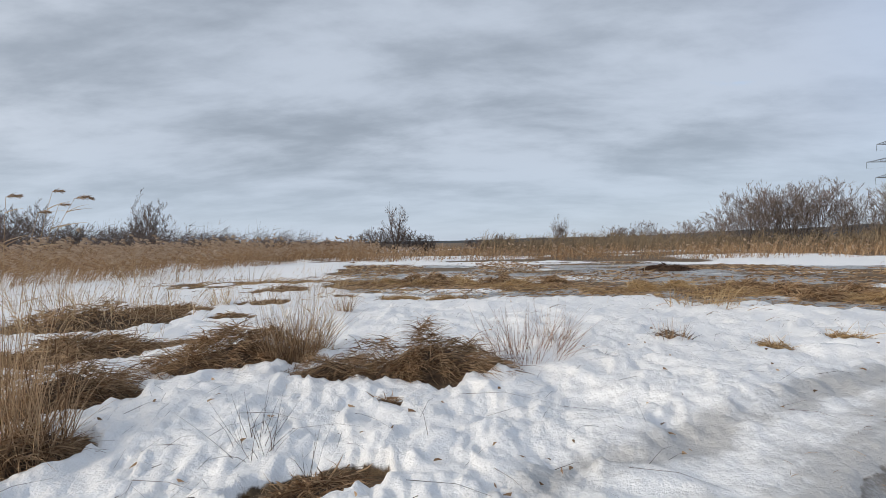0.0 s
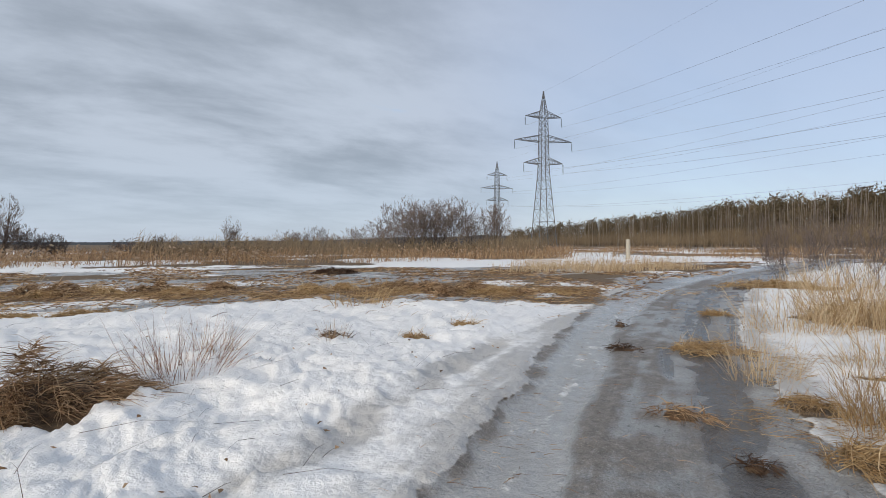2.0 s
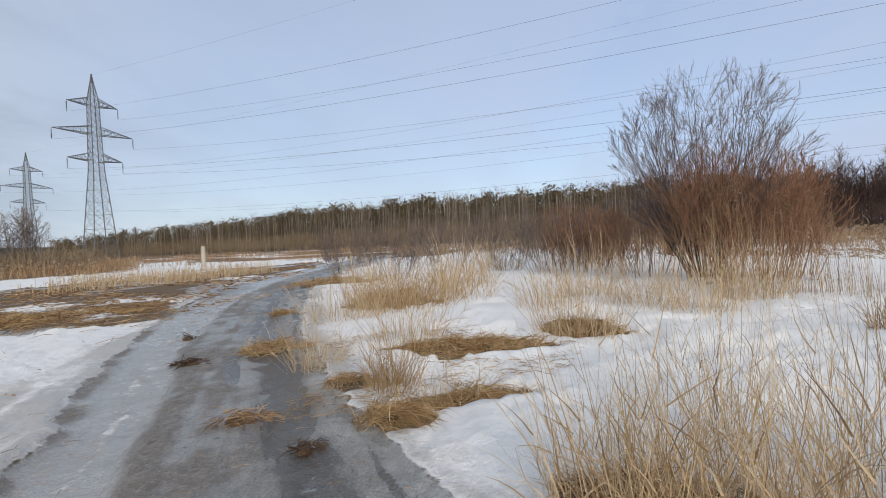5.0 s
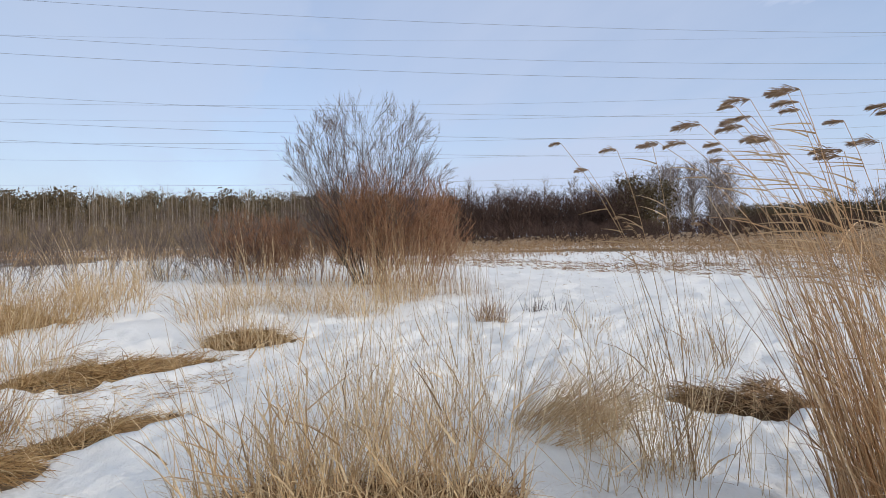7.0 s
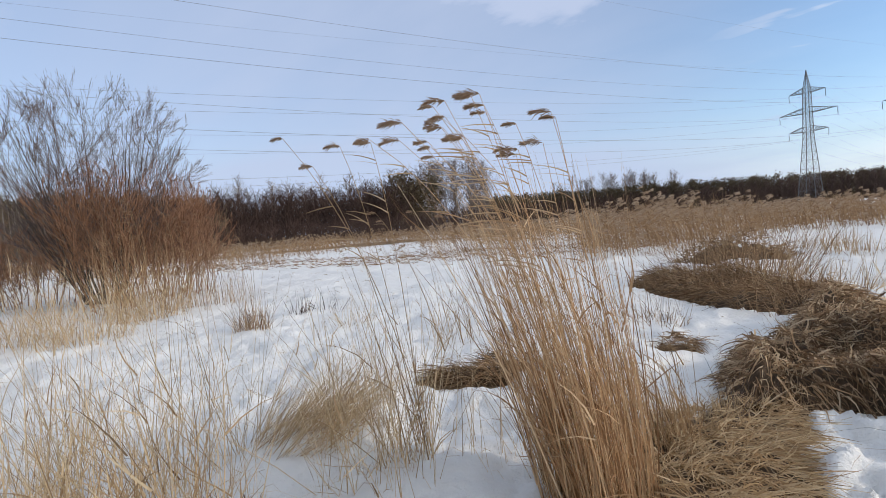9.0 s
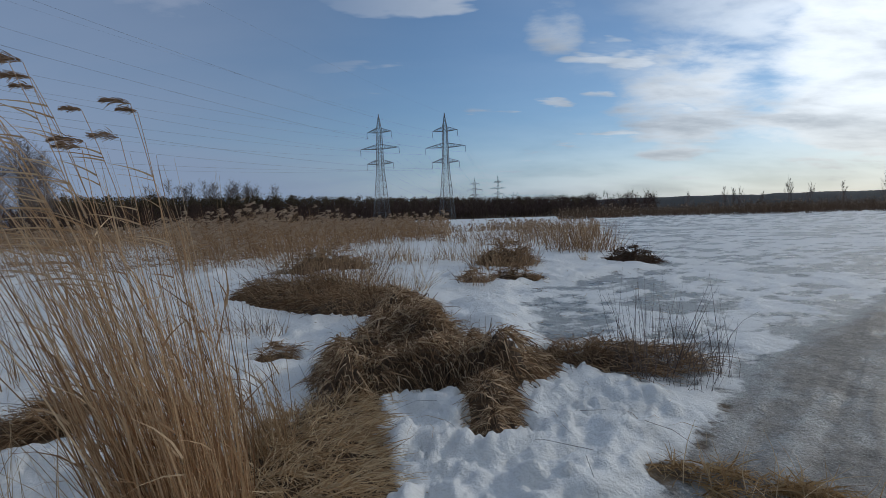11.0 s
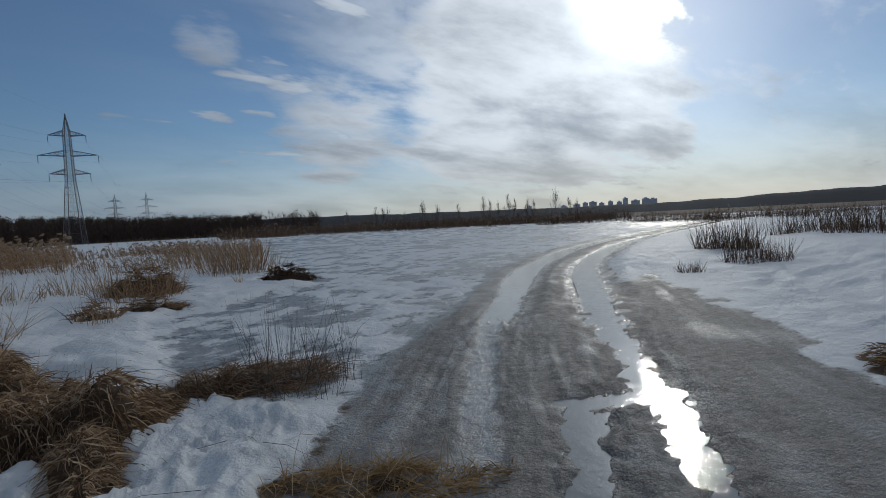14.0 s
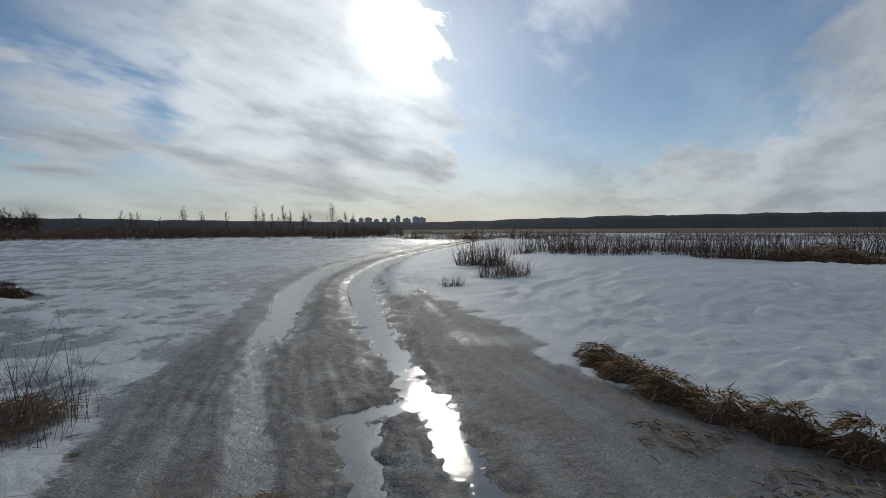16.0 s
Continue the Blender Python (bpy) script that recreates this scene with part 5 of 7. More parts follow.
# towers of the town
for k, (taz, th, tw) in enumerate(((229.5, 42, 22), (233.2, 34, 26), (234.6, 38, 30), (235.5, 44, 26), (236.3, 46, 34), (237.2, 38, 22), (238.1, 44, 24), (239.0, 40, 20), (239.6, 56, 20), (240.6, 42, 40), (241.6, 50, 30), (242.3, 46, 36))):
    bx, by = polar(taz, 2300)
    ob = thing("apartment_building", (bx, by, 20), "pale high-rise apartment block on the horizon", "building", "town high-rises")
    turn = radians(-taz + 20 * math.sin(k * 2.1))
    ob.rotation_euler = (0, 0, turn)
    th, tw = th * 0.8, tw * 0.85
    def box(x0, x1, y0, y1, z0, z1, mat, name):
        bm = bmesh.new()
        bmesh.ops.create_cube(bm, size=1.0, matrix=Matrix.Translation(((x0 + x1) / 2, (y0 + y1) / 2, (z0 + z1) / 2)) @ Matrix.Diagonal((x1 - x0, y1 - y0, z1 - z0, 1)))
        me = bpy.data.meshes.new(name)
        bm.to_mesh(me)
        bm.free()
        me.materials.append(mat)
        return me
    part("wall", box(-tw / 2, tw / 2, -8, 8, -20, th, M_CITY, "wall"), ob)
    part("roof", box(-tw / 5, tw / 6, -4, 4, th, th + 4, M_CITY, "roof"), ob)
    for z in range(3, int(th) - 2, 4):
        part("window", box(-tw / 2 + 2, tw / 2 - 2, 7.9, 8.15, z, z + 1.8, M_CITYWIN, "window"), ob)


# ---------------------------------------------------------------- grass

STYLES = {
    # blades per m2, length, width, lift, material, label
    "mat": (1500, 0.46, 0.0085, 0.50, M_MAT, "brown matted sedge tussock flattened in the snow"),
    "gold": (1700, 0.46, 0.0075, 0.20, M_GOLD, "flattened heap of golden dry straw on thawed ground"),
    "dark": (1500, 0.30, 0.006, 0.35, M_DARKGRASS, "dark wet tussock of dead grass or dark logs standing in snow"),
}


def dome(la, lb, h, turn, na=22, nr=7):
    """A low uneven mound with an irregular outline."""
    rings = [np.array([[0, 0, h]])]
    c, s = math.cos(turn), math.sin(turn)
    seed = int(rng.integers(1000))
    for k in range(1, nr + 1):
        r = k / nr
        a = np.arange(na) * 2 * np.pi / na
        wob = 1 + 0.22 * fbm(np.cos(a) * 1.7 + seed, np.sin(a) * 1.7, 1.0, 3, seed)
        x, y = np.cos(a) * la * r * wob, np.sin(a) * lb * r * wob
        z = h * (1 - r ** 2.2) * (1 + 0.5 * fbm(x + seed, y, 0.22, 3, seed + 3)) - 0.10 * r ** 4
        rings.append(np.stack([x * c - y * s, x * s + y * c, z], -1))
    V = np.concatenate(rings)
    a = np.arange(na)
    F3 = np.stack([np.zeros(na, int), 1 + a, 1 + (a + 1) % na], -1)
    F4 = np.concatenate([np.stack([1 + k * na + a, 1 + (k + 1) * na + a, 1 + (k + 1) * na + (a + 1) % na, 1 + k * na + (a + 1) % na], -1) for k in range(nr - 1)])
    return V, F3, F4


def tussock(x, y, la, lb, turn_deg, h, style, comb_az=None):
    dens, length, width, lift, mat, label = STYLES[style]
    turn = radians(turn_deg)
    far = math.hypot(x, y)
    n = int(min(max(dens * 1.25 * math.pi * la * lb, 180), 3200) * (1.0 if far < 6 else 0.65 if far < 10 else 0.35))
    width = width * max(1.0, far / 6.0)
    if h < 0.12:
        lift, length = lift * 0.25, length * 0.6
    ob = thing("grass_tussock", (x, y, ground_z(x, y) - 0.02), label, "grass tussock", "grass tussocks in the snow")
    h = h * {"mat": 1.25, "gold": 0.75}.get(style, 1.0)
    V, F3, F4 = dome(la * 0.90, lb * 0.90, h * (0.62 if style != "gold" else 0.32), turn)
    part("mound", mesh_from("mound", V, [F3, F4], M_MOUND, True), ob)
    comb = radians(comb_az) if comb_az is not None else rng.uniform(0, 2 * np.pi)
    xy, r, a = disc(n, la, lb, turn, 0.97)
    ragged = 1 + 0.75 * fbm(np.cos(a - turn) * 1.6 + x, np.sin(a - turn) * 1.6 + y, 1.0, 3, 7)
    xy = xy * ragged[:, None]
    bumpy = fbm(xy[:, 0] + x * 3, xy[:, 1], 0.30, 3, 5)
    # locks of stalks lie together
    lock = np.floor(xy[:, 0] / 0.13) * 7.3 + np.floor(xy[:, 1] / 0.13) * 3.1
    twist = (np.sin(lock * 12.9898) * 43758.5453) % 1 * 2 - 1
    lockz = (np.sin(lock * 78.233) * 12543.123) % 1
    z = h * (0.55 + 0.7 * bumpy + 0.45 * lockz) * (1 - r ** 2.2) + 0.01
    out = unit(np.c_[xy, 0 * r]) * ((0.10 + 0.55 * r) * 0.8)[:, None]
    ca = comb + twist * (1.1 if style == "gold" else 1.3) + rng.normal(0, 0.45, n)
    lie = np.stack([np.sin(ca), np.cos(ca), 0 * ca], -1) * 0.75
    d0 = unit(out + lie + rng.normal(0, 0.28, (n, 3)) + np.array([0, 0, 1.0]) * (lift * rng.uniform(0.05, 1.9, n) + 0.7 * (rng.uniform(0, 1, n) > 0.94) * (h > 0.12))[:, None])
    d1 = unit(out * 1.2 + lie) * 0.9 + np.array([0, 0, -1.0]) * (0.30 + 0.40 * r + 0.5 * rng.uniform(-1, 1, n))[:, None]
    ln = length * rng.uniform(0.45, 1.15, n) * min(1.0, 0.45 + la)
    v, f = ribbons(np.c_[xy, z], d0, d1, ln, width * rng.uniform(0.6, 1.3, n), 3)
    acc = Acc().add(v, f)
    # broken leaves lying loose over the thatch
    k = n // 4
    lay = unit(rng.normal(0, 1, (k, 3)) * np.array([1, 1, 0.45]) + np.array([0, 0, 0.1]))
    acc.add(*ribbons(np.c_[xy, z + 0.035][:k], lay, unit(lay + rng.normal(0, 0.7, (k, 3)) - np.array([0, 0, 0.6])), rng.uniform(0.06, 0.22, k), width * 1.5 * rng.uniform(0.6, 1.3, k), 2))
    part("thatch", acc.mesh("thatch", mat), ob)
    if style == "gold" and la > 0.2:
        m = int(26 + 50 * la)
        sxy, sr, _ = disc(m, la * 1.05, lb * 1.05, turn)
        e0 = unit(np.c_[rng.normal(0, 0.35, (m, 2)), np.ones(m)])
        e1 = unit(e0 + np.c_[rng.normal(0, 0.6, (m, 2)), rng.uniform(-1.1, 0.1, m)])
        part("stubble", Acc().add(*ribbons(np.c_[sxy, h * 0.4 * (1 - sr ** 2)], e0, e1, rng.uniform(0.12, 0.42, m), width * 0.9, 3)).mesh("stubble", M_STRAW), ob, "loose upright straws")["kind"] = "stuff"
    return ob


def tuft(x, y, r, h, n, mat, label, lean=(0.0, 0.0), spread=0.35, droop=0.35, width=0.005, name="grass_tuft", category="grass tuft", group="dry grass tufts", ry=None, short=0.35, turn=0.0):
    """Upright dry stalks from one foot, some bent over."""
    far = math.hypot(x, y)
    xy, q, a = disc(n, r, ry or r, turn)
    out = np.c_[xy / max(r, 1e-3), np.zeros(n)] * spread * rng.uniform(0.2, 1.3, n)[:, None]
    d0 = unit(out + np.array([lean[0], lean[1], 1.0]) + rng.normal(0, 0.21, (n, 3)))
    bend = rng.uniform(0, 1, n) ** 2
    d1 = unit(d0 + np.c_[rng.normal(0, 0.5, (n, 2)), np.zeros(n)] * bend[:, None] + WIND * (0.25 * droop) - np.array([0, 0, 1.0]) * (bend * droop * 2.4)[:, None])
    ln = h * (short + (1.05 - short) * rng.uniform(0, 1, n) ** 0.8)
    z = np.full(n, ground_z(x, y)) if r < 0.3 else ground_zs(xy + np.array([x, y]))
    base = np.c_[xy, z - ground_z(x, y) - 0.03]
    wide = width * max(1.0, far / 6) * rng.uniform(0.6, 1.3, n)
    ob = thing(name, (x, y, ground_z(x, y)), label, category, group)
    low = bend > 0.3
    for nm, sel in (("straw", ~low), ("foliage", low)):
        if sel.any():
            part(nm, Acc().add(*ribbons(base[sel], d0[sel], d1[sel], ln[sel], wide[sel], 4)).mesh(nm, mat), ob)["kind"] = "stuff"
    if mat in (M_STRAW, M_GOLD) and n >= 25:
        # long dry blades that hang from the stalks, and broken ones about the foot
        k = int(n * 0.6)
        pick = rng.integers(0, n, k)
        t = rng.uniform(0.0, 0.75, k)[:, None]
        at = base[pick] + ln[pick][:, None] * (d0[pick] * t + (d1 - d0)[pick] * t * t / 2)
        g0 = unit(d0[pick] + rng.normal(0, 0.30, (k, 3)))
        g1 = unit(g0 + rng.normal(0, 0.30, (k, 3)) - np.array([0, 0, 1.0]) * (rng.uniform(0, 1, k) ** 2 * 1.4)[:, None])
        part("blade", Acc().add(*ribbons(at, g0, g1, h * rng.uniform(0.12, 0.34, k), 1.5 * wide[pick], 3)).mesh("blade", mat), ob)["kind"] = "stuff"
    return ob



def plume_verts(p, d, size, hairs=110):
    """A feathery reed plume that flags down the wind from p, with the stalk's end along d."""
    t = rng.uniform(0, 1, hairs) ** 0.8
    axis = unit(d * 0.35 + WIND * 0.9)
    sag = np.array([0, 0, -1.0])
    a = rng.normal(0, 1, (hairs, 3))
    swell = np.sin(np.pi * np.clip(t * 0.85 + 0.12, 0, 1))
    c = p + axis * (t * size)[:, None] + sag * (t ** 2 * size * 0.30)[:, None] + a * (size * 0.045 * swell)[:, None]
    d0 = unit(axis + a * 0.25 + sag * 0.10)
    d1 = unit(axis * 0.9 + sag * 0.65 + a * 0.25)
    return ribbons(c, d0, d1, size * 0.34 * (0.35 + 0.8 * swell) * rng.uniform(0.5, 1.1, hairs), 0.0042, 2)


def reed_clump(x, y, r, n, h, plumed, hp, lean, label, ry=None, turn=0.0, leafy=0.5, mat=None):
    """Tall reeds from one foot: a dense sheaf of stalks, the plumed stalks with their long leaves and one plume each."""
    ob = thing("reed_clump", (x, y, ground_z(x, y) - 0.03), label, "reeds", "reed clumps")
    mat = mat or M_REED
    lean = np.array([lean[0], lean[1], 0.0])
    xy, q, a = disc(n, r, ry or r, turn)
    base = np.c_[xy, ground_zs(xy + np.array([x, y])) - ground_z(x, y)]
    ln = h * (0.30 + 0.85 * rng.uniform(0, 1, n) ** 1.25)
    d0 = unit(np.array([0, 0, 1.0]) + lean * 0.30 + np.c_[xy / r * 0.07, np.zeros(n)] + rng.normal(0, 0.07, (n, 3)))
    d1 = unit(d0 + lean * 0.55 + rng.normal(0, 0.13, (n, 3)))
    part("sheaf", Acc().add(*ribbons(base, d0, d1, ln, 0.0065 * rng.uniform(0.6, 1.4, n), 4)).mesh("sheaf", mat), ob)
    k = int(n * leafy)
    f = rng.integers(0, n, k)
    s = rng.uniform(0.15, 0.9, k)[:, None]
    lp = base[f] + ln[f][:, None] * (d0[f] * s + (d1 - d0)[f] * s * s / 2)
    ld = unit(d0[f] + rng.normal(0, 0.35, (k, 3)) + WIND * 0.15)
    le = unit(ld + WIND * 0.35 + rng.normal(0, 0.3, (k, 3)) - np.array([0, 0, 1.0]) * rng.uniform(0.0, 1.1, k)[:, None])
    part("foliage", Acc().add(*ribbons(lp, ld, le, rng.uniform(0.14, 0.38, k), 0.011 * rng.uniform(0.5, 1.2, k), 3)).mesh("foliage", mat), ob)
    for i in range(plumed):
        pxy, _, _ = disc(1, r * 0.7, (ry or r) * 0.7, turn)
        b = np.r_[pxy[0], 0.0]
        hh = hp * rng.uniform(0.87, 1.0) * (0.90 + 0.10 * min(1.0, i / 5) - 0.14 * max(0.0, i / plumed - 0.6))
        reach = hp * (0.05 + 0.46 * ((i + rng.uniform(0, 1)) / plumed) ** 1.1) * np.linalg.norm(lean) / 0.386
        away = unit(lean + rng.normal(0, 0.07, 3) * np.array([1, 1, 0]))
        ctrl = b + away * reach * rng.uniform(0.20, 0.34) + np.array([0, 0, hh * rng.uniform(0.58, 0.72)])
        tip = b + away * reach + np.array([0, 0, hh])
        ts = np.linspace(0, 1, 10)[:, None]
        bow = b * (1 - ts) ** 2 + 2 * ctrl * ts * (1 - ts) + tip * ts ** 2
        e1 = unit(tip - ctrl)
        st = Acc().add(*rope(bow, np.linspace(0.0036, 0.0018, 10), 3))
        m = 4
        s = rng.uniform(0.50, 0.92, m)[:, None]
        lp = b * (1 - s) ** 2 + 2 * ctrl * s * (1 - s) + tip * s ** 2
        ld = unit(np.repeat(e1[None], m, 0) * 0.5 + WIND * 0.8 + rng.normal(0, 0.16, (m, 3)))
        st.add(*ribbons(lp, ld, unit(ld + WIND * 0.5 + np.array([0, 0, -0.35])), rng.uniform(0.12, 0.26, m), 0.009, 4))
        stalk = part("stalk", st.mesh("stalk", mat), ob)
        part("plume", Acc().add(*plume_verts(tip, e1, rng.uniform(0.08, 0.15), 120)).mesh("plume", M_PLUME), stalk, "brown feathery seed plume")
    return ob


def scatter(poly, count):
    p = np.array(poly)
    lo, hi = p.min(0), p.max(0)
    out = []
    have = 0
    while have < count:
        q = rng.uniform(lo, hi, (count * 3, 2))
        q = q[inside(q[:, 0], q[:, 1], list(map(tuple, poly))) > 0]
        out.append(q)
        have += len(q)
    return np.concatenate(out)[:count]


def sector(az0, az1, front, deep, count, power=1.0):
    az = rng.uniform(az0, az1, count)
    lo = np.interp(az, [p[0] for p in front], [p[1] for p in front])
    d = lo + deep * rng.uniform(0, 1, count) ** power
    return np.stack([d * np.sin(np.radians(az)), d * np.cos(np.radians(az))], -1)


def reed_bed(name, label, xy, h0, h1, mat, plumes=0.25, fat=1.0, lean=0.25, leaves=2, gaps=0.0, category="reeds", gap_scale=5.0, tilt=0.13):
    """A standing bed of dry stalks, far too many to count."""
    if gaps:
        xy = xy[fbm(xy[:, 0], xy[:, 1], gap_scale, 3, 17) > gaps - 0.5]
    n = len(xy)
    d = np.hypot(xy[:, 0], xy[:, 1])
    wide = 0.007 * np.maximum(1, d / 9.0) * fat
    base = np.c_[xy, ground_zs(xy) - 0.05]
    ln = rng.uniform(h0, h1, n) * (1 + 0.5 * fbm(xy[:, 0], xy[:, 1], 3.0, 3, 23))
    d0 = unit(np.array([0, 0, 1.0]) + WIND * lean * 0.5 + rng.normal(0, tilt, (n, 3)))
    d1 = unit(d0 + WIND * lean + rng.normal(0, 0.2, (n, 3)))
    acc = Acc().add(*ribbons(base, d0, d1, ln, wide, 2))
    for k in range(leaves):
        s = rng.uniform(0.1, 0.85, n)[:, None]
        lp = base + ln[:, None] * (d0 * s + (d1 - d0) * s * s / 2)
        ld = unit(d0 + rng.normal(0, 0.6, (n, 3)) + WIND * 0.3)
        acc.add(*ribbons(lp, ld, unit(ld + WIND * 0.5 - np.array([0, 0, 0.8])), ln * rng.uniform(0.2, 0.4, n), wide * 1.3, 1))
    ob = thing(name, (0, 0, 0), label, category, kind="stuff")
    part("stand", acc.mesh("stand", mat), ob)
    sel = rng.uniform(0, 1, n) < plumes
    m = int(sel.sum())
    if m:
        tip = (base + ln[:, None] * (d0 + (d1 - d0) / 2))[sel]
        acc = Acc()
        for k in range(5):
            a = rng.normal(0, 0.3, (m, 3))
            acc.add(*ribbons(tip - np.array([0, 0, 0.02 * k]), unit(WIND + a), unit(WIND - np.array([0, 0, 0.7]) + a), rng.uniform(0.16, 0.32, m), wide[sel] * 2.6, 2))
        part("seed_head", acc.mesh("seed_head", M_FARPLUME), ob)
    return ob


def litter(name, label, xy, mat, length, width, flatness=0.15, category="dead grass"):
    """Loose dead stalks lying on the ground."""
    n = len(xy)
    d = np.hypot(xy[:, 0], xy[:, 1])
    base = np.c_[xy, ground_zs(xy) + 0.015]
    a = rng.normal(1.2, 1.1, n)
    d0 = unit(np.stack([np.sin(a), np.cos(a), np.abs(rng.normal(0, flatness, n)) + 0.03], -1))
    d1 = unit(d0 * np.array([1, 1, 0]) + np.array([0, 0, -0.35]))
    ob = thing(name, (0, 0, 0), label, category, kind="stuff")
    part("stand", Acc().add(*ribbons(base, d0, d1, length * rng.uniform(0.4, 1.2, n), width * np.maximum(1, d / 8), 2)).mesh("stand", mat), ob)
    return ob


for x, y, la, lb, turn, h, style, comb in MATS:
    tussock(x, y, la, lb, turn, h, style, comb)


def sedge_bank(outline, height, count, length, label, mat, comb_az, drape=1.0, shoulder=0.32, width=0.0095):
    """A bank of dead sedge: a peaty body with a steep rim, and locks of long leaves that hang over it."""
    cx, cy = np.mean(np.array(outline), 0)
    base = ground_z(cx, cy) - 0.03
    lo, hi = np.array(outline).min(0), np.array(outline).max(0)

    def top(x, y):
        q = inside(x, y, outline)
        return q, height * step(q, -0.04, shoulder) * (0.85 + 0.75 * fbm(x, y, 0.55, 3, 191) + 0.55 * fbm(x, y, 0.16, 2, 193))

    nx, ny = int((hi[0] - lo[0]) / 0.06) + 3, int((hi[1] - lo[1]) / 0.06) + 3
    X, Y = np.meshgrid(np.linspace(lo[0] - 0.06, hi[0] + 0.06, nx), np.linspace(lo[1] - 0.06, hi[1] + 0.06, ny), indexing="ij")
    X, Y = X.ravel(), Y.ravel()
    q, h = top(X, Y)
    V = np.c_[X - cx, Y - cy, ground_zs(np.c_[X, Y]) + h * 0.8 - 0.02 - base]
    i, j = np.meshgrid(np.arange(nx - 1), np.arange(ny - 1), indexing="ij")
    a = (i * ny + j).ravel()
    F = np.stack([a, a + ny, a + ny + 1, a + 1], -1)
    F = F[(q[F] > -0.05).all(1)]
    ob = thing("sedge_bank", (cx, cy, base), label, "grass tussock", "sedge banks")
    part("mound", mesh_from("mound", V, [F], M_MOUND, True), ob)
    p = scatter(outline, count)
    q, h = top(p[:, 0], p[:, 1])
    e = 0.05
    gx = inside(p[:, 0] + e, p[:, 1], outline) - inside(p[:, 0] - e, p[:, 1], outline)
    gy = inside(p[:, 0], p[:, 1] + e, outline) - inside(p[:, 0], p[:, 1] - e, outline)
    down = unit(np.stack([-gx, -gy, 0 * gx], -1)) * (1 - step(q, 0.0, shoulder * 1.8))[:, None]
    lock = np.floor(p[:, 0] / 0.11) * 7.3 + np.floor(p[:, 1] / 0.11) * 3.1
    twist = (np.sin(lock * 12.9898) * 43758.5453) % 1 * 2 - 1
    lift = (np.sin(lock * 78.233) * 12543.123) % 1
    ca = radians(comb_az) + 0.9 * twist + rng.normal(0, 0.35, count)
    lie = np.stack([np.sin(ca), np.cos(ca), 0 * ca], -1)
    d0 = unit(0.55 * lie + 1.2 * down + rng.normal(0, 0.42, (count, 3)) + np.array([0, 0, 1.0]) * (0.10 + 0.55 * lift * rng.uniform(0, 1, count))[:, None])
    d1 = unit(0.35 * lie + 0.5 * down + rng.normal(0, 0.45, (count, 3)) - np.array([0, 0, 1.0]) * (drape * (rng.uniform(0.2, 1.1, count) + 0.9 * (q < shoulder)))[:, None])
    z = ground_zs(p) - base + h * 0.85 + 0.02 + 0.05 * lift
    ln, w = length * rng.uniform(0.4, 1.15, count), width * max(1.0, math.hypot(cx, cy) / 7) * rng.uniform(0.5, 1.4, count)
    own = np.c_[p[:, 0] - cx, p[:, 1] - cy, z]
    rim = q < shoulder
    if (~rim).sum() < 300:
        rim[:] = True
    for nm, sel in (("thatch", ~rim), ("overhang", rim)):
        if sel.any():
            part(nm, Acc().add(*ribbons(own[sel], d0[sel], d1[sel], ln[sel], w[sel], 3)).mesh(nm, mat), ob)["kind"] = "stuff"
    return ob


sedge_bank(BANK_MAIN, 0.40, 6800, 0.36, "thick brown sedge bank hanging over the snow", M_DRAPE, 330, width=0.015)
sedge_bank(BANK_BACK, 0.30, 4200, 0.42, "dark reddish-brown sedge flattened behind the bank", M_MAT, 70, 0.5)
sedge_bank(BANK_FRONT, 0.09, 3000, 0.30, "pale dry sedge lying at the foot of the reeds", M_STRAW, 300, 0.1, 0.2, 0.0085)
sedge_bank(BANK_TONGUE, 0.17, 900, 0.24, "small brown sedge clump sunk between lumps of snow", M_DRAPE, 340, 1.0, 0.12)
sedge_bank(BANK_VERGE, 0.19, 2600, 0.22, "ragged brown and golden sedge heaped along the track edge", M_CURL, 240, 0.9, 0.16, 0.011)
NE = (0.36, 0.14)
reed_clump(1.34, -3.25, 0.32, 760, 1.78, 24, 2.42, NE, "tall golden reeds with feathery plumes bent by wind", 0.36, mat=M_SHEAF)
reed_clump(2.50, -3.00, 0.16, 30, 1.35, 4, 2.36, (0.30, 0.12), "few tall reeds with plumes standing in the snow", leafy=0.3)
reed_clump(1.33, -4.13, 0.35, 260, 0.8, 0, 1.0, NE, "low golden reeds beside the tall clump")
reed_clump(4.51, -5.92, 0.4, 40, 1.1, 4, 2.0, NE, "sparse reeds with plumes standing in the snow")
reed_clump(12.64, -4.92, 1.0, 200, 2.2, 8, 2.8, (0.1, 0.1), "pale reeds with plumes before the red shrubs")
reed_clump(12.36, -6.43, 1.0, 200, 1.8, 6, 2.4, (0.1, 0.1), "pale reeds with plumes before the red shrubs")
reed_clump(-3.86, 4.39, 0.25, 60, 1.4, 5, 2.3, (0.15, 0.1), "tall reeds with drooping plumes beside the snow")
tuft(3.42, -0.57, 0.30, 1.25, 80, M_STRAW, "tall pale straw standing thin in the snow", spread=0.3, droop=0.6, short=0.3, width=0.0065)
tuft(3.29, -0.82, 0.30, 1.25, 109, M_STRAW, "tall pale straw standing thin in the snow", spread=0.3, droop=0.6, short=0.3, width=0.0065)
tuft(3.12, -1.14, 0.30, 1.25, 127, M_STRAW, "tall pale straw standing thin in the snow", spread=0.3, droop=0.6, short=0.3, width=0.0065)
tuft(2.95, -1.46, 0.30, 1.25, 127, M_STRAW, "tall pale straw standing thin in the snow", spread=0.3, droop=0.6, short=0.3, width=0.0065)
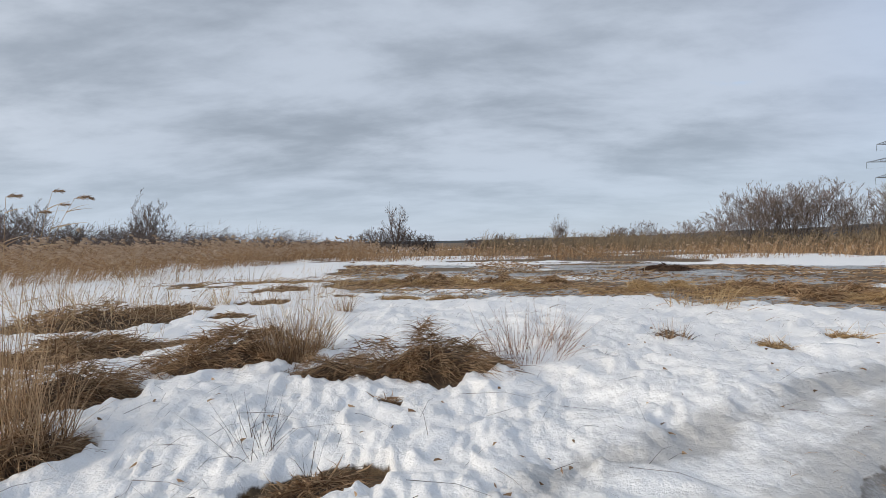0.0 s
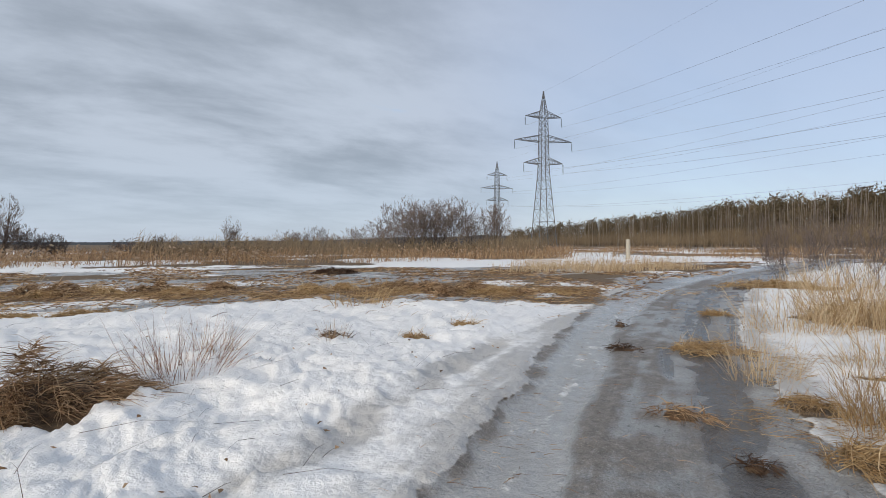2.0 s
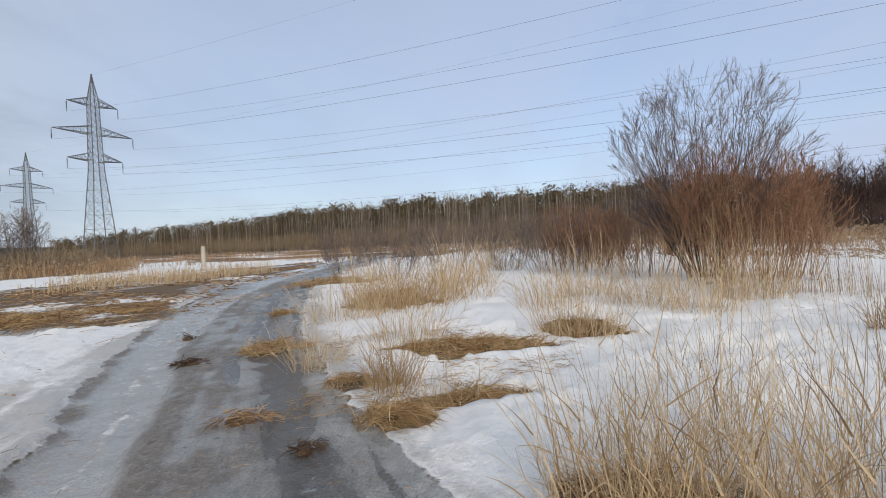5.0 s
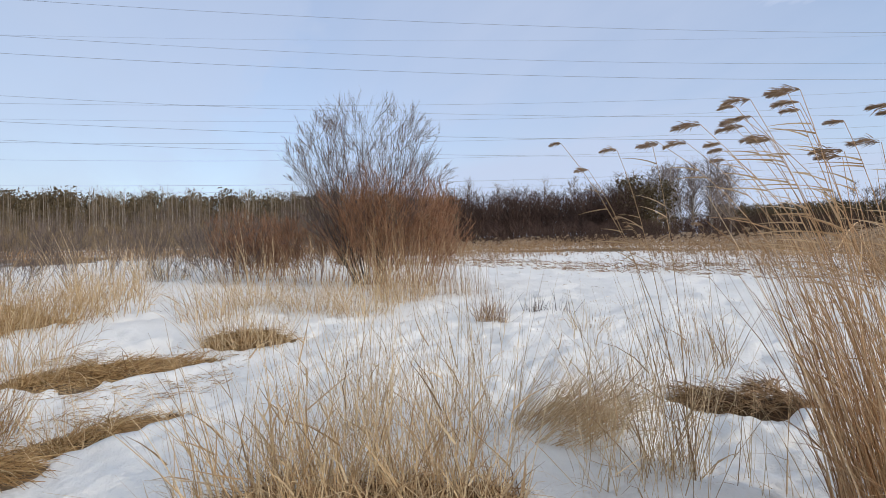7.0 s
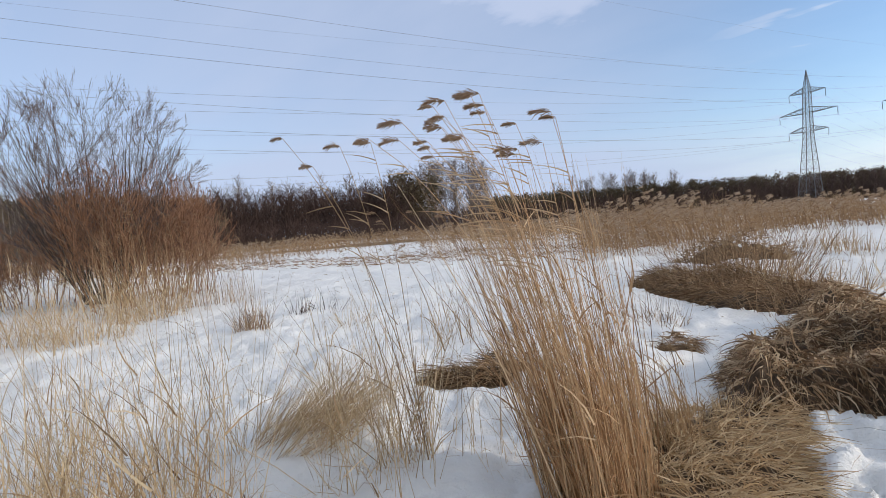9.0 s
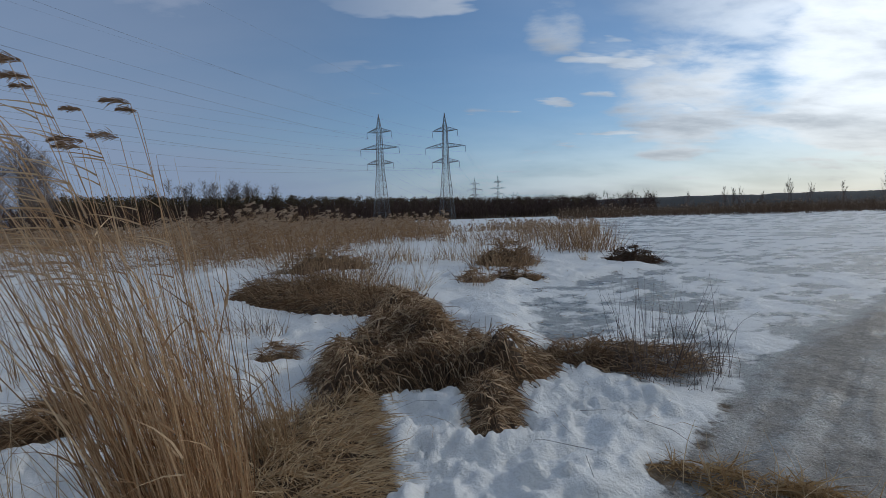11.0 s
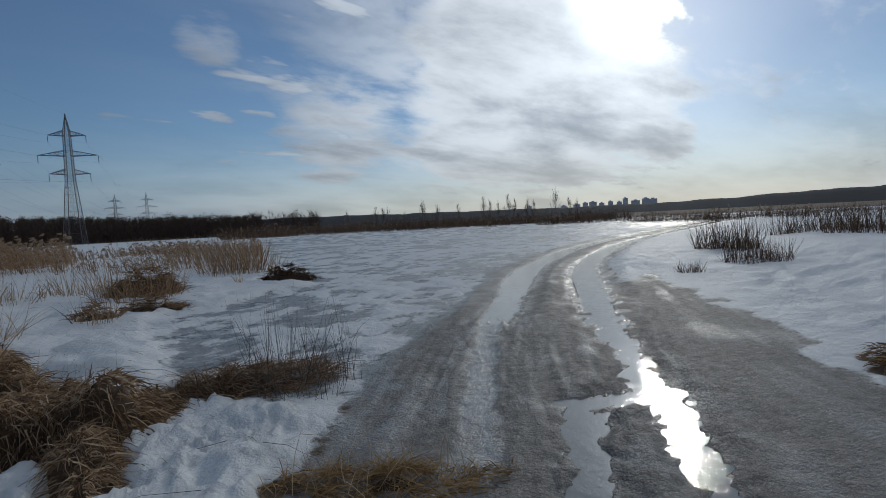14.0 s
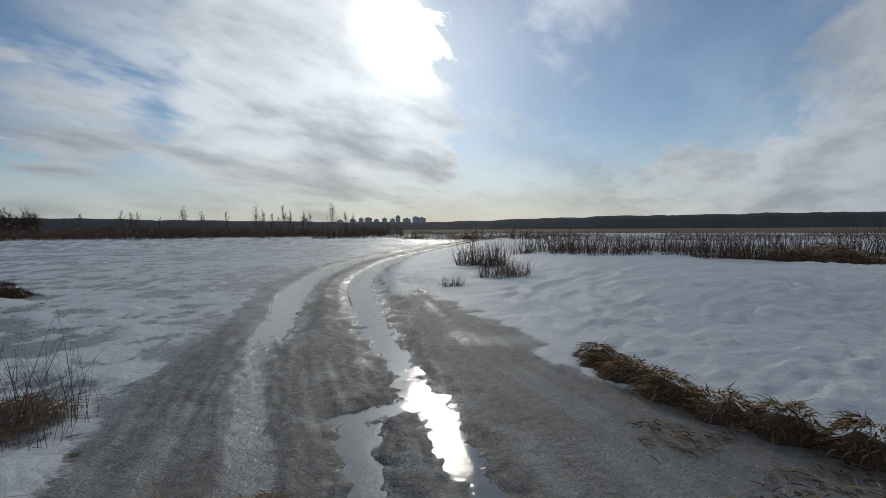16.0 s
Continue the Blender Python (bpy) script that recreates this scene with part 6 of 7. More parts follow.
tuft(2.81, -1.72, 0.30, 1.25, 69, M_STRAW, "tall pale straw standing thin in the snow", spread=0.3, droop=0.6, short=0.3, width=0.0065)
tuft(3.14, -0.48, 0.30, 1.15, 104, M_STRAW, "tall pale straw standing thin in the snow", spread=0.3, droop=0.6, short=0.3, width=0.0065)
tuft(3.12, -0.79, 0.30, 1.15, 104, M_STRAW, "tall pale straw standing thin in the snow", spread=0.3, droop=0.6, short=0.3, width=0.0065)
tuft(3.11, -1.13, 0.30, 1.15, 92, M_STRAW, "tall pale straw standing thin in the snow", spread=0.3, droop=0.6, short=0.3, width=0.0065)
tuft(3.09, -1.68, 0.30, 1.15, 46, M_STRAW, "tall pale straw standing thin in the snow", spread=0.3, droop=0.6, short=0.3, width=0.0065)
tuft(3.23, -1.36, 0.22, 1.75, 7, M_STRAW, "few tall pale stalks rising from the snow", spread=0.22, droop=0.3, short=0.5)
tuft(3.35, -1.00, 0.22, 1.60, 6, M_STRAW, "few tall pale stalks rising from the snow", spread=0.22, droop=0.3, short=0.5)
tuft(2.54, -3.06, 0.22, 1.30, 26, M_STRAW, "few tall pale stalks rising from the snow", spread=0.22, droop=0.3, short=0.5)
tuft(2.26, -2.67, 0.22, 1.35, 30, M_STRAW, "few tall pale stalks rising from the snow", spread=0.22, droop=0.3, short=0.5)
tuft(3.56, -1.88, 0.22, 1.50, 60, M_STRAW, "few tall pale stalks rising from the snow", spread=0.22, droop=0.3, short=0.5)
tuft(4.19, -1.50, 0.22, 1.45, 80, M_STRAW, "few tall pale stalks rising from the snow", spread=0.22, droop=0.3, short=0.5)
tuft(3.65, -2.37, 0.22, 1.60, 40, M_STRAW, "few tall pale stalks rising from the snow", spread=0.22, droop=0.3, short=0.5)
tuft(2.66, -2.58, 0.22, 1.30, 40, M_STRAW, "few tall pale stalks rising from the snow", spread=0.22, droop=0.3, short=0.5)
tuft(2.53, -2.99, 0.22, 1.30, 40, M_STRAW, "few tall pale stalks rising from the snow", spread=0.22, droop=0.3, short=0.5)
tuft(3.13, -2.94, 0.22, 1.10, 60, M_STRAW, "few tall pale stalks rising from the snow", spread=0.22, droop=0.3, short=0.5)
tuft(1.91, -3.27, 0.22, 1.00, 16, M_STRAW, "few tall pale stalks rising from the snow", spread=0.22, droop=0.3, short=0.5)
tuft(2.30, -3.26, 0.22, 0.90, 16, M_STRAW, "few tall pale stalks rising from the snow", spread=0.22, droop=0.3, short=0.5)
tuft(-1.99, 6.65, 0.38, 0.92, 420, M_MAT, "upright brown grass tuft with fine dry heads", spread=0.35, width=0.007)
tuft(-1.93, 6.98, 0.44, 1.38, 110, M_STRAW, "fine tall dry grass above a tussock", spread=0.3)
tuft(1.06, 6.66, 0.56, 0.83, 190, M_REDTWIG, "fine reddish dry stalks beside a tussock", spread=0.9, droop=0.15)
tuft(1.60, 7.22, 0.25, 0.58, 70, M_MAT, "small reddish weed clump in the snow", spread=0.9)
tuft(-2.22, 11.24, 0.19, 0.70, 80, M_MAT, "small dark upright grass tuft")
tuft(-5.83, 13.34, 0.33, 0.73, 70, M_STRAW, "small pale grass tuft")
tuft(-6.98, 11.42, 1.50, 0.90, 120, M_STRAW, "pale dry grass stalks standing in the snow")
tuft(-7.53, 9.95, 1.12, 0.77, 90, M_STRAW, "pale dry grass stalks standing in the snow")
tuft(-1.43, 3.78, 0.16, 0.54, 34, M_DARKGRASS, "thin dark weed stems in the snow", spread=0.7)
tuft(-0.93, 3.43, 0.04, 0.60, 7, M_DARKGRASS, "thin dark weed stems in the snow", spread=0.15)
tuft(-3.28, 3.82, 0.33, 1.18, 420, M_MAT, "leaning brown reed sheaf beside a tussock", spread=0.35, lean=(-0.25, 0.1), width=0.008)
tuft(3.22, 7.19, 0.22, 0.35, 90, M_MAT, "cut stubby grass tuft in the snow", spread=0.6)
tuft(5.93, 11.54, 0.80, 0.87, 120, M_GOLD, "golden grass tuft bent by wind", spread=0.6)
tuft(5.82, 1.43, 0.22, 0.70, 170, M_GOLD, "golden upright straw at the track edge", lean=(0.1, 0.1))
tuft(12.13, 2.84, 1.29, 1.22, 420, M_GOLD, "golden grass tussock beside the track", spread=0.5)
tuft(13.54, 1.68, 1.11, 1.04, 160, M_STRAW, "pale dry grass stalks standing in the snow")
tuft(5.56, 1.35, 0.27, 0.73, 160, M_GOLD, "golden upright straw at the track edge")
tuft(8.56, -0.90, 0.69, 1.02, 260, M_STRAW, "bushy pale straw tuft in the snow", spread=0.5)
tuft(7.98, -4.99, 0.30, 0.76, 110, M_MAT, "stubby brown grass tuft in the snow", spread=0.3)
tuft(8.76, -6.47, 0.20, 0.47, 50, M_DARKGRASS, "stubby dark grass tuft in the snow")
tuft(6.72, -6.08, 0.29, 0.49, 40, M_STRAW, "pale dry grass stalks standing in the snow")
tuft(8.57, -6.97, 0.36, 0.60, 30, M_TWIG, "wispy grey weeds in the snow", spread=0.7)
tuft(8.12, -5.06, 0.28, 0.51, 90, M_MAT, "stubby brown grass tuft in the snow", spread=0.3)
tuft(3.56, -2.83, 0.34, 0.77, 230, M_STRAW, "pale grass laid over by the wind", lean=(-0.8, -0.66), spread=0.35)
tuft(3.53, -2.85, 0.42, 0.89, 260, M_STRAW, "pale grass laid over by the wind", lean=(-0.8, -0.66), spread=0.35)
tuft(10.36, 3.69, 0.78, 1.20, 195, M_STRAW, "bushy pale straw standing in the snow", spread=0.5, droop=0.5, width=0.0045)
tuft(11.85, 3.06, 0.80, 1.50, 221, M_STRAW, "bushy pale straw standing in the snow", spread=0.5, droop=0.5, width=0.0045)
tuft(13.90, 2.38, 0.85, 1.54, 195, M_STRAW, "bushy pale straw standing in the snow", spread=0.5, droop=0.5, width=0.0045)
tuft(16.92, 1.81, 1.03, 2.10, 221, M_STRAW, "bushy pale straw standing in the snow", spread=0.5, droop=0.5, width=0.0045)
tuft(7.90, 1.65, 0.61, 1.09, 208, M_STRAW, "bushy pale straw standing in the snow", spread=0.5, droop=0.5, width=0.0045)
tuft(18.08, 5.55, 1.04, 1.56, 143, M_STRAW, "bushy pale straw standing in the snow", spread=0.5, droop=0.5, width=0.0045)
tuft(11.11, -0.54, 0.66, 1.36, 156, M_STRAW, "bushy pale straw standing in the snow", spread=0.5, droop=0.5, width=0.0045)
tuft(12.94, -1.47, 0.78, 1.95, 182, M_STRAW, "bushy pale straw standing in the snow", spread=0.5, droop=0.5, width=0.0045)
tuft(11.60, -2.58, 0.77, 1.61, 195, M_STRAW, "bushy pale straw standing in the snow", spread=0.5, droop=0.5, width=0.0045)
tuft(10.54, -3.36, 0.72, 1.65, 195, M_STRAW, "bushy pale straw standing in the snow", spread=0.5, droop=0.5, width=0.0045)
tuft(12.06, -5.02, 0.71, 1.60, 143, M_STRAW, "bushy pale straw standing in the snow", spread=0.5, droop=0.5, width=0.0045)
tuft(25.60, 1.08, 1.27, 2.12, 117, M_STRAW, "bushy pale straw standing in the snow", spread=0.5, droop=0.5, width=0.0045)
tuft(6.65, 2.67, 0.39, 0.87, 169, M_STRAW, "bushy pale straw standing in the snow", spread=0.5, droop=0.5, width=0.0045)
tuft(5.32, 0.73, 0.37, 0.64, 91, M_STRAW, "bushy pale straw standing in the snow", spread=0.5, droop=0.5, width=0.0045)
tuft(-9.12, 13.24, 1.80, 1.26, 130, M_REED, "thin brown grass standing in the snow", spread=0.6, droop=0.4, width=0.004)
tuft(-6.00, 11.75, 0.66, 0.59, 60, M_REED, "thin brown grass standing in the snow", spread=0.6, droop=0.4, width=0.004)
tuft(-4.72, 13.81, 0.82, 0.73, 70, M_REED, "thin brown grass standing in the snow", spread=0.6, droop=0.4, width=0.004)
tuft(-4.04, 16.00, 0.74, 0.74, 50, M_REED, "thin brown grass standing in the snow", spread=0.6, droop=0.4, width=0.004)
tuft(-11.00, 14.14, 1.20, 1.20, 90, M_REED, "thin brown grass standing in the snow", spread=0.6, droop=0.4, width=0.004)
tuft(-12.28, 22.63, 2.30, 1.44, 90, M_REED, "thin brown grass standing in the snow", spread=0.6, droop=0.4, width=0.004)
tuft(-8.91, 21.82, 1.58, 1.05, 60, M_REED, "thin brown grass standing in the snow", spread=0.6, droop=0.4, width=0.004)
tuft(-3.32, 20.46, 1.39, 0.93, 60, M_REED, "thin brown grass standing in the snow", spread=0.6, droop=0.4, width=0.004)
tuft(-7.10, 8.73, 0.57, 1.01, 70, M_REED, "thin brown grass standing in the snow", spread=0.6, droop=0.4, width=0.004)
tuft(-5.33, 8.55, 0.56, 0.68, 50, M_REED, "thin brown grass standing in the snow", spread=0.6, droop=0.4, width=0.004)
tuft(1.98, -11.98, 0.96, 1.91, 330, M_MAT, "brown dead grass standing on the sedge bank", spread=0.45, droop=0.7)
tuft(2.45, -10.42, 0.67, 1.00, 200, M_MAT, "brown dead grass standing on the sedge bank", spread=0.45, droop=0.7)
tuft(0.90, -9.29, 0.82, 1.06, 260, M_MAT, "brown dead grass standing on the sedge bank", spread=0.45, droop=0.7)
tuft(0.26, -6.88, 0.55, 0.69, 220, M_MAT, "brown dead grass standing on the sedge bank", spread=0.45, droop=0.7)
tuft(-0.24, -6.14, 0.55, 0.61, 220, M_MAT, "brown dead grass standing on the sedge bank", spread=0.45, droop=0.7)
tuft(2.41, -7.78, 0.46, 0.58, 130, M_MAT, "brown dead grass standing on the sedge bank", spread=0.45, droop=0.7)
tuft(0.22, -16.34, 0.79, 0.79, 140, M_REED, "brown reed tuft on the snowy shore", spread=0.3, droop=0.4)
tuft(-1.37, -17.38, 0.94, 0.94, 140, M_REED, "brown reed tuft on the snowy shore", spread=0.3, droop=0.4)
tuft(-2.26, -15.50, 0.75, 0.67, 100, M_REED, "brown reed tuft on the snowy shore", spread=0.3, droop=0.4)
tuft(1.15, -18.50, 0.90, 0.80, 120, M_REED, "brown reed tuft on the snowy shore", spread=0.3, droop=0.4)
tuft(-2.22, -5.71, 0.40, 1.15, 90, M_TWIG, "thin grey stalks on a tussock at the ice edge", spread=0.45, droop=0.12, width=0.006, short=0.25)
tuft(-2.87, -5.59, 0.10, 0.83, 10, M_TWIG, "few thin grey stalks at the ice edge", spread=0.2)
tuft(-2.78, -5.32, 0.16, 1.05, 14, M_TWIG, "tall dark bent stalks rising from the ice edge", spread=0.25, droop=0.5, short=0.5, width=0.0075)
tuft(-2.60, -5.69, 0.22, 0.95, 16, M_TWIG, "tall dark bent stalks rising from the ice edge", spread=0.25, droop=0.5, short=0.5, width=0.0075)
tuft(-2.31, -14.55, 0.94, 1.10, 220, M_MAT, "brown grass tuft on the snow", spread=0.6)
tuft(-1.18, -11.76, 0.37, 0.56, 120, M_MAT, "brown grass tuft on the snow", spread=0.6)
tuft(-6.34, -19.84, 1.47, 1.47, 420, M_MAT, "dense brown reed tuft at the lake edge", spread=0.25)
tuft(-5.13, -16.19, 0.11, 0.40, 24, M_STRAW, "small upright straw tuft")
tuft(-6.46, -15.60, 0.73, 0.73, 60, M_DARKGRASS, "dark broken stalks on the ice edge", spread=0.9)
tuft(0.98, -4.71, 0.14, 0.66, 30, M_TWIG, "thin grey stalks in the snow")
tuft(2.20, -12.38, 1.47, 1.47, 260, M_MAT, "brown grass standing on a tussock", spread=0.6)
tuft(0.79, -10.79, 0.91, 0.80, 160, M_STRAW, "pale dry grass stalks standing in the snow", spread=0.6)
tuft(-2.31, -5.28, 0.34, 0.86, 60, M_TWIG, "thin grey stalks at the ice edge", spread=0.4)
tuft(-4.84, -0.13, 0.08, 0.31, 6, M_DARKGRASS, "dark bent stem on straw")
tuft(-19.00, -7.85, 1.25, 1.24, 652, M_MARSH, "brown reed stubble on the snow bank", spread=0.08, short=0.15, droop=0.2, width=0.004, ry=0.70, turn=1.20)
tuft(-15.01, -5.57, 0.97, 0.65, 530, M_MARSH, "brown reed stubble on the snow bank", spread=0.08, short=0.15, droop=0.2, width=0.004, ry=0.54, turn=1.20)
tuft(-12.67, -6.23, 0.43, 0.34, 163, M_MARSH, "brown reed stubble on the snow bank", spread=0.08, short=0.15, droop=0.2, width=0.004, ry=0.24, turn=1.20)
tuft(-23.49, -3.94, 2.44, 1.16, 816, M_MARSH, "brown reed stubble on the snow bank", spread=0.08, short=0.15, droop=0.2, width=0.004, ry=1.37, turn=1.20)
tuft(-26.60, -6.82, 2.52, 1.20, 652, M_MARSH, "brown reed stubble on the snow bank", spread=0.08, short=0.15, droop=0.2, width=0.004, ry=1.42, turn=1.20)
tuft(-25.77, -1.97, 1.58, 1.13, 326, M_MARSH, "brown reed stubble on the snow bank", spread=0.08, short=0.15, droop=0.2, width=0.004, ry=0.89, turn=1.20)
tuft(-24.93, 0.14, 1.79, 1.09, 367, M_MARSH, "brown reed stubble on the snow bank", spread=0.08, short=0.15, droop=0.2, width=0.004, ry=1.01, turn=1.20)
tuft(-20.88, 1.09, 1.49, 1.12, 652, M_MARSH, "brown reed stubble on the snow bank", spread=0.08, short=0.15, droop=0.2, width=0.004, ry=0.84, turn=1.20)
tuft(-23.55, 2.46, 1.47, 0.87, 367, M_MARSH, "brown reed stubble on the snow bank", spread=0.08, short=0.15, droop=0.2, width=0.004, ry=0.82, turn=1.20)
tuft(-29.14, 4.56, 1.82, 1.08, 326, M_MARSH, "brown reed stubble on the snow bank", spread=0.08, short=0.15, droop=0.2, width=0.004, ry=1.02, turn=1.20)
tuft(-20.76, 3.99, 1.74, 0.78, 489, M_MARSH, "brown reed stubble on the snow bank", spread=0.08, short=0.15, droop=0.2, width=0.004, ry=0.98, turn=1.20)
tuft(-24.12, 6.10, 1.54, 1.53, 489, M_MARSH, "brown reed stubble on the snow bank", spread=0.08, short=0.15, droop=0.2, width=0.004, ry=0.86, turn=1.20)
tuft(-22.39, -0.74, 0.68, 1.09, 163, M_MARSH, "brown reed stubble on the snow bank", spread=0.08, short=0.15, droop=0.2, width=0.004, ry=0.38, turn=1.20)
reed_bed("reed_bed", "tan reed bed with plumes in front of shrubs", sector(-46, -8, [(-46, 24), (-36, 27), (-30, 31), (-22, 38), (-16, 46), (-8, 52)], 28, 8500, 1.0), 1.2, 2.3, M_REEDFAR, 0.5, 0.8, lean=0.5, gaps=0.36, gap_scale=2.6)
reed_bed("dry_scrub", "dense dark leafless scrub behind the reeds", sector(-47, -15, [(-47, 52), (-30, 62), (-15, 84)], 16, 3600, 1.0), 2.2, 4.6, M_TWIG, 0.0, 0.9, leaves=4, category="dry scrub", gaps=0.22, gap_scale=6.0, tilt=0.35)
reed_bed("dry_grass", "thin pale stalks scattered over the snow", sector(-46, 22, [(-46, 10), (0, 12), (22, 12)], 22, 700, 0.8), 0.25, 0.7, M_STRAW, 0.0, 0.8, 0.6, 1, 0.45, "dry grass", 2.5)
reed_bed("dry_scrub", "brown tangle of dead reeds and twigs under the shrubs", sector(4, 47, [(4, 72), (47, 64)], 18, 4200, 1.0), 1.3, 3.0, M_WOODTWIG, 0.0, 1.3, category="dry scrub")
reed_bed("dry_grass", "brown dead grass and reeds across the far field", sector(-12, 50, [(-12, 44), (10, 42), (30, 44), (50, 52)], 66, 10000, 1.3), 0.6, 1.5, M_REEDFAR, 0.1, 1.2, leaves=1, gaps=0.30, category="dry grass", gap_scale=9.0, tilt=0.25)
reed_bed("dry_grass", "pale straw field beside the track", scatter([(18, 21), (25.7, 24.5), (33, 19), (31, 15.5), (24, 16)], 1500), 0.3, 0.9, M_STRAW, 0.0, 1.0, category="dry grass")
reed_bed("dry_grass", "brown dead grass before the wood", sector(44, 108, [(44, 62), (60, 60), (75, 42), (90, 40), (108, 36)], 70, 9000, 1.0), 0.5, 1.4, M_REEDFAR, 0.05, 1.2, leaves=1, gaps=0.4, category="dry grass", gap_scale=10.0, tilt=0.25)
reed_bed("reed_bed", "wide tan reed field beyond the snow", sector(104, 180, [(104, 34), (120, 29), (134, 24), (150, 22), (162, 24), (168, 30), (180, 40)], 62, 15000, 1.0), 0.8, 1.6, M_REEDFAR, 0.2, 0.75, gaps=0.26, gap_scale=7.0, tilt=0.2)
reed_bed("reed_bed", "tan plumed reeds at the edge of the field", sector(156, 184, [(156, 17), (166, 18), (172, 26), (184, 34)], 12, 1900, 1.0), 1.0, 1.9, M_REEDFAR, 0.35)
reed_bed("reed_bed", "brown reeds along the lake shore", sector(180, 200, [(180, 30), (188, 24), (200, 19)], 30, 2600, 1.0), 0.5, 1.1, M_MAT, 0.1, gaps=0.45, gap_scale=5.0)
reed_bed("reed_bed", "dark brown reeds on the far lake shore", sector(196, 240, [(196, 100), (212, 122), (222, 118), (228, 105), (240, 112)], 60, 12000, 1.0), 1.0, 3.2, M_MARSH, 0.1, 0.8, leaves=2, tilt=0.3, gaps=0.36, gap_scale=7.0)
reed_bed("reed_bed", "tall brown reeds where the track meets the far shore", sector(230, 256, [(230, 100), (240, 90), (256, 74)], 14, 2600, 1.0), 0.6, 1.9, M_MARSH, 0.2, 0.8, tilt=0.25, gaps=0.50, gap_scale=5.0)
reed_bed("reed_bed", "brown reeds and sedge across the western marsh", sector(238, 300, [(238, 92), (250, 62), (262, 48), (300, 44)], 80, 17000, 1.0), 0.4, 1.3, M_MARSH, 0.1, 0.45, leaves=1, gaps=0.60, gap_scale=9.0, tilt=0.35)
q = np.array(STRIP)
seg_i = rng.integers(0, len(q) - 1, 9000)
fr = rng.uniform(0, 1, (9000, 1))
sp = q[seg_i] * (1 - fr) + q[seg_i + 1] * fr + rng.normal(0, 1, (9000, 2)) * rng.choice([0.8, 1.6, 2.4], (9000, 1))
sp = sp[fbm(sp[:, 0], sp[:, 1], 1.3, 3, 23) > -0.12]
litter("dead_grass", "brown dead grass lying between snow and ice", sp[::2] + rng.normal(0, 0.25, sp[::2].shape), M_MAT, 0.5, 0.009, 0.5)
for k in range(30):
    sx, sy = q[int(rng.integers(4, len(q) - 4))] + rng.normal(0, 1.0, 2)
    tussock(float(sx), float(sy), float(rng.uniform(0.3, 0.7)), float(rng.uniform(0.2, 0.4)), float(rng.uniform(-60, 20)), float(rng.uniform(0.12, 0.3)), ("gold", "mat")[k % 2], 70.0)
ef = sector(104, 180, [(104, 32), (120, 27), (134, 22), (150, 20), (162, 22), (168, 28), (180, 38)], 8, 3500, 1.0)
litter("dead_grass", "low bent grass along the reed field edge", ef, M_REEDFAR, 0.5, 0.009, 0.9)
litter("dead_grass", "flattened tan dead grass between snow and ice", sp[fbm(sp[:, 0], sp[:, 1], 1.3, 3, 207) > -0.02], M_GOLD, 0.55, 0.009, 0.45)
fl = scatter(FLOOD, 9000)
fl = fl[fbm(fl[:, 0], fl[:, 1], 4.0, 3, 201) > -0.06]
litter("dead_grass", "dead grass frozen into flooded ice", fl, M_MAT, 0.5, 0.014, 0.3)
sw = sector(-44, 118, [(-44, 3.2), (118, 3.2)], 24, 3000, 1.3)
sw = sw[(along(sw[:, 0], sw[:, 1], ROAD)[0] > 3.6) & (fbm(sw[:, 0], sw[:, 1], 1.6, 3, 205) > 0.0)]
litter("snow_weeds", "scattered thin dead stems poking from the snow", sw, M_TWIG, 0.36, 0.0034, 1.0, "weeds")
sw = sector(118, 205, [(118, 3.2), (205, 4.5)], 22, 900, 1.4)
litter("snow_weeds", "scattered thin dead stems poking from the snow", sw, M_STRAW, 0.26, 0.0045, 1.3, "weeds")
lf = np.concatenate([sector(-44, 40, [(-44, 2.4), (40, 2.8)], 5.0, 90, 1.2), sector(150, 200, [(150, 2.6), (200, 3.2)], 3.0, 40, 1.2)])
lf = lf[along(lf[:, 0], lf[:, 1], ROAD)[0] > 2.2]
litter("fallen_stems", "long thin dead stems lying on the snow", lf, M_DARKGRASS, 0.75, 0.0042, 0.25, "stems")
lf = sector(-44, 44, [(-44, 2.2), (44, 2.6)], 7.0, 120, 1.2)
lf = lf[along(lf[:, 0], lf[:, 1], ROAD)[0] > 2.2]
litter("fallen_leaves", "small curled brown leaves lying on the snow", lf, M_MAT, 0.075, 0.028, 0.35, "leaves")
gl = scatter([(4.2, 2.2), (5.2, -0.2), (7.5, -0.9), (9.5, 0.5), (9.0, 3.2), (6.0, 2.6)], 2600)
gl = gl[fbm(gl[:, 0], gl[:, 1], 0.9, 3, 211) > 0.08]
litter("straw_litter", "golden straw strewn over patchy snow beside the track", gl, M_GOLD, 0.26, 0.006, 0.25, "straw")
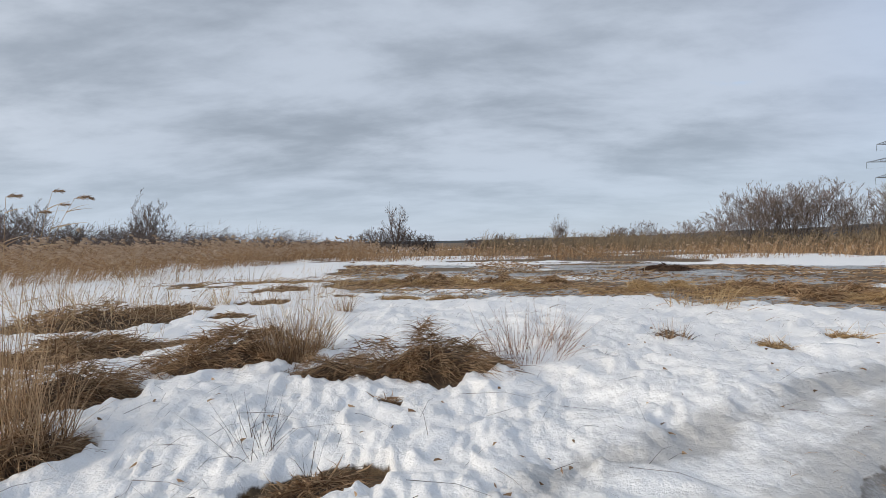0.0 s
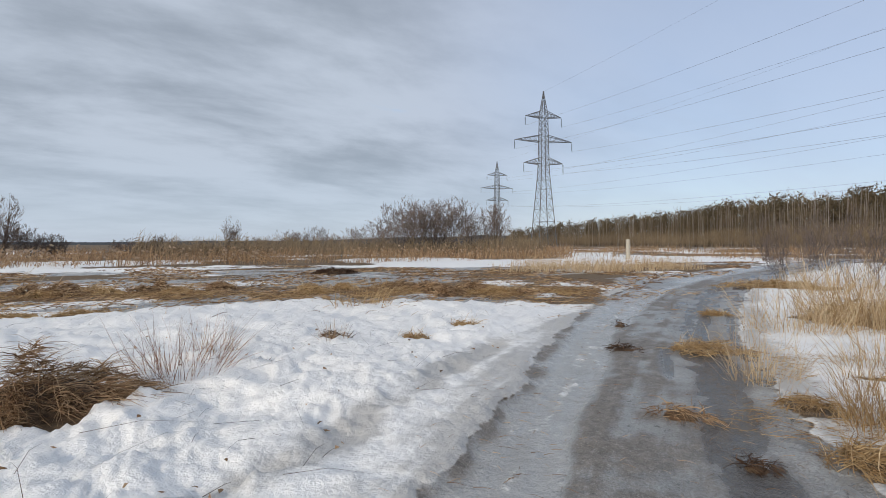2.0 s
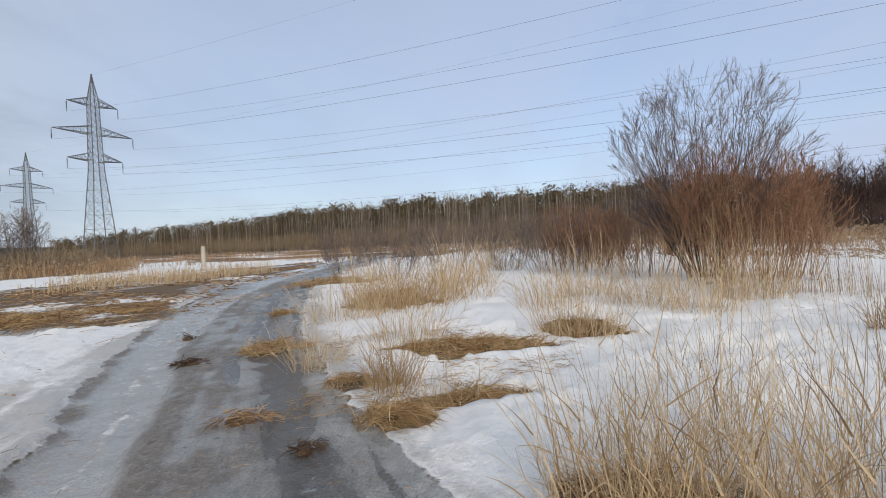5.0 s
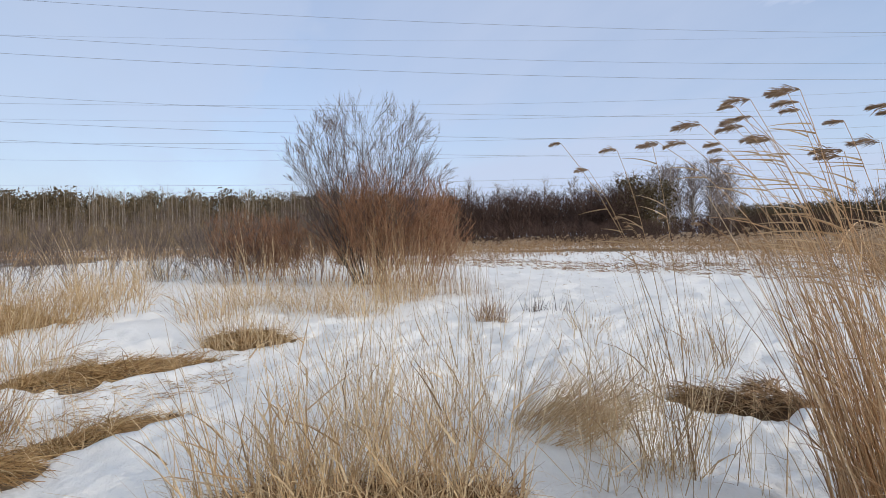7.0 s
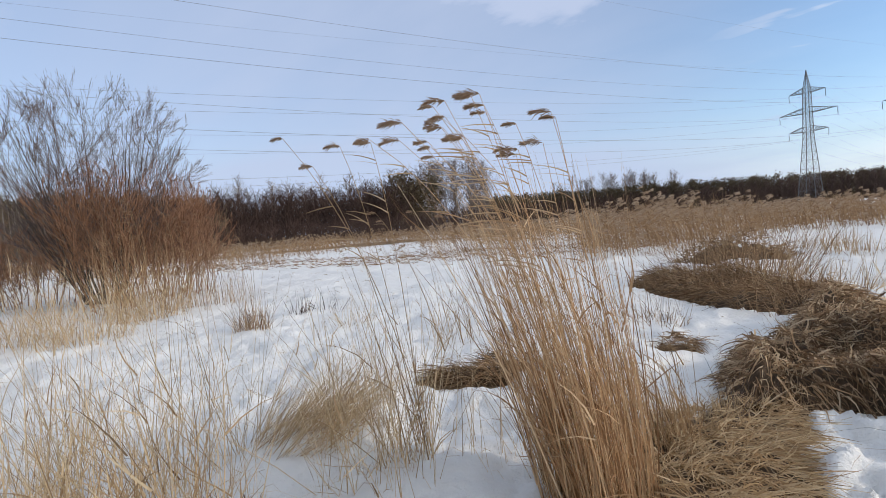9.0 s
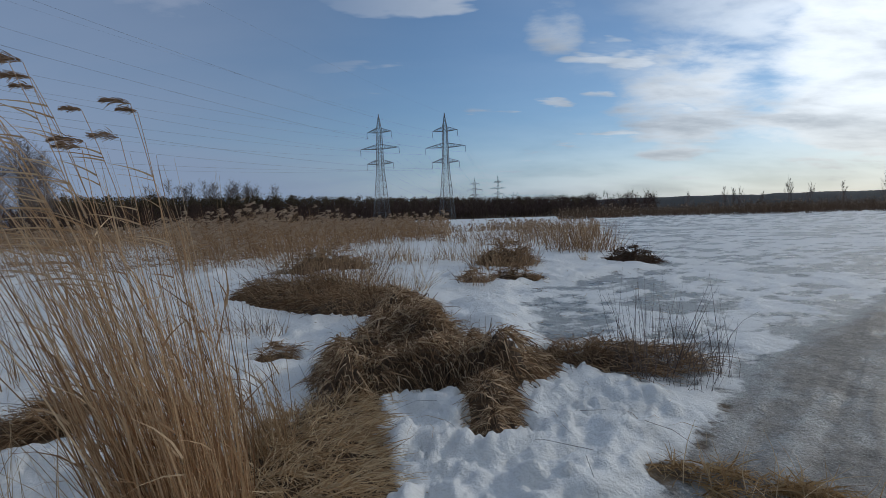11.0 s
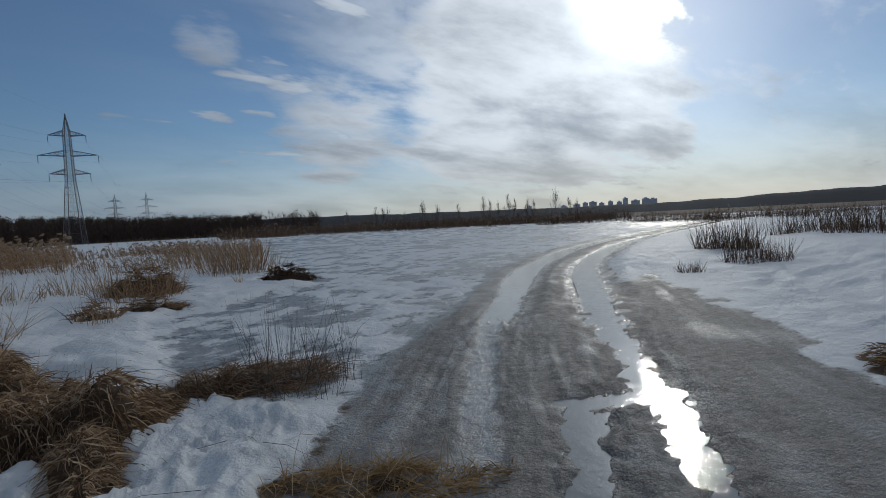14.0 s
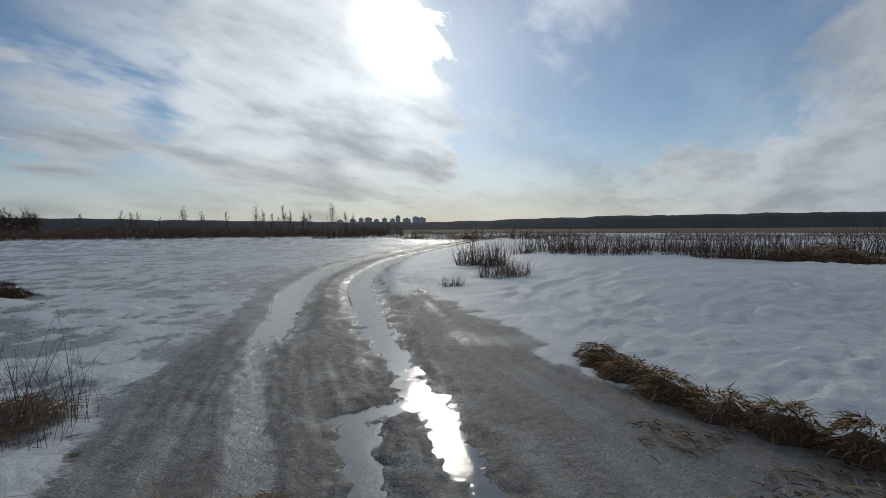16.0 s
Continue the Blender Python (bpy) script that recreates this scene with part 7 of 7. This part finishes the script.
vl = scatter([(-5.6, -1.0), (-5.0, 0.1), (-4.5, 1.0), (-3.9, 0.7), (-3.6, -0.2), (-4.0, -0.8), (-4.8, -1.1)], 900)
litter("sedge_litter", "brown broken sedge strewn over the icy verge", vl[fbm(vl[:, 0], vl[:, 1], 0.5, 3, 209) > -0.05], M_CURL, 0.12, 0.010, 0.25, "dead grass")
rd = sector(30, 80, [(30, 2.6), (80, 2.6)], 16, 1500, 1.0)
rd = rd[(along(rd[:, 0], rd[:, 1], ROAD)[0] < 1.8)]
litter("straw_litter", "loose straw scattered on the icy track", rd, M_MAT, 0.14, 0.005, 0.1, "straw")
for tx, td, th, tn in ((70, 24, 2.2, 16), (76, 21, 2.4, 18), (82, 22, 2.2, 16), (88, 24, 2.5, 18), (93, 21, 2.4, 18), (86, 30, 3.0, 18), (79, 32, 3.0, 18), (98, 27, 2.8, 18), (102, 31, 3.2, 18), (96, 34, 3.2, 18), (91, 36, 3.4, 18), (73, 36, 3.2, 18)):
    shrub(*polar(tx, td), "leafless_shrub", "low grey-brown leafless shrub in the snow", "shrub", "low shrubs", th * 1.1, tn + 8, 0.65, (8, 7), M_TWIG, thick=0.009, thin=0.0036, base_r=0.8, shrink=(0.42, 0.5))
for tx, td, th in ((213.5, 150, 5), (217.5, 190, 11), (219, 190, 10), (224.3, 190, 11.5), (224.9, 190, 10), (226.0, 185, 9), (227.0, 188, 12), (227.7, 188, 10), (229.0, 190, 11), (229.8, 190, 9), (232.2, 190, 13.5), (233.8, 190, 10), (234.5, 190, 8.5), (221.5, 190, 9), (209, 190, 8), (213, 190, 9), (212.3, 190, 9.5), (213.7, 188, 9), (215.5, 185, 7)):
    bare_tree(*polar(tx, td), th, "slim leafless tree on the far lake shore", "far shore trees", 0.07, 0.42, (34, 8, 5), M_FARTWIG, M_FARTWIG, 0.15, 0.011, th * 0.34)
px, py = 43.50, 29.59
post = new("concrete_post", Acc().add(*tubes([(0, 0, -0.3)], [(0.02, 0, 1.9)], 0.26, 0.22, 4)).mesh("concrete_post", M_POST))
post.location = (px, py, ground_z(px, py))
tagged(post, "short weathered concrete post beside the track", "post")
